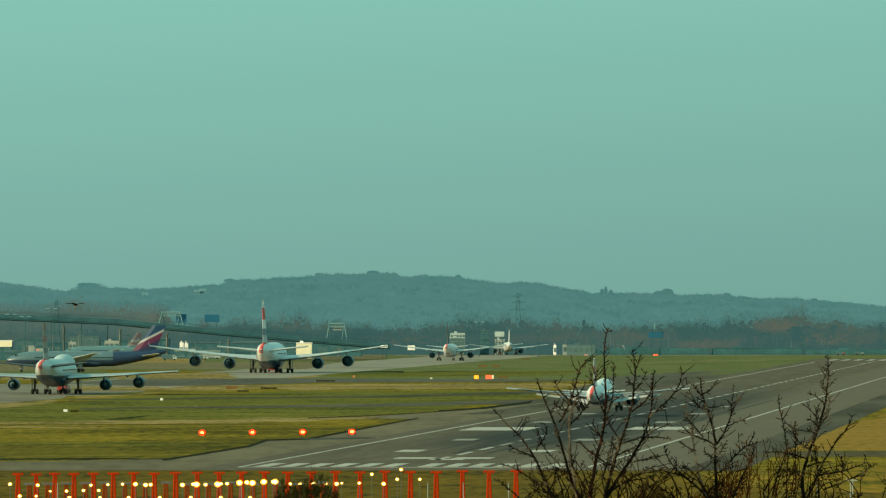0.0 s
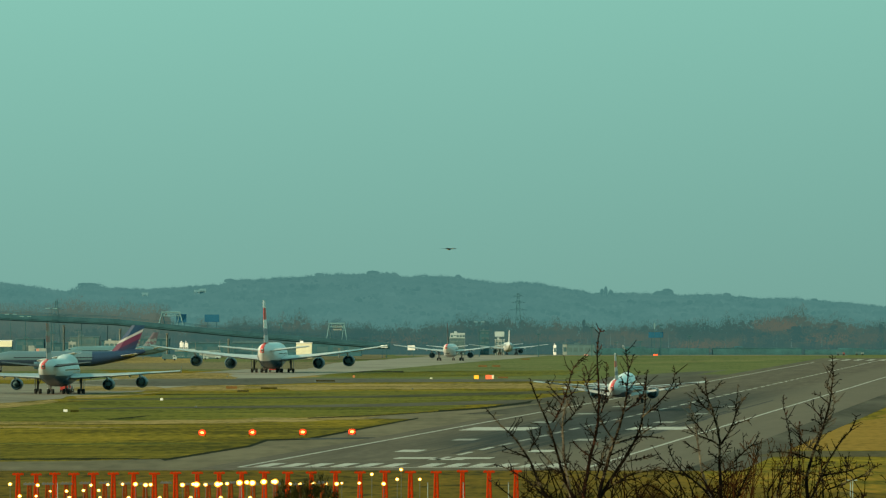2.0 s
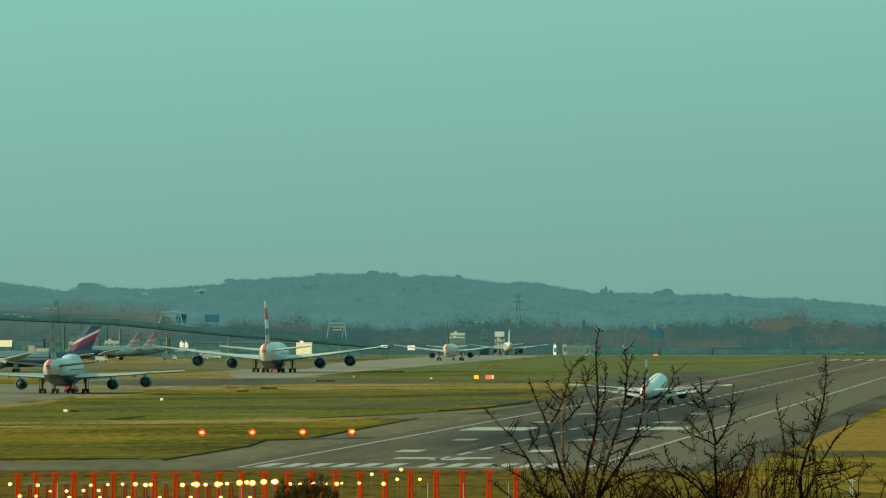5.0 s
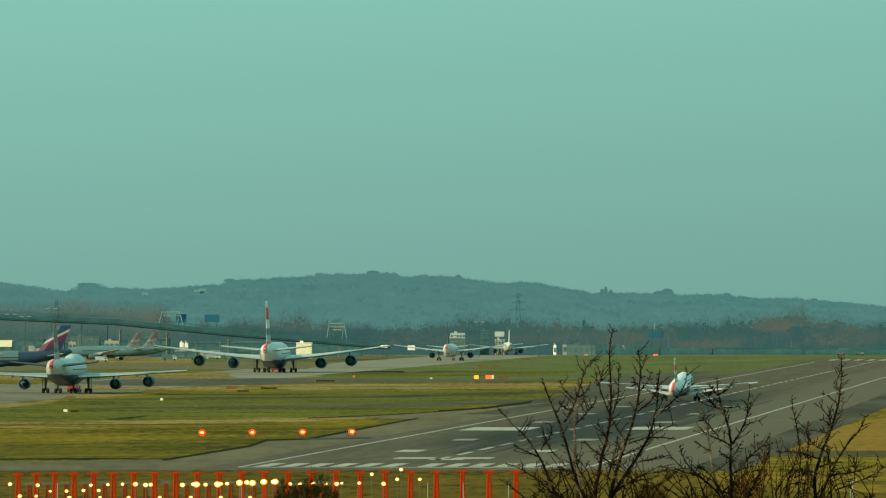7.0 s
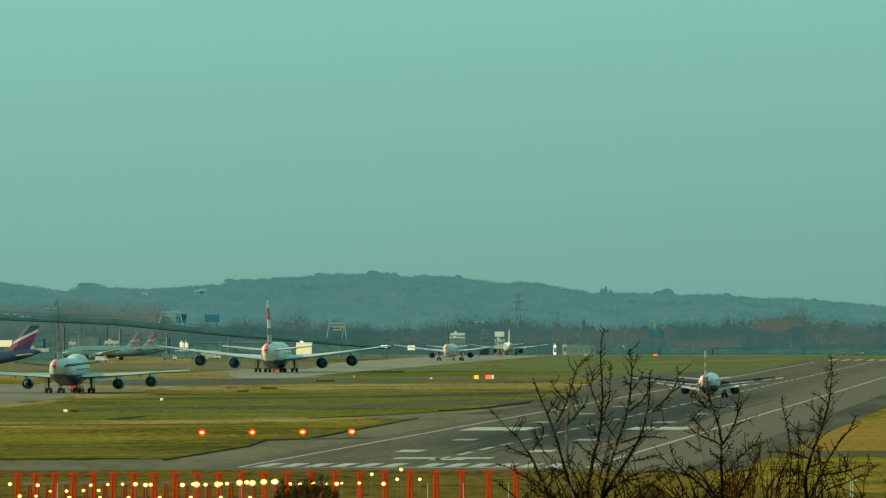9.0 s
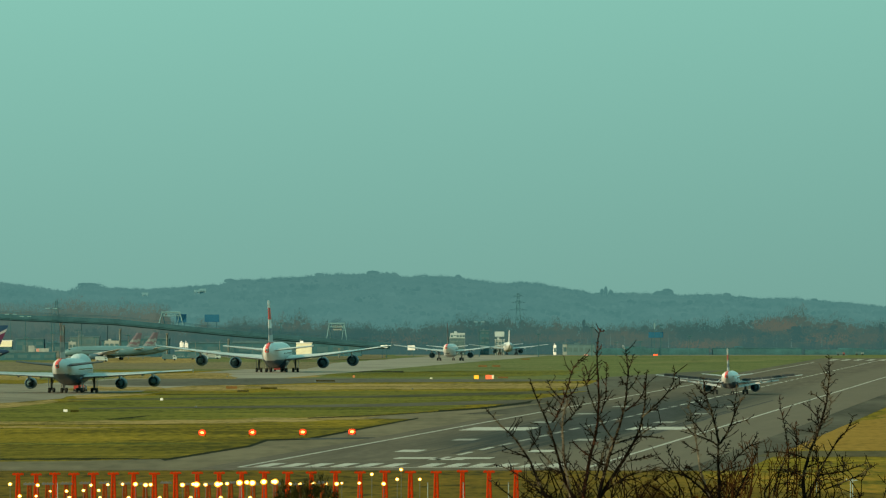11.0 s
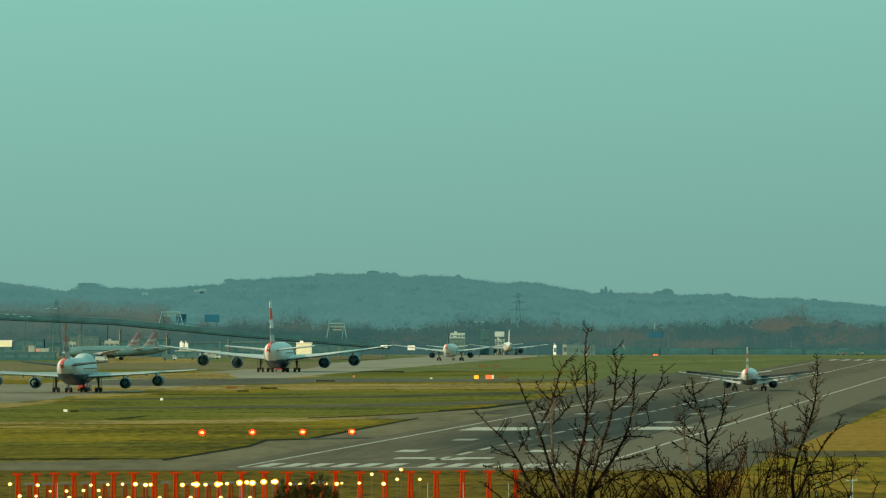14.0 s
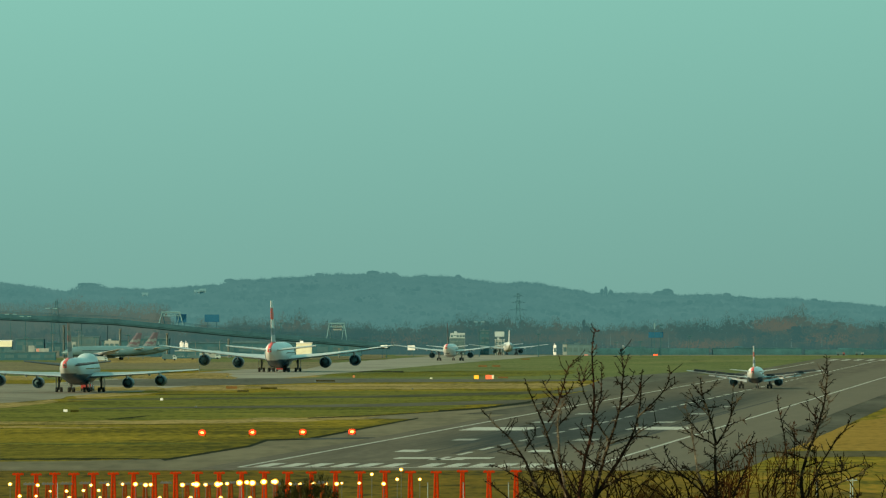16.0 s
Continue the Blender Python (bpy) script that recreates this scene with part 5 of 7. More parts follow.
def gantry(x0, x1, y, z1, white="gantry_white"):
    g = thing("sign_gantry", "white steel trestle sign gantry beside the road", "gantry", at=((x0 + x1) / 2, y, 0))
    z0 = deck((x0 + x1) / 2) - 0.2
    w = (x1 - x0) / 2
    for s in (-1, 1):
        bm = bmesh.new()
        tube(bm, (s * w, -1, z0), (s * w * 0.72, 0, z1), 0.22, 0.2)
        tube(bm, (s * w * 0.5, 1, z0), (s * w * 0.72, 0, z1), 0.2, 0.18)
        part("leg", bm, white, g)
    bm = bmesh.new()
    tube(bm, (-w * 0.8, 0, z1), (w * 0.8, 0, z1), 0.3)
    tube(bm, (-w * 0.75, 0, z1 - 1.6), (w * 0.75, 0, z1 - 1.6), 0.2)
    for k in range(8):
        u = -0.75 + 1.5 * k / 8
        tube(bm, (w * u, 0, z1 - 1.6 * (k % 2)), (w * (u + 0.19), 0, z1 - 1.6 * ((k + 1) % 2)), 0.11)
    part("beam", bm, white, g)
    return g


def sign_board(x, y, z0, z1, w, mat, label, post="viaduct", foot=0.0, bars=True):
    s = thing("road_sign", label, "sign", at=(x, y, 0))
    bm = boxed(-w / 2, w / 2, -0.15, 0.1, z0, z1)
    bmesh.ops.bevel(bm, geom=bm.edges[:], offset=0.05, affect="EDGES")
    b = part("board", bm, mat, s)
    if bars:
        part("border", boxed(-w / 2 + 0.25, w / 2 - 0.25, -0.19, -0.14, z0 + 0.2, z0 + 0.32), "white", b)
    for k in (0.34, 0.6) if bars else ():
        part("text_bar", boxed(-w * 0.32, w * 0.22, -0.19, -0.14, z0 + (z1 - z0) * k, z0 + (z1 - z0) * k + 0.3), "white", b)
    for k in (-1, 1):
        part("post", tube(bmesh.new(), (k * w * 0.3, 0.2, foot), (k * w * 0.3, 0.2, z1), 0.12), post, s)


def building(name, label, x0, x1, y, z1, depth, wall, trim="panel_grey", rows=1, cols=4, pane="window", fascia=None):
    b = thing(name, label, "building", at=((x0 + x1) / 2, y, 0))
    w = (x1 - x0) / 2
    bm = boxed(-w, w, 0, depth, 0, z1)
    bmesh.ops.bevel(bm, geom=bm.edges[:], offset=0.08, affect="EDGES")
    part("wall", bm, wall, b)
    eave = 0.2 if trim != wall else -0.05
    roof = part("roof", boxed(-w - eave, w + eave, -eave, depth + eave, z1 + 0.005, z1 + 0.35), trim, b)
    part("roof_unit", boxed(-w * 0.5, -w * 0.1, depth * 0.3, depth * 0.6, z1 + 0.35, z1 + 1.1), trim, roof)
    for r in range(rows):
        z = z1 * (r + 0.35) / rows
        for c in range(cols):
            x = -w + 2 * w * (c + 0.5) / cols
            win = part("window", boxed(x - w / cols * 0.7, x + w / cols * 0.7, -0.06, 0.02, z, z + z1 / rows * 0.4), pane, b)
            part("sill", boxed(x - w / cols * 0.75, x + w / cols * 0.75, -0.14, -0.005, z - 0.12, z - 0.004), trim, win)
    if fascia:
        part("fascia", boxed(-w - 0.05, w + 0.05, -0.3, -0.08, fascia, z1 - 0.02), "cream", b)
    return b


def lamp_post(x, y, h, arm=1.6, mat="far_steel"):
    p = thing("lamp_post", "tall grey apron lamp post", "lamp post", "lamp posts of the airfield edge", (x, y, 0))
    part("pole", tube(bmesh.new(), (0, 0, 0), (0, 0, h), 0.2, 0.1, 8), mat, p)
    part("arm", tube(bmesh.new(), (-arm, 0, h), (arm, 0, h), 0.09), mat, p)
    for s in (-1, 1):
        part("lamp_head", boxed(s * arm - 0.9 * min(1, arm), s * arm + 0.9 * min(1, arm), -0.3, 0.3, h - 0.2, h + 0.2), "gantry_white" if h > 15.2 else "far_steel", p)


def pylon(x, y, h):
    p = thing("lattice_pylon", "grey lattice power pylon above the trees", "pylon", at=(x, y, 0))
    bm = bmesh.new()
    n = 9
    for k in range(n):
        u, u2 = k / n, (k + 1) / n
        w, w2 = 2.2 * (1 - u * 0.85), 2.2 * (1 - u2 * 0.85)
        for sx, sy in ((-1, -1), (1, -1), (1, 1), (-1, 1)):
            tube(bm, (sx * w, sy * w, h * u), (sx * w2, sy * w2, h * u2), 0.09, n=4)
        tube(bm, (-w, -w, h * u), (w2, -w2, h * u2), 0.05, n=4)
        tube(bm, (w, -w, h * u), (-w2, -w2, h * u2), 0.05, n=4)
    part("tower", bm, "far_steel", p)
    for z, w in ((0.72, 4.2), (0.84, 3.4), (0.95, 2.4)):
        bm = bmesh.new()
        for s in (-1, 1):
            tube(bm, (0, 0, h * z), (s * w, 0, h * z), 0.08, 0.04, 4)
            tube(bm, (0, 0, h * z + 0.9), (s * w, 0, h * z), 0.07, 0.04, 4)
        part("cross_arm", bm, "far_steel", p)


def vehicle(name, label, x, y, length, h, body, cab="white", turn=0.0, box_h=None, wide=1.1):
    """A service vehicle, nose to +x."""
    v = thing(name, label, "vehicle", "service vehicles on the apron", (x, y, 0.0), turn)
    L, w = length / 2, wide
    bm = boxed(-L, L * 0.45, -w, w, 0.6, box_h or h)
    bmesh.ops.bevel(bm, geom=bm.edges[:], offset=0.1, affect="EDGES")
    part("body", bm, body, v)
    bm = bmesh.new()
    loft(bm, [[(L * 0.47, s * w, 0.5) for s in (-1, 1)] + [(L * 0.47, s * w, h * 0.85) for s in (1, -1)],
              [(L * 0.8, s * w, 0.5) for s in (-1, 1)] + [(L * 0.8, s * w, h * 0.85) for s in (1, -1)],
              [(L, s * w, 0.5) for s in (-1, 1)] + [(L, s * w, h * 0.5) for s in (1, -1)]])
    bmesh.ops.recalc_face_normals(bm, faces=bm.faces[:])
    c = part("cab", bm, cab, v)
    part("windscreen", boxed(L * 0.55, L * 0.82, -w - 0.02, w + 0.02, h * 0.55, h * 0.78), "window", c)
    for u in (-0.65, 0.68):
        for s in (-1, 1):
            b2 = bmesh.new()
            tube(b2, (u * L, s * w - 0.15, 0.42), (u * L, s * w + 0.15, 0.42), 0.42, 0.42, 12)
            part("wheel", b2, "tyre", v)
    return v


def container(x, y, w, h, mat, label):
    k = thing("freight_container", label, "container", "containers beside the service hall", (x, y, 0))
    bm = boxed(-w / 2, w / 2, -1.2, 1.2, 0.1, h)
    bmesh.ops.bevel(bm, geom=bm.edges[:], offset=0.06, affect="EDGES")
    b = part("body", bm, mat, k)
    for i in range(int(w / 0.6)):                 # pressed ribs of the side
        part("rib", boxed(-w / 2 + 0.3 + i * 0.6, -w / 2 + 0.5 + i * 0.6, -1.25, -1.19, 0.25, h - 0.15), mat, b)
    for s in (-1, 1):
        part("foot", boxed(s * w * 0.4 - 0.2, s * w * 0.4 + 0.2, -1.1, 1.1, 0, 0.1), "strut", k)


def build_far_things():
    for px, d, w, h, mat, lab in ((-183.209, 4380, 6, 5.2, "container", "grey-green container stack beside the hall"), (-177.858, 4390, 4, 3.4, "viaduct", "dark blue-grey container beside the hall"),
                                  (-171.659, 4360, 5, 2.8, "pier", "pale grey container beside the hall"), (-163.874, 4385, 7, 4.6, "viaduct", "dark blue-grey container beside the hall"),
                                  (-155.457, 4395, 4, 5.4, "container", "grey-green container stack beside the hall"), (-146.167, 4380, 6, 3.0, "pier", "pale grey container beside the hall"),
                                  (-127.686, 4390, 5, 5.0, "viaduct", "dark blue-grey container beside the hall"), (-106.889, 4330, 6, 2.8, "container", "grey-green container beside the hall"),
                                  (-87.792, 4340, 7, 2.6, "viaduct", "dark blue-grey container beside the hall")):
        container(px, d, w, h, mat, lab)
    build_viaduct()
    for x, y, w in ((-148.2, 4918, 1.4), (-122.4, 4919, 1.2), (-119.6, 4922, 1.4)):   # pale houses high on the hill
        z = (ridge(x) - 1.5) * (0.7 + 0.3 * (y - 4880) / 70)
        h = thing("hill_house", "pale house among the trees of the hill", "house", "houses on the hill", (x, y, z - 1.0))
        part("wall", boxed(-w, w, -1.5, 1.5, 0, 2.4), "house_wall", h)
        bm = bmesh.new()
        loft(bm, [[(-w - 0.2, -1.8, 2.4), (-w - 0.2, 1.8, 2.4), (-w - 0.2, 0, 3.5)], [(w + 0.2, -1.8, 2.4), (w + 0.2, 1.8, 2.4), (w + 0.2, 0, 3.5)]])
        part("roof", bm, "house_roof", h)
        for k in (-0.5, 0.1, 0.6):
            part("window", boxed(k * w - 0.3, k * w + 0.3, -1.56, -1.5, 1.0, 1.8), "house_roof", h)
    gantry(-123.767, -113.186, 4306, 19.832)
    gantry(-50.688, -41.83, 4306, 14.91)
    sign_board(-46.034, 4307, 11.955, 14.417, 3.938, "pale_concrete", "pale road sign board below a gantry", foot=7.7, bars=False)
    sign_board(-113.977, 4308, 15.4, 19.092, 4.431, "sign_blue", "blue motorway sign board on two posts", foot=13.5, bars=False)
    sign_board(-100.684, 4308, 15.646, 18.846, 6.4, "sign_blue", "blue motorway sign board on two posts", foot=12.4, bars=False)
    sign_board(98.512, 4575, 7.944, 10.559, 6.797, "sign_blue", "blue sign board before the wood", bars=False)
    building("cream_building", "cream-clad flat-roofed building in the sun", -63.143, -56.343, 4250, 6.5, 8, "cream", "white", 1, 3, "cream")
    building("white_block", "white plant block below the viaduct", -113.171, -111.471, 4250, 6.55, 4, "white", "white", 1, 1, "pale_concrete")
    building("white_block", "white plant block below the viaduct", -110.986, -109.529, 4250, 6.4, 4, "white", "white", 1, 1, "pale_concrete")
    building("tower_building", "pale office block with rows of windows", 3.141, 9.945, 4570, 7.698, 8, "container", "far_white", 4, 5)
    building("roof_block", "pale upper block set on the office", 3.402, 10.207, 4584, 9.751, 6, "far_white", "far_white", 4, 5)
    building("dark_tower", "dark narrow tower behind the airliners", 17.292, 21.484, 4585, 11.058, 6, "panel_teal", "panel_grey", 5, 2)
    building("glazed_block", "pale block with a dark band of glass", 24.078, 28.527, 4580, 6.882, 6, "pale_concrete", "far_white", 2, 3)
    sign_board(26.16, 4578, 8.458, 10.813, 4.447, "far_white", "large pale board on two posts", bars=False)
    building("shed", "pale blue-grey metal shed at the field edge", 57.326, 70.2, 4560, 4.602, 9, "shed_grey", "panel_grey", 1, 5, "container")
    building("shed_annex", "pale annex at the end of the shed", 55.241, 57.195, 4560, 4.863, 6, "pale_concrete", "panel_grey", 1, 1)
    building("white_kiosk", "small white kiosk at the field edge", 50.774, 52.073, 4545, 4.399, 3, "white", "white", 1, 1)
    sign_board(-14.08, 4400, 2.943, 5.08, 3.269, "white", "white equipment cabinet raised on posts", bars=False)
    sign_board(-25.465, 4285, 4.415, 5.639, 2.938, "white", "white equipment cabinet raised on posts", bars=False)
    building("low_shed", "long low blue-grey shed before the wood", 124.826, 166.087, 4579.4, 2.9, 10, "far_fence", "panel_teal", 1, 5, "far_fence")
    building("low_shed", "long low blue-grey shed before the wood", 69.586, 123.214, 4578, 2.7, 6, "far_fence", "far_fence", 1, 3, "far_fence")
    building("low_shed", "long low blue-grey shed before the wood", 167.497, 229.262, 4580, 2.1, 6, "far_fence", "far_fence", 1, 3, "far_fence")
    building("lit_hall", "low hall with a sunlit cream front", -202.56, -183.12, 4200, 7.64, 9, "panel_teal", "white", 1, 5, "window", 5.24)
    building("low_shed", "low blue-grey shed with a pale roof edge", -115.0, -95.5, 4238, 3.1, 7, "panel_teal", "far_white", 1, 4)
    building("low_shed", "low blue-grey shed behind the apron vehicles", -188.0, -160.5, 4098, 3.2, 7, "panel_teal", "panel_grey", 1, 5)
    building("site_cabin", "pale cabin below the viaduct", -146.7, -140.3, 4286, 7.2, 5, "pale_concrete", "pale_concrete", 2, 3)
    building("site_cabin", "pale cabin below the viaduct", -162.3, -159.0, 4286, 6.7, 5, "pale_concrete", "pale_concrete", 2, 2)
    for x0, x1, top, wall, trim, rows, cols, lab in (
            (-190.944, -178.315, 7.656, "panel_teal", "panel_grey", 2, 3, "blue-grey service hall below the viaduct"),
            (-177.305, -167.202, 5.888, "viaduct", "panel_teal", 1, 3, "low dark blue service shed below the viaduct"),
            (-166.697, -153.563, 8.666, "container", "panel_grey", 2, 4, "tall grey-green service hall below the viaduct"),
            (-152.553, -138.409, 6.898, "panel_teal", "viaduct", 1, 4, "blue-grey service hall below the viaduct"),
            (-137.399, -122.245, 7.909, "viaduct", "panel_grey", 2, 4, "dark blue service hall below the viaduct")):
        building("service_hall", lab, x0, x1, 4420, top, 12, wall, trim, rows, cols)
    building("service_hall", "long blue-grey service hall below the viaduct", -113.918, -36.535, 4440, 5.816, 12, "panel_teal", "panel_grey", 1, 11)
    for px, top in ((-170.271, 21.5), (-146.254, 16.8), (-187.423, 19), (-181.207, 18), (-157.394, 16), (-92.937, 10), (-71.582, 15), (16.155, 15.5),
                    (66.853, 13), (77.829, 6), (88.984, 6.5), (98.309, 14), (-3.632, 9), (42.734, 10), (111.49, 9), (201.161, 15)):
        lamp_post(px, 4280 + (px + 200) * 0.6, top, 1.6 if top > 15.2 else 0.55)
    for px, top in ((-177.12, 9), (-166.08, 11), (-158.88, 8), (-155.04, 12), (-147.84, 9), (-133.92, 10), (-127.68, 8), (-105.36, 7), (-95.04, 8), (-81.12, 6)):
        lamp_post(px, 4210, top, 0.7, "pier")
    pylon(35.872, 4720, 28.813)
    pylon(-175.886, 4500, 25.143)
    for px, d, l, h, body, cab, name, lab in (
        (-172.2, 4150, 3.4, 5.9, "pale_concrete", "pale_concrete", "catering_truck", "tall pale catering truck on the apron"),
        (-169.6, 4158, 2.6, 4.7, "sign_pale", "pale_concrete", "service_van", "tall faded red service van on the apron"),
        (-165.4, 4120, 5.6, 4.9, "pale_concrete", "sign_blue", "catering_truck", "white truck with a blue cab"),
        (-179.5, 4180, 7, 2.6, "panel_grey", "panel_grey", "service_van", "grey service van on the apron"),
        (-137.367, 3980, 5, 2.2, "far_white", "far_white", "service_van", "white service van on the apron"),
        (-112.841, 4080, 6, 2.6, "panel_grey", "far_white", "service_truck", "grey service truck on the apron"),
        (-98.88, 4200, 9, 2.6, "pale_concrete", "far_white", "service_truck", "pale flatbed truck on the apron"),
        (-102.446, 4150, 8, 1.8, "panel_grey", "far_white", "service_truck", "white low truck on the apron"),
        (181.833, 4520, 3.8, 1.7, "panel_grey", "vehicle_red", "service_van", "white and red airfield van"),
        (190.778, 4530, 3.8, 1.7, "panel_grey", "pale_concrete", "service_van", "red and white airfield van")):
        vehicle(name, lab, px, d, l, h, body, cab)
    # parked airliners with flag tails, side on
    parked = dict(NARROW, hull="hazed_hull", belly=M["hazed_hull"], cone="hazed_hull", paint="flag_far", flap=0.0)
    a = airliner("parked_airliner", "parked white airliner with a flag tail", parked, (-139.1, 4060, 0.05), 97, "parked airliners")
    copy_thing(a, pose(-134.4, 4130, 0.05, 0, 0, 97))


build_far_things()
tug = vehicle("tow_tractor", "red and white tow tractor at the jumbo's nose wheel", 0, 0, 6, 1.7, "vehicle_red", "white", wide=1.4)
big_tug = vehicle("tow_tractor", "low red tow tractor at the double-deck airliner's nose", 0, 0, 7, 1.8, "vehicle_red", "vehicle_red", wide=1.5)


# ---- approach lights, glidepath lights, signs ----
def trestle(x, y, h, paint="orange", bar_paint="orange", group="approach light trestles"):
    t = thing("approach_trestle", "%s steel approach light trestle in the grass" % ("orange" if paint == "orange" else "low rusty"), "trestle", group, (x, y, 0))
    for s in (-1, 1):
        part("leg", tube(bmesh.new(), (s * 0.22, 0, 0), (s * 0.14, 0, h - 0.1), 0.12, 0.1, 6), paint, t)
    n = 5
    for k in range(n):
        z0, z1 = h * k / n, h * (k + 1) / n - 0.1
        part("brace", tube(bmesh.new(), (-0.15 if k % 2 else 0.15, 0, z0), (0.15 if k % 2 else -0.15, 0, z1), 0.085, n=5), paint, t)
        part("rung", tube(bmesh.new(), (-0.15, 0, z1), (0.15, 0, z1), 0.06, n=5), paint, t)
    bm = boxed(-0.64, 0.64, -0.12, 0.12, h - 0.14, h + 0.07)
    bmesh.ops.bevel(bm, geom=bm.edges[:], offset=0.02, affect="EDGES")
    bar = part("cross_bar", bm, bar_paint, t)
    for s in (-0.4, 0, 0.4):
        part("lamp_holder", tube(bmesh.new(), (s, 0, h + 0.06), (s, 0, h + 0.16), 0.06, 0.07, 8), bar_paint, bar)
    return t


def approach_light(x, y, h, r):
    a = thing("approach_light", "lit warm approach light on a thin pole", "light", "lit approach lights", (x, y, 0))
    part("pole", tube(bmesh.new(), (0, 0, 0), (0, 0, h - r), 0.03, 0.03, 6), "strut", a)
    part("housing", tube(bmesh.new(), (0, r * 0.2, h), (0, r * 1.6, h), r * 0.9, r * 0.5, 10), "strut", a)
    # a glowing ring, shaped to stand for the lamp's halo
    bm = bmesh.new()
    loft(bm, [hoop(-r * 0.3, h, r * 1.0, r * 0.88, 16), hoop(-r * 0.1, h, r * 1.42, r * 1.2, 16), hoop(r * 0.25, h, r * 1.3, r * 1.1, 16)])
    rim = part("lens_rim", bm, "lamp_halo", a, "amber halo of the lens, shaped as a glowing ring")
    bm = bmesh.new()
    bmesh.ops.create_icosphere(bm, subdivisions=2, radius=r * 0.92, matrix=pose(0, -r * 0.3, h))
    bmesh.ops.scale(bm, vec=(1, 0.6, 0.85), space=pose(0, r * 0.3, -h), verts=bm.verts[:])
    part("lens", bm, "lamp_warm", rim, "glowing warm lens")


def glidepath_light(x, y):
    g = thing("glidepath_light", "red glowing glidepath light box beside the runway", "light", "row of glidepath lights", (x, y, 0))
    bm = boxed(-0.62, 0.62, -0.5, 0.7, 0.35, 1.15)
    bmesh.ops.bevel(bm, geom=bm.edges[:], offset=0.06, affect="EDGES")
    part("housing", bm, "orange", g)
    for s in (-0.55, 0.55):
        part("leg", tube(bmesh.new(), (s, 0, 0), (s, 0, 0.4), 0.05), "rusty", g)
    # lens larger than true size, so its red disc doubles as the glow
    bm = bmesh.new()
    loft(bm, [hoop(-0.56, 0.75, 0.5, 0.41, 18), hoop(-0.5, 0.75, 0.6, 0.5, 18)])
    lens = part("lens", bm, "lamp_red", g, "glowing red lens")
    bm = bmesh.new()
    loft(bm, [hoop(-0.6, 0.75, 0.3, 0.19, 14), hoop(-0.57, 0.75, 0.3, 0.19, 14)])
    part("lens_core", bm, "lamp_core", lens)


def field_sign(x, y, w, h, mat, label, lift=0.25):
    s = thing("field_sign", label, "sign", at=(x, y, 0))
    bm = boxed(-w / 2, w / 2, -0.12, 0.12, lift, lift + h)
    bmesh.ops.bevel(bm, geom=bm.edges[:], offset=0.03, affect="EDGES")
    b = part("board", bm, mat, s)
    for k in (-1, 1):
        part("leg", boxed(k * w * 0.35 - 0.05, k * w * 0.35 + 0.05, -0.05, 0.05, 0, lift), "strut", s)


def shrub(x, y, w, h, label, mat="shrub", n=260, thick=1.0):
    s = thing("shrub", label, "shrub", at=(x, y, 0))
    hp, st = Heap(), bmesh.new()
    for k in range(9):
        a = random.uniform(-1, 1)
        tube(st, (a * 0.3, 0, 0), (a * w * 0.35, random.uniform(-0.6, 0.6), h * random.uniform(0.5, 0.85)), 0.06, 0.02, 5)
    part("stem", st, "bark", s)
    for k in range(n):
        a, b = random.uniform(-1, 1), random.random()
        lim = h * math.sqrt(max(0.02, 1 - a * a)) * random.uniform(0.7, 1.02) * (0.86 + 0.3 * noise.noise((x + a * w * 1.3, y * 0.01, 2)))
        c = (a * w / 2, random.uniform(-1, 1) * w * 0.3, lim * b ** 0.7)
        if k % 5 == 0:
            hp.clump(c, random.uniform(0.05, 0.14), random.uniform(0.8, 1.6))
        for j in range(6):
            hp.spike(c, (c[0] + random.uniform(-0.5, 0.5), c[1], c[2] + random.uniform(0.1, 0.8)), random.uniform(0.014, 0.034) * thick)
    ob = hp.mesh("twig", mat)
    ob.parent = s


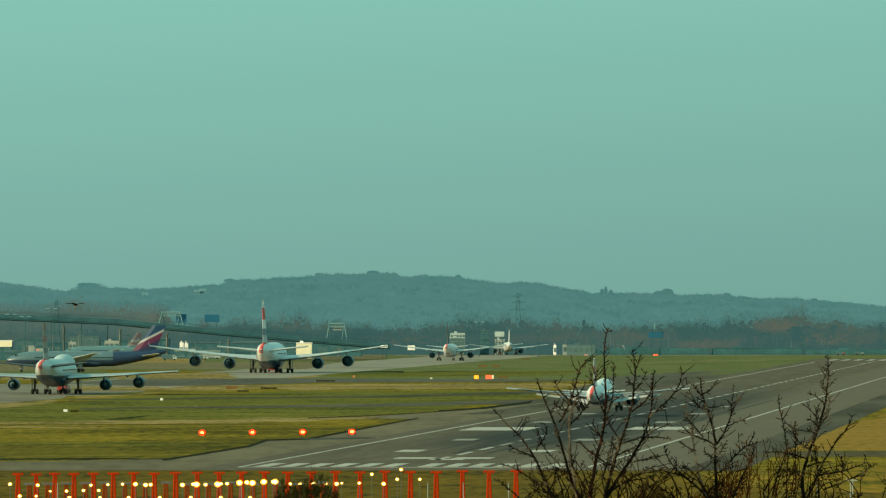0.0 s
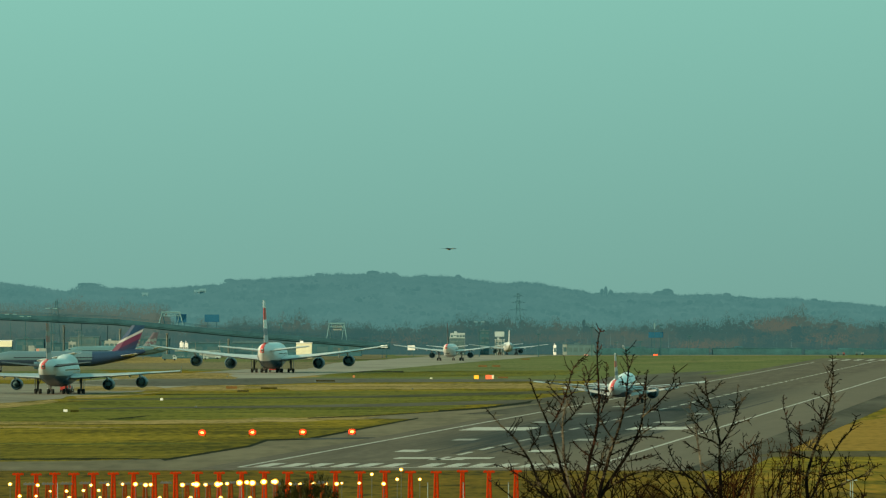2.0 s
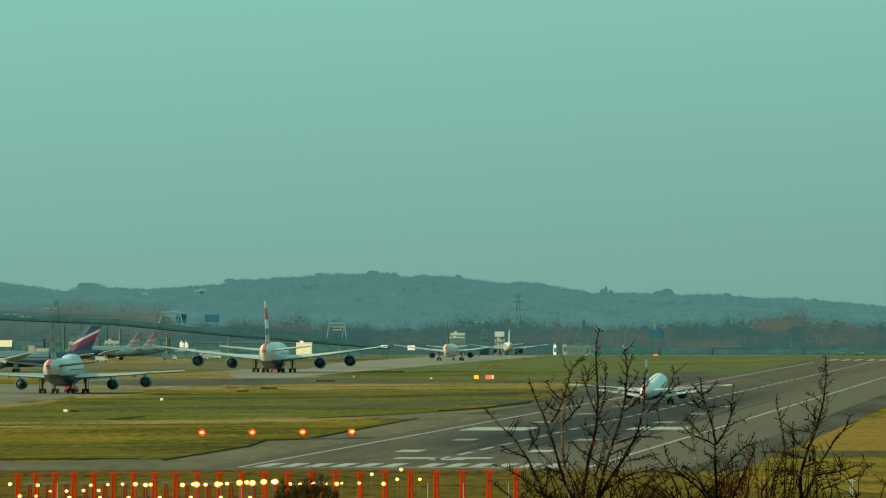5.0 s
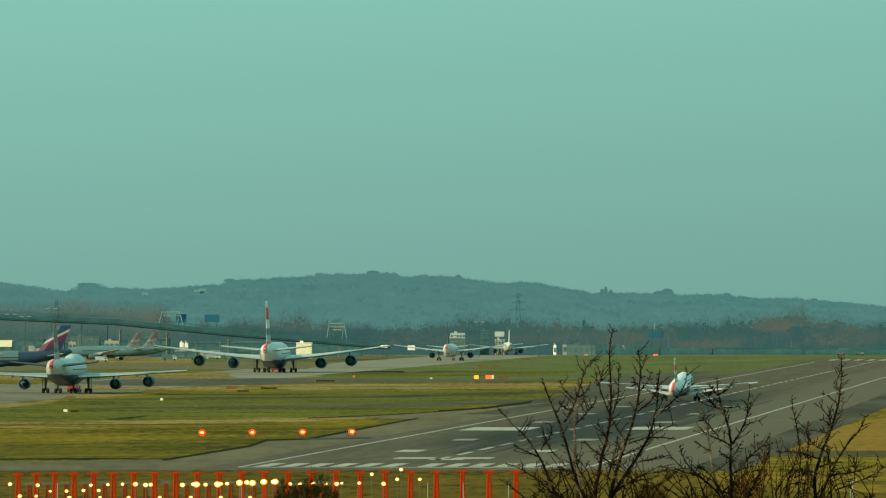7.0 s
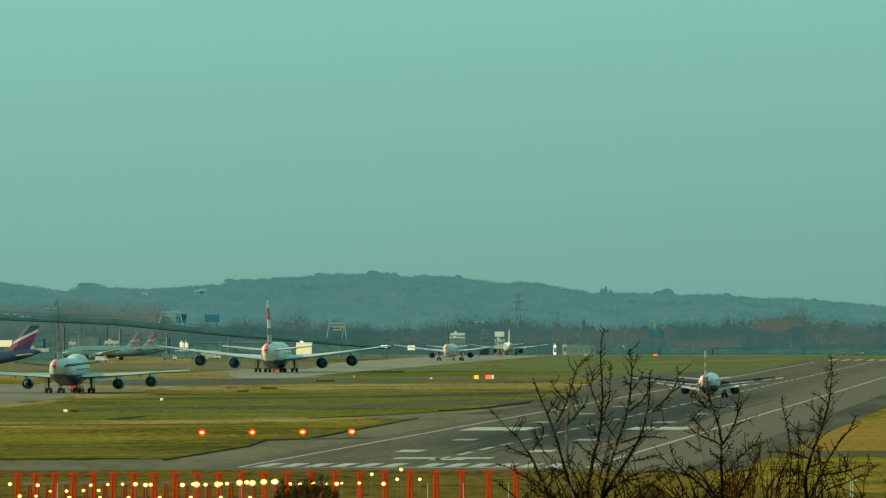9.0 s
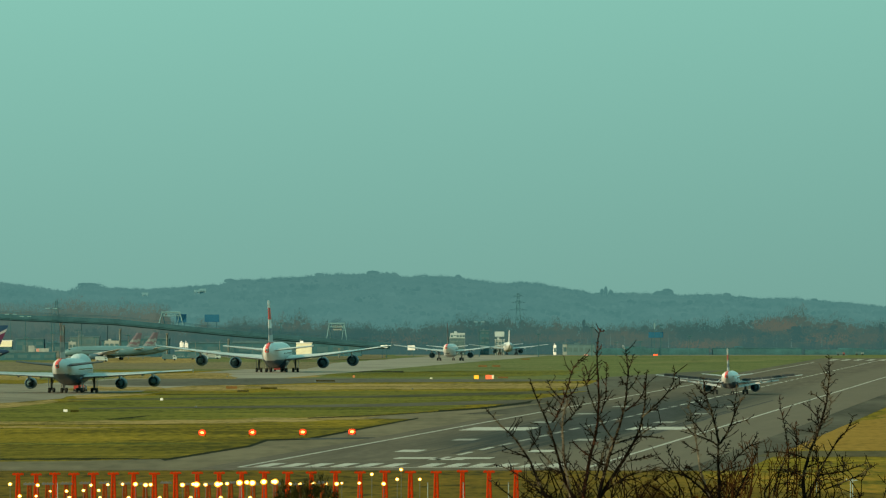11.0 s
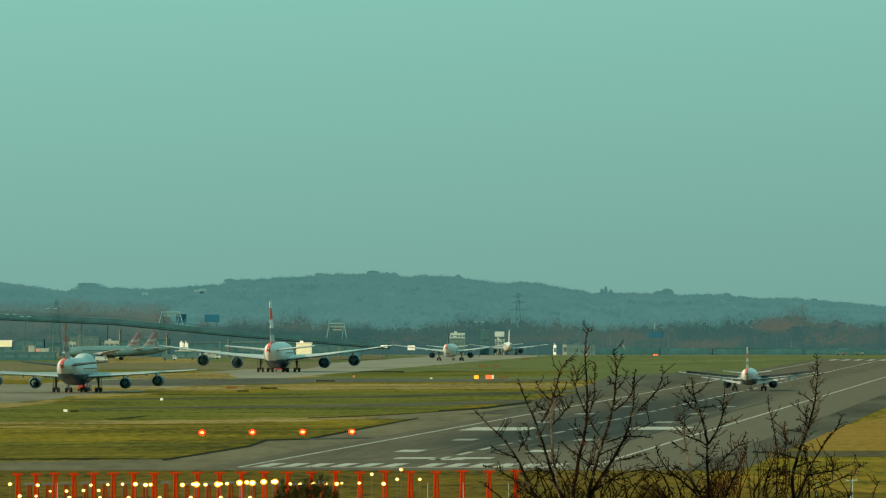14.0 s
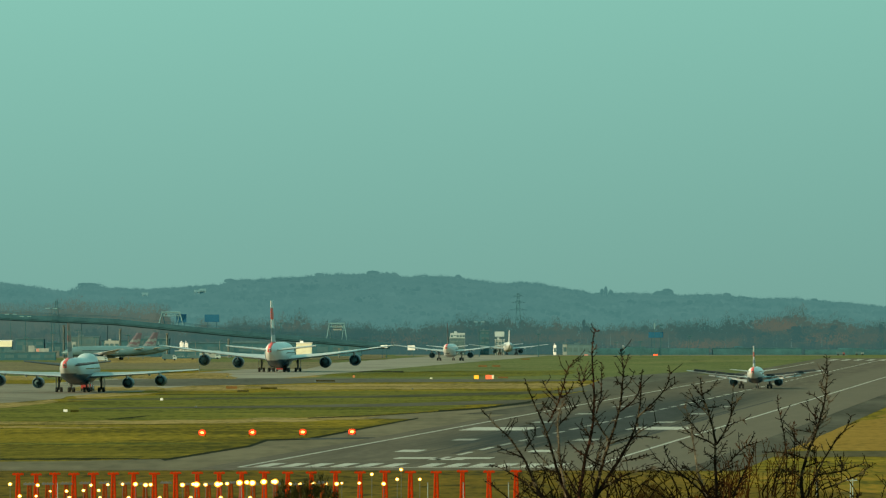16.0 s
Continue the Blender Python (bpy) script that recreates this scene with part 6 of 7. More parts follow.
def build_near():
    for i in range(25):
        px = 32 + 31.9 * i + 0.371 * i * i
        if i < 23:
            trestle((px - 784) / 17500 * 1110, 1110, 3.45 - 0.014 * (22 - i) + random.uniform(-0.05, 0.05))
        if i < 15:
            trestle((px + 20 - 784) / 17500 * 1085, 1085, 2.55 + random.uniform(-0.1, 0.1), "rusty", "strut")
    for x in (18, 67, 161, 191, 217, 240, 258, 267, 323, 342, 348, 364, 385, 391, 402, 424, 437, 447, 467, 483, 487):
        approach_light((x - 784) / 17500 * 1060, 1060, 2.83 + 0.3 * (x > 340) * (x - 340) / 150 + random.uniform(-0.06, 0.06), random.choice((0.17, 0.21, 0.27)) if x > 320 else random.choice((0.14, 0.17, 0.2)))
    for x in (89, 118, 148, 175, 514, 531, 555, 577, 596, 605, 636, 679):
        approach_light((x - 784) / 17500 * 1072, 1072, (1.95 if x < 200 else 2.75) + random.uniform(-0.05, 0.05), random.choice((0.12, 0.15, 0.19)))
    for x, z in ((658, 3.75), (703, 3.2), (710, 4.25), (743, 3.2)):
        approach_light((x - 784) / 17500 * 1072, 1072, z, 0.15)
    for x in (35, 64, 123, 177, 228, 283, 338, 391, 443):
        approach_light((x - 784) / 17500 * 1040, 1040, 2.0 if x < 100 else 1.82, random.choice((0.13, 0.16)))
    for x, d in ((-40.604, 1668), (-32.198, 1672), (-23.751, 1676), (-15.456, 1680)):
        glidepath_light(x, d)
    field_sign(10.081, 2990, 1.4, 1.1, "sign_yellow", "lit yellow taxiway sign in the grass")
    field_sign(13.839, 2990, 1.9, 1.2, "sign_red", "lit red runway holding sign in the grass")
    field_sign(15.045, 2992, 0.7, 1.2, "cream", "pale end board of the holding sign")
    field_sign(95.611, 4450, 1.9, 0.7, "sign_red", "lit red sign at the far field edge")
    field_sign(64.334, 4450, 2.0, 0.6, "sign_pale", "faint red sign before the shed")
    field_sign(-78.716, 2062.162, 0.85, 0.5, "white", "small white marker board in the grass", 0.12)
    field_sign(-65.796, 2312.121, 0.7, 0.55, "white", "small white marker board in the grass", 0.12)
    for x, d in ((-53.823, 2155.367), (-37.324, 2890.152), (-67.704, 3101.626), (-8.119, 2631.034)):
        field_sign(x, d, 0.4, 0.35, "pier", "small grey marker box in the grass", 0.1)
    field_sign(-27.777, 3076.613, 0.6, 0.7, "marker_orange", "small orange and white marker in the grass", 0.1)
    field_sign(-3.619, 3015.81, 0.8, 0.4, "cream", "small cream marker in the grass", 0.1)
    field_sign(-56.619, 2649.306, 3.0, 0.7, "board_brown", "low brown board in the dry grass", 0.1)
    field_sign(18.413, 3039.841, 3.2, 0.5, "board_brown", "low brown board behind the signs", 0.1)
    for x, d, w, h, mat, lab in ((-34.6, 2912, 5.6, 0.4, "shrub", "low dark drain cover in the dry grass"), (-51.8, 2560, 3.0, 0.35, "shrub", "low dark drain cover in the dry grass"),
                                 (-46.6, 2649, 4.4, 0.4, "shrub", "low dark drain cover in the dry grass"), (14.6, 3633, 3.2, 0.6, "board_brown", "low brown board in the far field"),
                                 (19.6, 3640, 2.8, 0.6, "board_brown", "low brown board in the far field"), (34.6, 4147, 3.6, 0.4, "board_brown", "low brown board at the field edge"),
                                 (-76.9, 2064, 1.7, 0.35, "shrub", "low dark board beside a marker")):
        field_sign(x, d, w, h, mat, lab, 0.08)
    shrub(-12.914, 1000, 5.4, 5.8, "dark leafless shrub among the trestles", n=760, thick=1.1)
    shrub(-15.943, 1003, 3.0, 5.0, "dark leafless shrub among the trestles", n=340, thick=1.1)
    shrub(20.6, 980, 4.6, 5.4, "rust-brown scrub below the trees", "shrub_rust", n=600)
    shrub(13.635, 970, 5.0, 4.6, "dark brown scrub below the trees", n=620)
    shrub(25.563, 960, 5.0, 4.6, "rust-brown scrub below the trees", "shrub_rust", n=560)
    shrub(31.0, 965, 4.0, 3.9, "dark brown scrub below the trees", n=260)
    shrub(37.0, 960, 4.5, 4.6, "dark brown scrub below the trees", n=320)
    shrub(11.371, 990, 3.5, 3.8, "dark brown scrub below the trees", n=360)
    w = thing("windsock", "pale windsock hanging from a thin pole", "windsock", at=(80.6, 4450, 0))
    part("pole", tube(bmesh.new(), (0, 0, 0), (0, 0, 5.0), 0.09, 0.06, 8), "far_steel", w)
    bm = bmesh.new()
    loft(bm, [[(0.1 + d + r * 0.5 * math.cos(a), r * math.sin(a), 4.7 - d * 1.1 + r * math.cos(a)) for a in [k * math.pi / 5 for k in range(10)]]
              for d, r in ((0.0, 0.5), (0.4, 0.55), (0.8, 0.45), (1.2, 0.32))], cap=False)
    part("sock", bm, "sock_cloth", w, "faded pink and white cloth")
    q = thing("mast_light", "thin mast with a white obstruction light box", "mast", at=(97.8, 4572, 0))
    part("pole", tube(bmesh.new(), (0, 0, 0), (0, 0, 12.0), 0.12, 0.08, 8), "far_steel", q)
    part("lamp_box", boxed(-0.3, 0.3, -0.3, 0.3, 12.0, 14.6), "gantry_white", q)
    # white post with a cross head
    p = thing("white_post", "white double post with a cross head in the grass", "post", at=(44.619, 1080, 0))
    for s in (-0.12, 0.12):
        part("post", tube(bmesh.new(), (s, 0, 0), (s, 0, 2.915), 0.04), "far_white", p)
    part("cross_head", boxed(-0.6, 0.6, -0.08, 0.08, 2.915, 3.0), "far_white", p)
    for s in (-0.55, 0.1, 0.5):
        part("lamp_stub", tube(bmesh.new(), (s, 0, 3.0), (s, 0, 3.14), 0.07, 0.05, 8), "far_white", p)
    for x in (102, 427, 757, 820, 900, 1445):
        q = thing("thin_pole", "thin white marker pole among the trestles", "pole", "thin marker poles", ((x - 784) / 17500 * 1065, 1065, 0))
        part("pole", tube(bmesh.new(), (0, 0, 0), (0, 0, 2.9), 0.05, 0.045), "pale_concrete", q)
        part("cap", tube(bmesh.new(), (0, 0, 2.9), (0, 0, 3.02), 0.08, 0.05), "strut", q)


build_near()


# ---- bare trees before the camera ----
def stem_tube(heap, pts, r0, r1, n=5, power=1.0):
    """A tapering bent stem through the points."""
    pts = [np.array(p, float) for p in pts]
    rows = []
    for i, p in enumerate(pts):
        a, b = pts[max(0, i - 1)], pts[min(len(pts) - 1, i + 1)]
        d = (b - a) / (np.linalg.norm(b - a) + 1e-9)
        s = np.cross(d, (0.1, 1, 0.05))
        s /= np.linalg.norm(s) + 1e-9
        t = np.cross(d, s)
        r = r1 + (r0 - r1) * (1 - i / (len(pts) - 1)) ** power
        rows.append([p + (s * math.cos(2 * math.pi * k / n) + t * math.sin(2 * math.pi * k / n)) * r for k in range(n)])
    base = heap.n
    heap.v.append(np.array(rows).reshape(-1, 3))
    f = []
    for i in range(len(pts) - 1):
        for k in range(n):
            a, b = base + i * n + k, base + i * n + (k + 1) % n
            f += [(a, b, b + n), (a, b + n, a + n)]
    heap.f.append(np.array(f))
    heap.n += len(pts) * n


def bend(pts, n, wob):
    """Smooth points along a polyline, with a little crookedness."""
    pts = np.array(pts, float)
    far = np.concatenate([[0], np.cumsum(np.linalg.norm(np.diff(pts, axis=0), axis=1))])
    out = np.stack([np.interp(np.linspace(0, far[-1], n), far, pts[:, k]) for k in range(3)], 1)
    for _ in range(2):
        out[1:-1] = (out[:-2] + 2 * out[1:-1] + out[2:]) / 4
    out[1:-1] += np.random.normal(0, wob, (n - 2, 3))
    return out


def sprout(heap, a, way, length, r, depth):
    """A twig with spurs and side twigs; it curves upward."""
    n = max(3, int(length / 0.07))
    p, d = np.array(a, float), np.array(way, float)
    pts = [p.copy()]
    for k in range(n):
        d = d + np.random.normal(0, 0.075, 3) + np.array([0, 0, 0.05])
        d /= np.linalg.norm(d)
        p = p + d * length / n
        pts.append(p.copy())
        if random.random() < 0.6:                 # short knobbly spurs
            side = np.random.normal(0, 1, 3)
            side = side - d * side.dot(d)
            side = side / np.linalg.norm(side) + d * 0.5
            tip = p + side * random.uniform(0.015, 0.045)
            stem_tube(heap, [p, tip], r * 0.5 + 0.003, 0.005, 3)
            heap.clump(tip, random.uniform(0.004, 0.008))
    stem_tube(heap, pts, r, max(0.0045, r * 0.5), 4)
    if depth:
        for k in range(random.choice((1, 1, 2))):
            i = random.randrange(n // 3, n)
            side = np.random.normal(0, 1, 3) * np.array([1, 0.6, 0.5])
            w = (pts[i + 1] - pts[i])
            w = w / np.linalg.norm(w) * 0.8 + side / np.linalg.norm(side) * 0.75 + np.array([0, 0, 0.1])
            sprout(heap, pts[i], w / np.linalg.norm(w), length * random.uniform(0.3, 0.6), r * 0.7, depth - 1)


def bare_tree_kit(label, base, fork, seed):
    """A bare tree before the camera. Returns its thing and a grower of branches."""
    random.seed(seed), np.random.seed(seed)
    bx, by = base
    t = thing("bare_tree", label, "tree", "bare trees before the camera", (bx, by, 0))
    trunk = Heap()
    stem_tube(trunk, bend([(0, 0, -0.2), (0.15, 0, fork * 0.4), (-0.1, 0, fork * 0.8), (0, 0, fork)], 14, 0.03), 0.22, 0.1, 10)
    for k in range(5):                            # root flare
        a = k * 1.26
        stem_tube(trunk, [(0.45 * math.cos(a), 0.45 * math.sin(a), -0.1), (0.2 * math.cos(a), 0.2 * math.sin(a), 0.25), (0.05, 0, 0.8)], 0.1, 0.12, 6)

    def hang(name, heap, mat):
        ob = heap.mesh(name, mat)
        ob.parent = t
        for poly in ob.data.polygons:
            poly.use_smooth = True
    hang("trunk", trunk, "bark")

    def grow(skin, x, z, r0, r1, length, *turns):
        """One branch from (x, z): its lean from upright, in degrees, is a polynomial of the way along it."""
        heap, n = Heap(), max(8, int(length / 0.045))
        dy = random.uniform(-0.12, 0.12)
        p, path = np.array((x - bx, 0.0, z)), []
        low = z < 18.7
        if low:                                   # the part that joins the trunk
            stem_tube(heap, bend([(0, 0, fork - random.uniform(0.1, 1.2)), (p[0] * 0.55, 0, fork + (z - fork) * 0.45), p], 8, 0.01), r0 * 1.7, r0, 7)
        for k in range(n + 1):
            path.append(p.copy())
            u = k / n
            lean = radians(sum(c * u ** i for i, c in enumerate(turns))) + random.gauss(0, 0.07)
            p = p + np.array((math.sin(lean), dy, math.cos(lean))) * length / n
        stem_tube(heap, path, r0 * 0.86, r1 * 0.75, 6, 1.0)
        for k in range(1, n):
            d = (path[k + 1] - path[k]) / np.linalg.norm(path[k + 1] - path[k])
            u = k / n
            for q in range(random.choice((1, 1, 2, 3)) if u > 0.06 else 0):   # buds and short knobbly spurs
                side = np.random.normal(0, 1, 3) * np.array((1, 0.5, 0.7))
                side = side - d * side.dot(d)
                side = side / np.linalg.norm(side) + d * random.uniform(0.2, 0.8)
                reach = random.uniform(0.014, 0.036) if random.random() < 0.75 else random.uniform(0.036, 0.1)
                a = path[k] + (path[k + 1] - path[k]) * random.random()
                stem_tube(heap, [a, a + side * reach * 0.6 + np.random.normal(0, 0.004, 3), a + side * reach + np.array((0, 0, reach * 0.2))], 0.0075, 0.0045, 4)
                heap.clump(a + side * reach, random.uniform(0.005, 0.01))
            if random.random() < 0.09 + 0.16 * (1 - u) * (r0 > 0.012):          # side twigs
                sg = random.choice((-1, 1))
                w = d * 0.7 + np.array((sg * random.uniform(0.45, 1.0), random.uniform(-0.3, 0.3), random.uniform(-0.1, 0.3)))
                sprout(heap, path[k], w / np.linalg.norm(w), random.uniform(0.12, 0.34), 0.0075, random.choice((0, 0, 1)))
        hang("branch", heap, {"bark": "bark", "russet": "bark_russet", "pale": "bark_sunlit"}[skin])

    def shoots(skin, x0, x1, top, number, tilt=0.4):
        """Thin upright or crossing shoots low in the crown."""
        heap = Heap()
        for k in range(number):
            x = random.uniform(x0, x1) - bx
            y = random.uniform(-0.5, 0.5)
            a = np.array((x, y, 18.45 + random.random() * 0.35))
            stem_tube(heap, [np.array((x * 0.35, 0, fork)), a * np.array((0.8, 0.8, 1)) - np.array((0, 0, 0.5)), a], 0.016, 0.009, 4)
            w = np.array((random.uniform(-1, 1) * tilt, 0, 1.0))
            sprout(heap, a, w / np.linalg.norm(w), random.uniform(0.35, 1.0) * (top - 18.5), 0.008, 2)
        hang("shoot", heap, skin)

    def tangle(x0, x1, z0, z1, number):
        """Crossing twigs of the dense lower crown."""
        heap = Heap()
        for k in range(number):
            a = np.array((random.uniform(x0, x1) - bx, random.uniform(-0.4, 0.4), random.uniform(z0, z1)))
            w = np.array((random.choice((-1, 1)) * random.uniform(0.4, 1.0), 0, random.uniform(0.0, 0.7)))
            root = a + np.array((-w[0] * 0.25, 0, -0.3))
            stem_tube(heap, [np.array((a[0] * 0.5, 0, fork + 0.6)), root, a], 0.012, 0.008, 4)
            sprout(heap, a, w / np.linalg.norm(w), random.uniform(0.2, 0.5), 0.007, 2)
        hang("twig_tangle", heap, "twig")
    return t, grow, shoots, tangle


def tall_tree():
    t, grow, shoots, tangle = bare_tree_kit("tall bare tree with many knobbly upright branches", (2.3, 160), 16.5, 11)
    grow('bark', 1.52, 18.65, 0.027, 0.0091, 1.84, -37, 125, -347, 220)
    grow('bark', 1.17, 19.36, 0.014, 0.0073, 0.47, -69, 6)
    grow('bark', 1.19, 19.47, 0.012, 0.0069, 0.61, 19, 146, -304)
    grow('bark', 1.58, 19.23, 0.012, 0.0069, 0.61, -47, 17)
    grow('bark', 1.97, 18.65, 0.032, 0.0091, 2.15, -42, 150, -178, -155, 214)
    grow('russet', 1.55, 19.94, 0.018, 0.0082, 1.19, 34, -42, -70, 145)
    grow('russet', 1.75, 20.33, 0.014, 0.0073, 0.36, 59, -44)
    grow('bark', 1.72, 20.29, 0.015, 0.0082, 0.43, -52, 22, 23)
    grow('bark', 1.64, 20.13, 0.011, 0.0064, 0.25, -73, 63)
    grow('pale', 1.87, 18.65, 0.027, 0.0137, 1.73, -12, 17, -51, 81)
    grow('bark', 1.69, 19.86, 0.014, 0.0069, 0.63, 48, -3, -27)
    grow('bark', 2.54, 19.67, 0.016, 0.0078, 1.27, -38, 45, -40, 17)
    grow('russet', 2.09, 20.53, 0.011, 0.0064, 0.28, 21, -22)
    grow('russet', 2.08, 18.65, 0.037, 0.0091, 2.86, -2, 114, -229, -43, 185)
    grow('russet', 2.33, 20.09, 0.012, 0.0064, 0.85, 22, -54, 31)
    grow('bark', 2.29, 18.65, 0.037, 0.0091, 2.56, 9, 45, -37, -74, 43)
    grow('bark', 2.76, 20.77, 0.011, 0.0064, 0.29, 31, -27)
    grow('bark', 2.76, 20.47, 0.012, 0.0064, 0.38, 51, -45)
    grow('bark', 2.75, 20.55, 0.011, 0.0064, 0.17, -57, 40)
    grow('russet', 2.72, 20.13, 0.015, 0.0073, 0.62, 60, -25, -49)
    grow('bark', 2.30, 18.65, 0.037, 0.0091, 2.34, 26, 77, -182, -24, 113)
    grow('bark', 3.01, 20.04, 0.016, 0.0078, 1.03, 44, 17, -43, -42)
    grow('bark', 3.44, 20.47, 0.011, 0.0064, 0.26, 54, 2)
    grow('bark', 2.92, 19.72, 0.015, 0.0069, 0.44, 88, 12)
    grow('bark', 2.76, 19.32, 0.013, 0.0069, 0.42, 78, -6)
    grow('bark', 2.39, 18.81, 0.018, 0.0078, 1.27, 43, 74, -31)
    grow('bark', 2.40, 18.81, 0.016, 0.0073, 0.78, 40, 130, -109)
    grow('bark', 2.43, 19.25, 0.018, 0.0119, 0.43, -70, 27)
    grow('bark', 2.52, 19.60, 0.016, 0.0082, 0.42, 78, -16)
    grow('bark', 2.48, 19.41, 0.014, 0.0069, 0.38, 67, -4)
    grow('bark', 2.27, 19.63, 0.015, 0.0073, 0.36, -24, -16)
    grow('russet', 2.16, 19.41, 0.016, 0.0073, 0.38, -58, 23)
    grow('bark', 1.52, 18.65, 0.016, 0.0073, 1.11, -41, -23, -16)
    grow('bark', 1.00, 18.65, 0.014, 0.0073, 0.54, -54, 5)
    grow('bark', 2.87, 19.61, 0.014, 0.0069, 0.60, 26, 95, -54)
    grow('bark', 1.77, 19.10, 0.014, 0.0069, 0.50, -62, -52)
    grow('bark', 2.25, 19.01, 0.018, 0.0091, 0.75, 21, -16)
    tangle(1.0, 3.4, 18.55, 19.15, 44)
    shoots("twig", 1.2, 3.0, 19.3, 10)
    return t


def forked_tree():
    t, grow, shoots, tangle = bare_tree_kit("slender bare tree with a forked crown", (4.25, 161), 16.5, 5)
    grow('bark', 4.29, 18.60, 0.037, 0.0206, 1.01, 0, -12, 13)
    grow('bark', 4.27, 19.58, 0.025, 0.0091, 1.14, -10, -27, -16, 63)
    grow('bark', 4.27, 19.58, 0.021, 0.0073, 0.87, 38, -69, 65, 11)
    grow('bark', 4.43, 19.86, 0.012, 0.0064, 0.34, 57, 25)
    grow('bark', 4.50, 20.07, 0.012, 0.0064, 0.28, 19, -85)
    grow('bark', 4.51, 20.18, 0.010, 0.0059, 0.39, 8, -9)
    grow('bark', 4.10, 20.14, 0.014, 0.0069, 0.46, -85, 175, -125)
    grow('bark', 4.03, 20.36, 0.013, 0.0064, 0.27, -37, -9)
    grow('bark', 4.03, 20.40, 0.012, 0.0064, 0.30, 76, -63)
    grow('bark', 4.09, 20.19, 0.011, 0.0064, 0.30, 98, -24)
    grow('bark', 4.26, 19.54, 0.018, 0.0073, 0.61, -43, -127, 142)
    grow('pale', 4.17, 18.63, 0.025, 0.0082, 1.65, -24, 31, 36, -74)
    grow('bark', 4.06, 19.69, 0.013, 0.0069, 0.45, -35, -14)
    grow('bark', 4.17, 18.65, 0.023, 0.0078, 1.21, -35, -55, 16, 77)
    grow('bark', 3.80, 19.03, 0.013, 0.0069, 0.37, -71, -10)
    grow('bark', 4.53, 18.63, 0.023, 0.0082, 1.07, 16, 40, -43)
    grow('bark', 4.49, 19.29, 0.014, 0.0069, 0.66, 36, 84, -127)
    grow('bark', 3.95, 19.47, 0.012, 0.0064, 0.31, -75, 33)
    grow('bark', 4.28, 19.33, 0.012, 0.0064, 0.26, -59, 3)
    grow('bark', 4.29, 19.10, 0.012, 0.0064, 0.37, 58, 22)
    grow('bark', 4.28, 19.36, 0.011, 0.0064, 0.33, 32, -7)
    tangle(3.3, 4.6, 18.5, 19.2, 40)
    shoots("shoot", 4.3, 4.9, 19.4, 14, 0.25)
    shoots("shoot", 4.28, 4.52, 19.2, 12, 0.15)
    return t


def bushy_tree():
    t, grow, shoots, tangle = bare_tree_kit("bushy bare tree with a thin upright leader", (5.65, 162), 16.3, 8)
    grow('bark', 5.69, 18.60, 0.037, 0.0082, 2.49, -19, 181, -191, -131, 161)
    grow('pale', 5.67, 19.51, 0.018, 0.0073, 1.06, 30, 61, -155, 50)
    grow('bark', 5.99, 20.24, 0.013, 0.0069, 0.31, -48, -20)
    grow('bark', 6.00, 20.46, 0.010, 0.0064, 0.16, -32, 11)
    grow('bark', 5.92, 19.83, 0.013, 0.0069, 0.24, -42, -25)
    grow('bark', 5.89, 19.78, 0.012, 0.0069, 0.21, -113, 79)
    grow('russet', 5.89, 19.91, 0.011, 0.0064, 0.32, -20, 49)
    grow('bark', 5.70, 18.63, 0.023, 0.0082, 1.61, 30, -115, 372, -274)
    grow('bark', 6.18, 19.61, 0.010, 0.0064, 0.18, 28, 27)
    grow('bark', 5.78, 19.50, 0.016, 0.0073, 0.52, -84, 146, -94)
    grow('russet', 5.38, 18.74, 0.013, 0.0069, 1.64, -2, 56, -219, 167)
    grow('bark', 5.85, 19.06, 0.018, 0.0078, 0.87, 80, -3, -16)
    grow('bark', 6.00, 18.83, 0.016, 0.0073, 0.96, 65, 25, -47)
    grow('bark', 6.29, 19.14, 0.011, 0.0064, 0.28, 24, -92)
    grow('bark', 5.67, 19.01, 0.016, 0.0073, 0.43, -51, -44)
    grow('bark', 5.70, 19.33, 0.014, 0.0069, 0.58, -69, -21)
    grow('bark', 5.17, 18.60, 0.021, 0.0091, 0.85, -7, 83, -62)
    grow('bark', 5.72, 19.19, 0.013, 0.0069, 0.42, 60, 38)
    grow('russet', 5.54, 18.83, 0.012, 0.0069, 1.10, -4, 11, -12)
    grow('bark', 5.92, 18.65, 0.018, 0.0082, 0.92, 2, -26, 16)
    grow('bark', 5.63, 18.87, 0.013, 0.0069, 0.43, -60, -59)
    grow('bark', 6.96, 18.60, 0.012, 0.0069, 0.36, 4, 23)
    tangle(5.0, 6.5, 18.5, 19.2, 17)
    shoots("shoot", 4.75, 5.9, 19.5, 22, 0.3)
    shoots("twig", 5.2, 6.6, 19.1, 7)
    return t


tree_a, tree_b, tree_c = tall_tree(), forked_tree(), bushy_tree()
random.seed(3), np.random.seed(3)


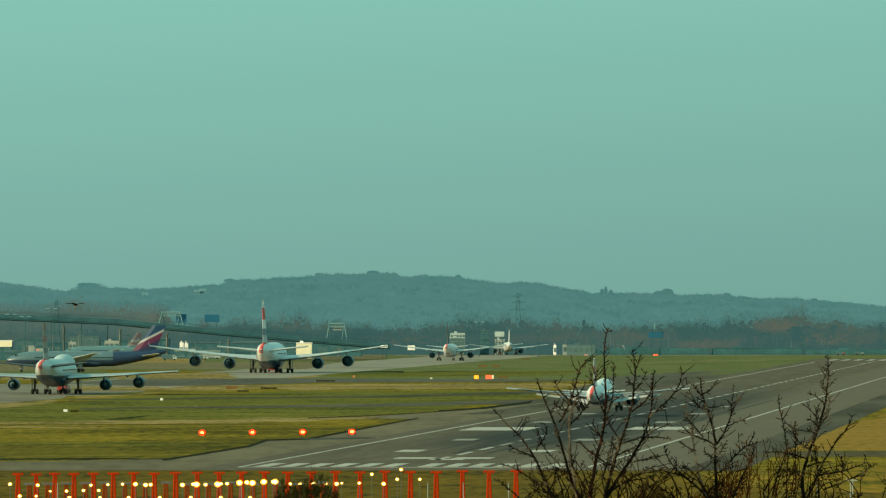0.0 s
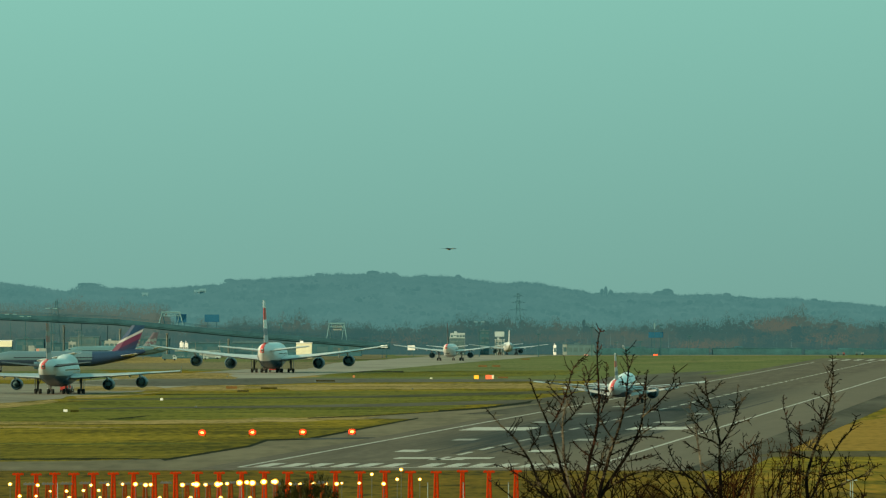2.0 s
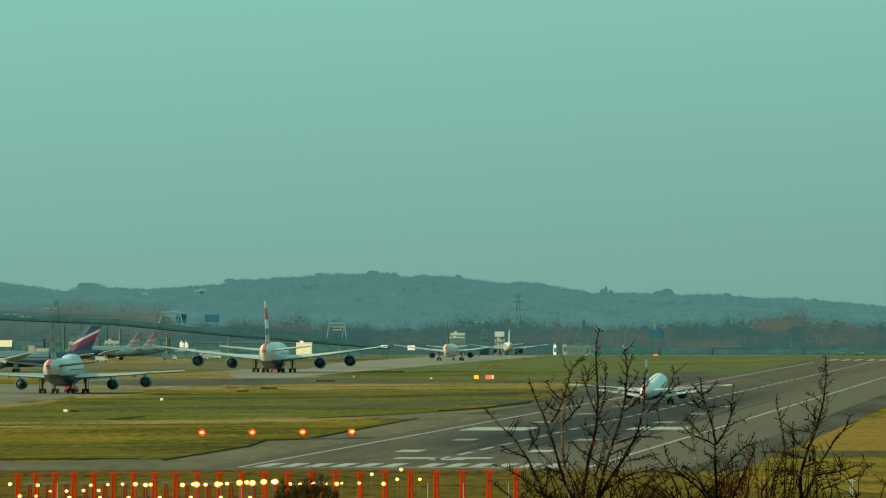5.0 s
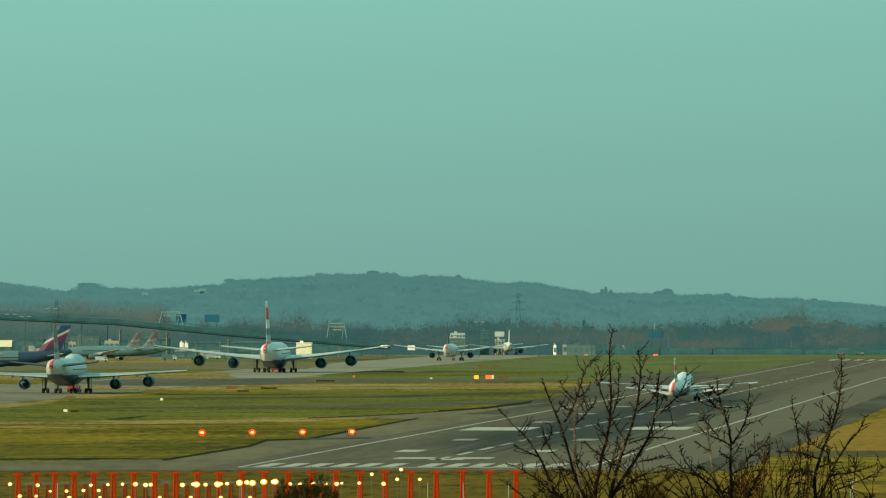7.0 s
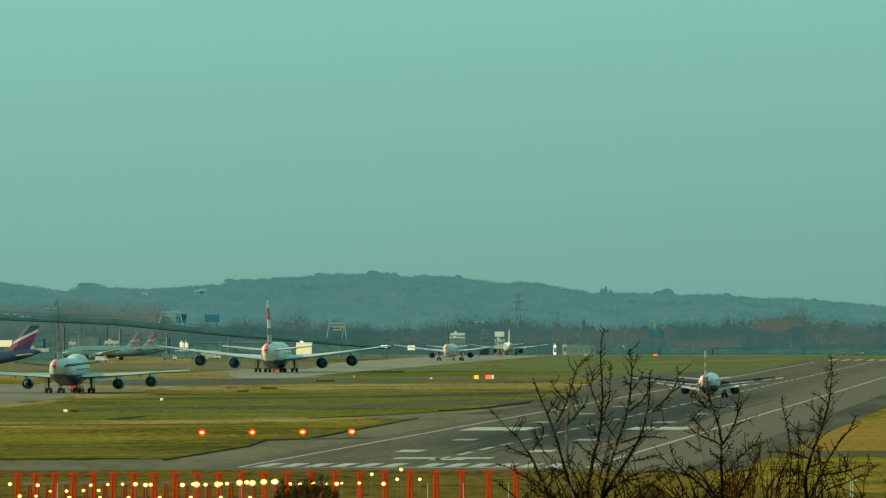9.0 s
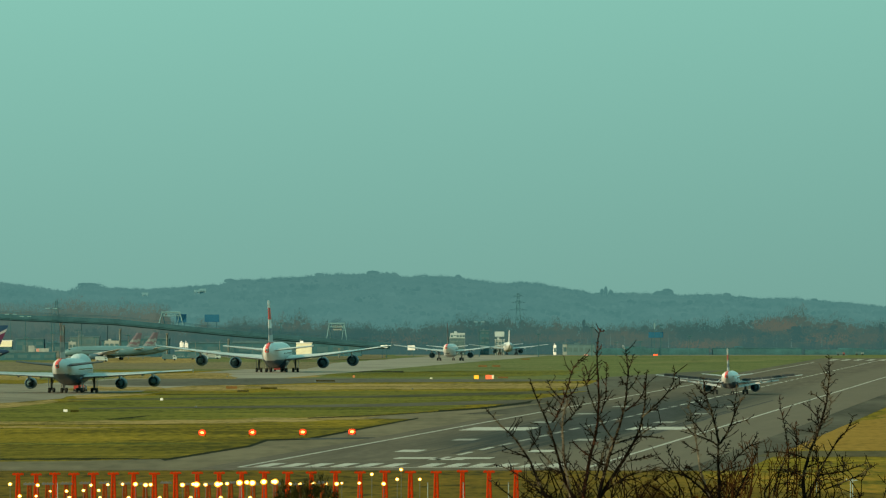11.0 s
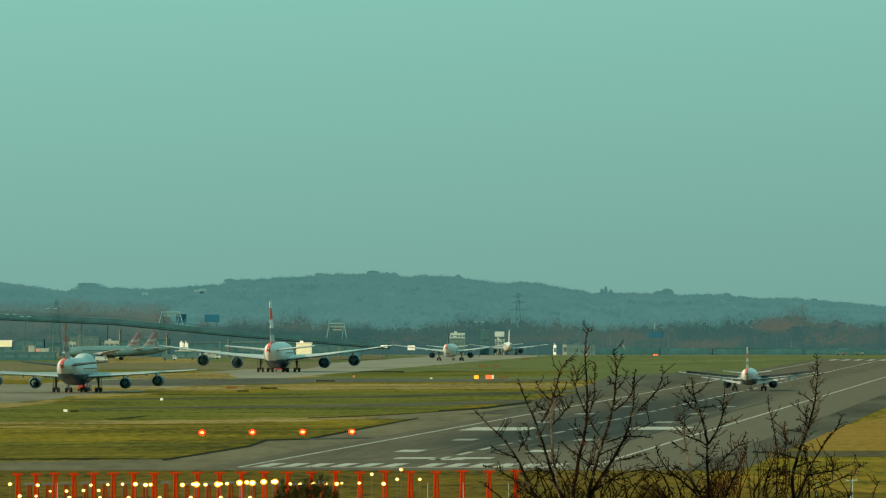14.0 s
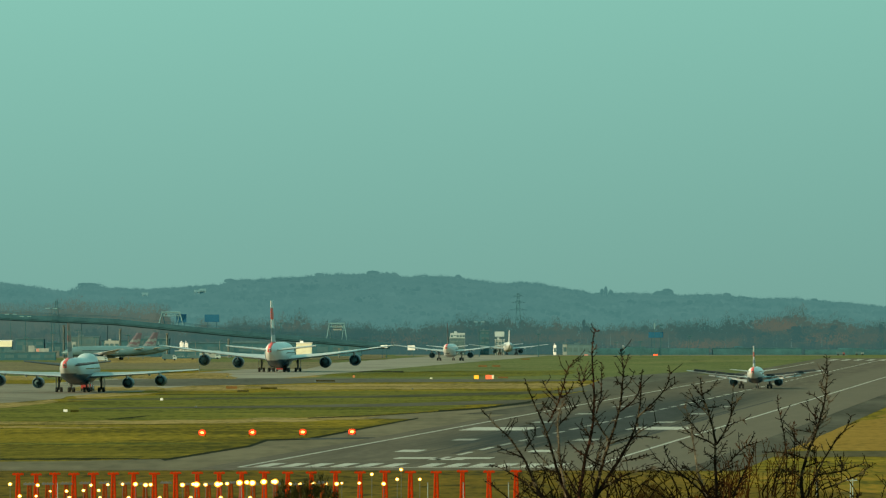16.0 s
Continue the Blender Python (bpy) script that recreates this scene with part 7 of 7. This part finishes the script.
# ---- gulls: head to +y ----
def gull(label, plumage="feather_white", wings="feather_grey"):
    g = thing("gull", label, "bird")
    bm = bmesh.new()
    loft(bm, [hoop(y, z, rx, rz, 14) for y, z, rx, rz in ((-0.2, 0.0, 0.012, 0.008), (-0.14, 0.0, 0.035, 0.028), (-0.05, -0.005, 0.058, 0.055), (0.06, -0.008, 0.062, 0.062),
                                                         (0.13, 0.002, 0.045, 0.045), (0.18, 0.012, 0.036, 0.036), (0.22, 0.014, 0.03, 0.03), (0.25, 0.012, 0.012, 0.012))])
    part("body", bm, plumage, g, smooth=True)
    bm = bmesh.new()
    loft(bm, [hoop(y, z, r, r * 1.2, 8) for y, z, r in ((0.245, 0.01, 0.012), (0.275, 0.008, 0.009), (0.3, 0.0, 0.003))])
    part("bill", bm, "beak", g)
    bm = bmesh.new()
    loft(bm, [[(-0.03, -0.15, 0.006), (0.03, -0.15, 0.006), (0.03, -0.15, -0.006), (-0.03, -0.15, -0.006)],
              [(-0.085, -0.31, 0.004), (0.085, -0.31, 0.004), (0.085, -0.31, -0.002), (-0.085, -0.31, -0.002)]])
    part("tail", bm, plumage, g)
    for s in (-1, 1):
        bm = bmesh.new()
        tube(bm, (s * 0.02, -0.08, -0.05), (s * 0.02, -0.19, -0.055), 0.008, 0.012, 6)
        part("foot", bm, "beak", g)
    for s in (-1, 1):
        inner = part("wing", wing_bm(s, [(0.0, 0.1, 0.23, 0, 0.03), (0.14, 0.13, 0.21, 0, 0.022), (0.27, 0.15, 0.195, 0, 0.016)], 0.1), wings, g)
        inner.location = (s * 0.035, 0, 0.03)
        outer = part("wing_tip", wing_bm(s, [(0.0, 0.15, 0.192, 0, 0.015), (0.16, 0.1, 0.16, 0, 0.01), (0.31, 0.0, 0.1, 0, 0.007)], 0.1), wings, inner)
        outer.location = (s * 0.265, 0, 0.0)
        tip = part("dark_tip", wing_bm(s, [(0.305, 0.005, 0.105, 0, 0.008), (0.39, -0.08, 0.065, 0, 0.005), (0.44, -0.14, 0.014, 0, 0.003)], 0.1), "feather_dark", outer)
        tip.location = (0, 0, 0)
    return g


near_gull = gull("white and grey gull flapping past close by")
# dark feathers all over: the bird's backlit shade put into its colour
far_gull = gull("small dark gull gliding across the airfield", "feather_dark", "feather_dark")

NEAR_FLIGHT = [(0, -44, 23.0, 8, -140), (2.3, -4.042, 22.808, 12, -145), (2.4, -2.842, 22.825, 15, -145), (2.5, -1.632, 22.854, 10, -148), (2.6, -0.418, 22.878, 8, -130),
               (2.7, 0.542, 22.892, 0, -125), (2.8, 1.574, 22.916, 0, -120), (3.0, 3.638, 22.964, 0, -110), (16, 170, 30, 0, -100)]
# wing beats: time, then the rise of the starboard wing, its outer half, the port wing, its outer half
NEAR_BEATS = [(0, 10, 0, 10, 0), (2.4, 10, -10, 30, -20), (2.5, -66, -12, 24, -72), (2.55, -10, -5, 45, -40), (2.6, 52, -40, 62, -10), (2.7, 30, -10, 45, -10), (2.75, -20, -14, -12, -14), (2.8, -74, -10, -66, -12),
              (2.9, -5, -10, 5, -10), (16, 10, 0, 10, 0)]
FAR_FLIGHT = [(0, -22.993, 21.977, 12), (1, -12.187, 23.961, 12), (1.5, -5.527, 24.67, 8), (2, 0.39, 25.485, 0), (2.5, 5.598, 24.138, -8),
              (3, 11.054, 22.19, -8), (3.5, 17.927, 21.517, 0), (4.2, 27.493, 21.269, 0), (16, 220, 24, 0)]
FAR_BEATS = [(t, a, -12, a, -12) for t, a in ((0, 15), (0.5, -10), (1, 20), (1.5, 30), (2, 5), (2.5, 25), (3, -10), (3.5, 10), (4.2, 0), (16, 10))]


def fly(bird, flight, beats):
    """Key a gull's path and its wing beats: time, port wing and starboard wing, in degrees up."""
    walk(bird, flight)
    for w in [o for o in bird.children if o.name.startswith("wing")]:
        s, x = (1 if w.location.x > 0 else -1), w.location.x
        walk(w, [(t, pose(x, 0, 0.03, 0, -s * (a if s > 0 else c), 0)) for t, a, b, c, d in beats])
        outer = w.children[0]
        x2 = outer.location.x
        walk(outer, [(t, pose(x2, 0, 0, 0, -s * (b if s > 0 else d), 0)) for t, a, b, c, d in beats])


# ---- what moves ----
def plane_rows(rows):
    return [(t, pose(x, y, z, pitch, 0, -head)) for t, x, y, z, pitch, head in rows]


def motions():
    walk(lander, plane_rows([
        (0, 31.533, 1985, 1.13, 3.6, 5.6), (1, 34.823, 2045, 1.75, 3.6, 6.6), (2, 38.04, 2100, 1.6, 3.6, 6.8), (3, 41.403, 2150, 1.0, 3.8, 7.3),
        (4, 44.191, 2197, 0.12, 5.0, 8.2), (5, 47.659, 2236, 0.08, 5.8, 7.6), (6.5, 52.989, 2284, 0.08, 5.8, 6.7), (7, 55.314, 2302, 0.08, 5.5, 6.4),
        (8, 60.217, 2347, 0.08, 4.6, 5.3), (8.5, 62.297, 2370, 0.08, 3.2, 5.1), (9, 64.391, 2395, 0.08, 0.8, 5.0), (9.4, 66.075, 2414, 0.08, 0, 4.8),
        (11.5, 73.862, 2505, 0.08, 0, 4.2), (12.5, 76.944, 2543, 0.08, 0, 4.0), (14.5, 81.345, 2612, 0.08, 0, 3.9), (16, 84.119, 2662, 0.08, 0, 3.88)]))
    for ob, (x, y, z), tilt, turn in spoilers:     # the brakes on the wings rise after touchdown
        walk(ob, [(t, pose(x, y, z, -a, tilt, turn)) for t, a in ((0, 0), (7.6, 0), (8.4, 38), (16, 38))])
    walk(jumbo, plane_rows([(0, -97.583, 2493, 0.05, 0, 3.9), (16, -93.805, 2553, 0.05, 0, 3.9)]))
    walk(giant, plane_rows([(0, -57.621, 3317, 0.05, 0, 3.9), (16, -55.617, 3362, 0.05, 0, 3.9)]))
    walk(tug, [(0, pose(-97.046, 2531, 0.05, 0, 0, 86.1)), (16, pose(-93.128, 2591, 0.05, 0, 0, 86.1))])
    walk(big_tug, [(0, pose(-57.531, 3356, 0.05, 0, 0, 86.1)), (16, pose(-55.485, 3401, 0.05, 0, 0, 86.1))])
    # the crossing airliner heads to -x
    walk(crosser, [(t, pose(x, 3345, 0.05, 0, 0, 91)) for t, x in (
        (0, -93.087 - 29.5), (1, -96.145 - 29.5), (2, -100.159 - 29.5), (3, -104.937 - 29.5), (4, -109.907 - 29.5), (6.5, -122.523 - 29.5),
        (9, -135.711 - 29.5), (12, -151.767 - 29.5), (16, -173.558 - 29.5))])
    # the trees lean in the wind about their roots
    for tree, lean in ((tree_a, ((0, 0.94), (0.5, 1.15), (1, 1.49), (1.5, 1.23), (2, 0.63), (2.5, 0.03), (3, 0.94), (3.5, 1.31), (4, 1.02), (4.2, 1.10), (5, 0.58), (5.7, 1.15), (6.3, 0.94), (6.5, 1.00), (7, 1.18), (7.5, 1.68), (8, 1.31), (8.5, 1.18), (9, 0.79), (9.8, 1.10), (10.6, 0.58), (11.3, 0.79), (11.5, 0.92), (12, 0.63), (12.5, 0.50), (13, 0.34), (13.5, 0.17), (14, 0.10), (14.5, 0.00), (15, 0.28), (15.5, 0.48), (16, 0.41))),
                       (tree_b, ((0, 0.52), (0.5, 1.18), (1, 1.41), (1.5, 1.26), (2, 0.73), (2.5, -0.18), (3, 0.86), (3.5, 1.57), (4, 0.79), (4.2, 0.89), (5, 0.52), (5.7, 1.18), (6.3, 1.00), (6.5, 0.84), (7, 1.26), (7.5, 1.57), (8, 1.36), (8.5, 1.20), (9, 0.81), (9.8, 1.15), (10.6, 0.63), (11.3, 0.81), (11.5, 0.97), (12, 0.68), (12.5, 0.52), (13, 0.45), (13.5, 0.24), (14, 0.13), (14.5, 0.00), (15, 0.13), (15.5, 0.76), (16, 0.52))),
                       (tree_c, ((0, 0.73), (0.5, 1.47), (1, 1.70), (1.5, 1.52), (2, 0.94), (2.5, -0.08), (3, 1.00), (3.5, 1.83), (4, 1.00), (4.2, 1.10), (5, 0.63), (5.7, 1.31), (6.3, 1.05), (6.5, 0.89), (7, 1.34), (7.5, 1.73), (8, 1.54), (8.5, 1.34), (9, 0.89), (9.8, 1.26), (10.6, 0.73), (11.3, 0.97), (11.5, 1.13), (12, 0.84), (12.5, 0.68), (13, 0.55), (13.5, 0.31), (14, 0.24), (14.5, 0.00), (15, 0.24), (15.5, 0.92), (16, 0.68)))):
        x, y = tree.location.x, tree.location.y
        walk(tree, [(t, pose(x, y, 0, 0, a, 0)) for t, a in lean])
    fly(near_gull, [(t, pose(x, 42, z, 0, roll, turn)) for t, x, z, roll, turn in NEAR_FLIGHT], NEAR_BEATS)
    fly(far_gull, [(t, pose(x, 620, z, pitch, 0, -140)) for t, x, z, pitch in FAR_FLIGHT], FAR_BEATS)


motions()
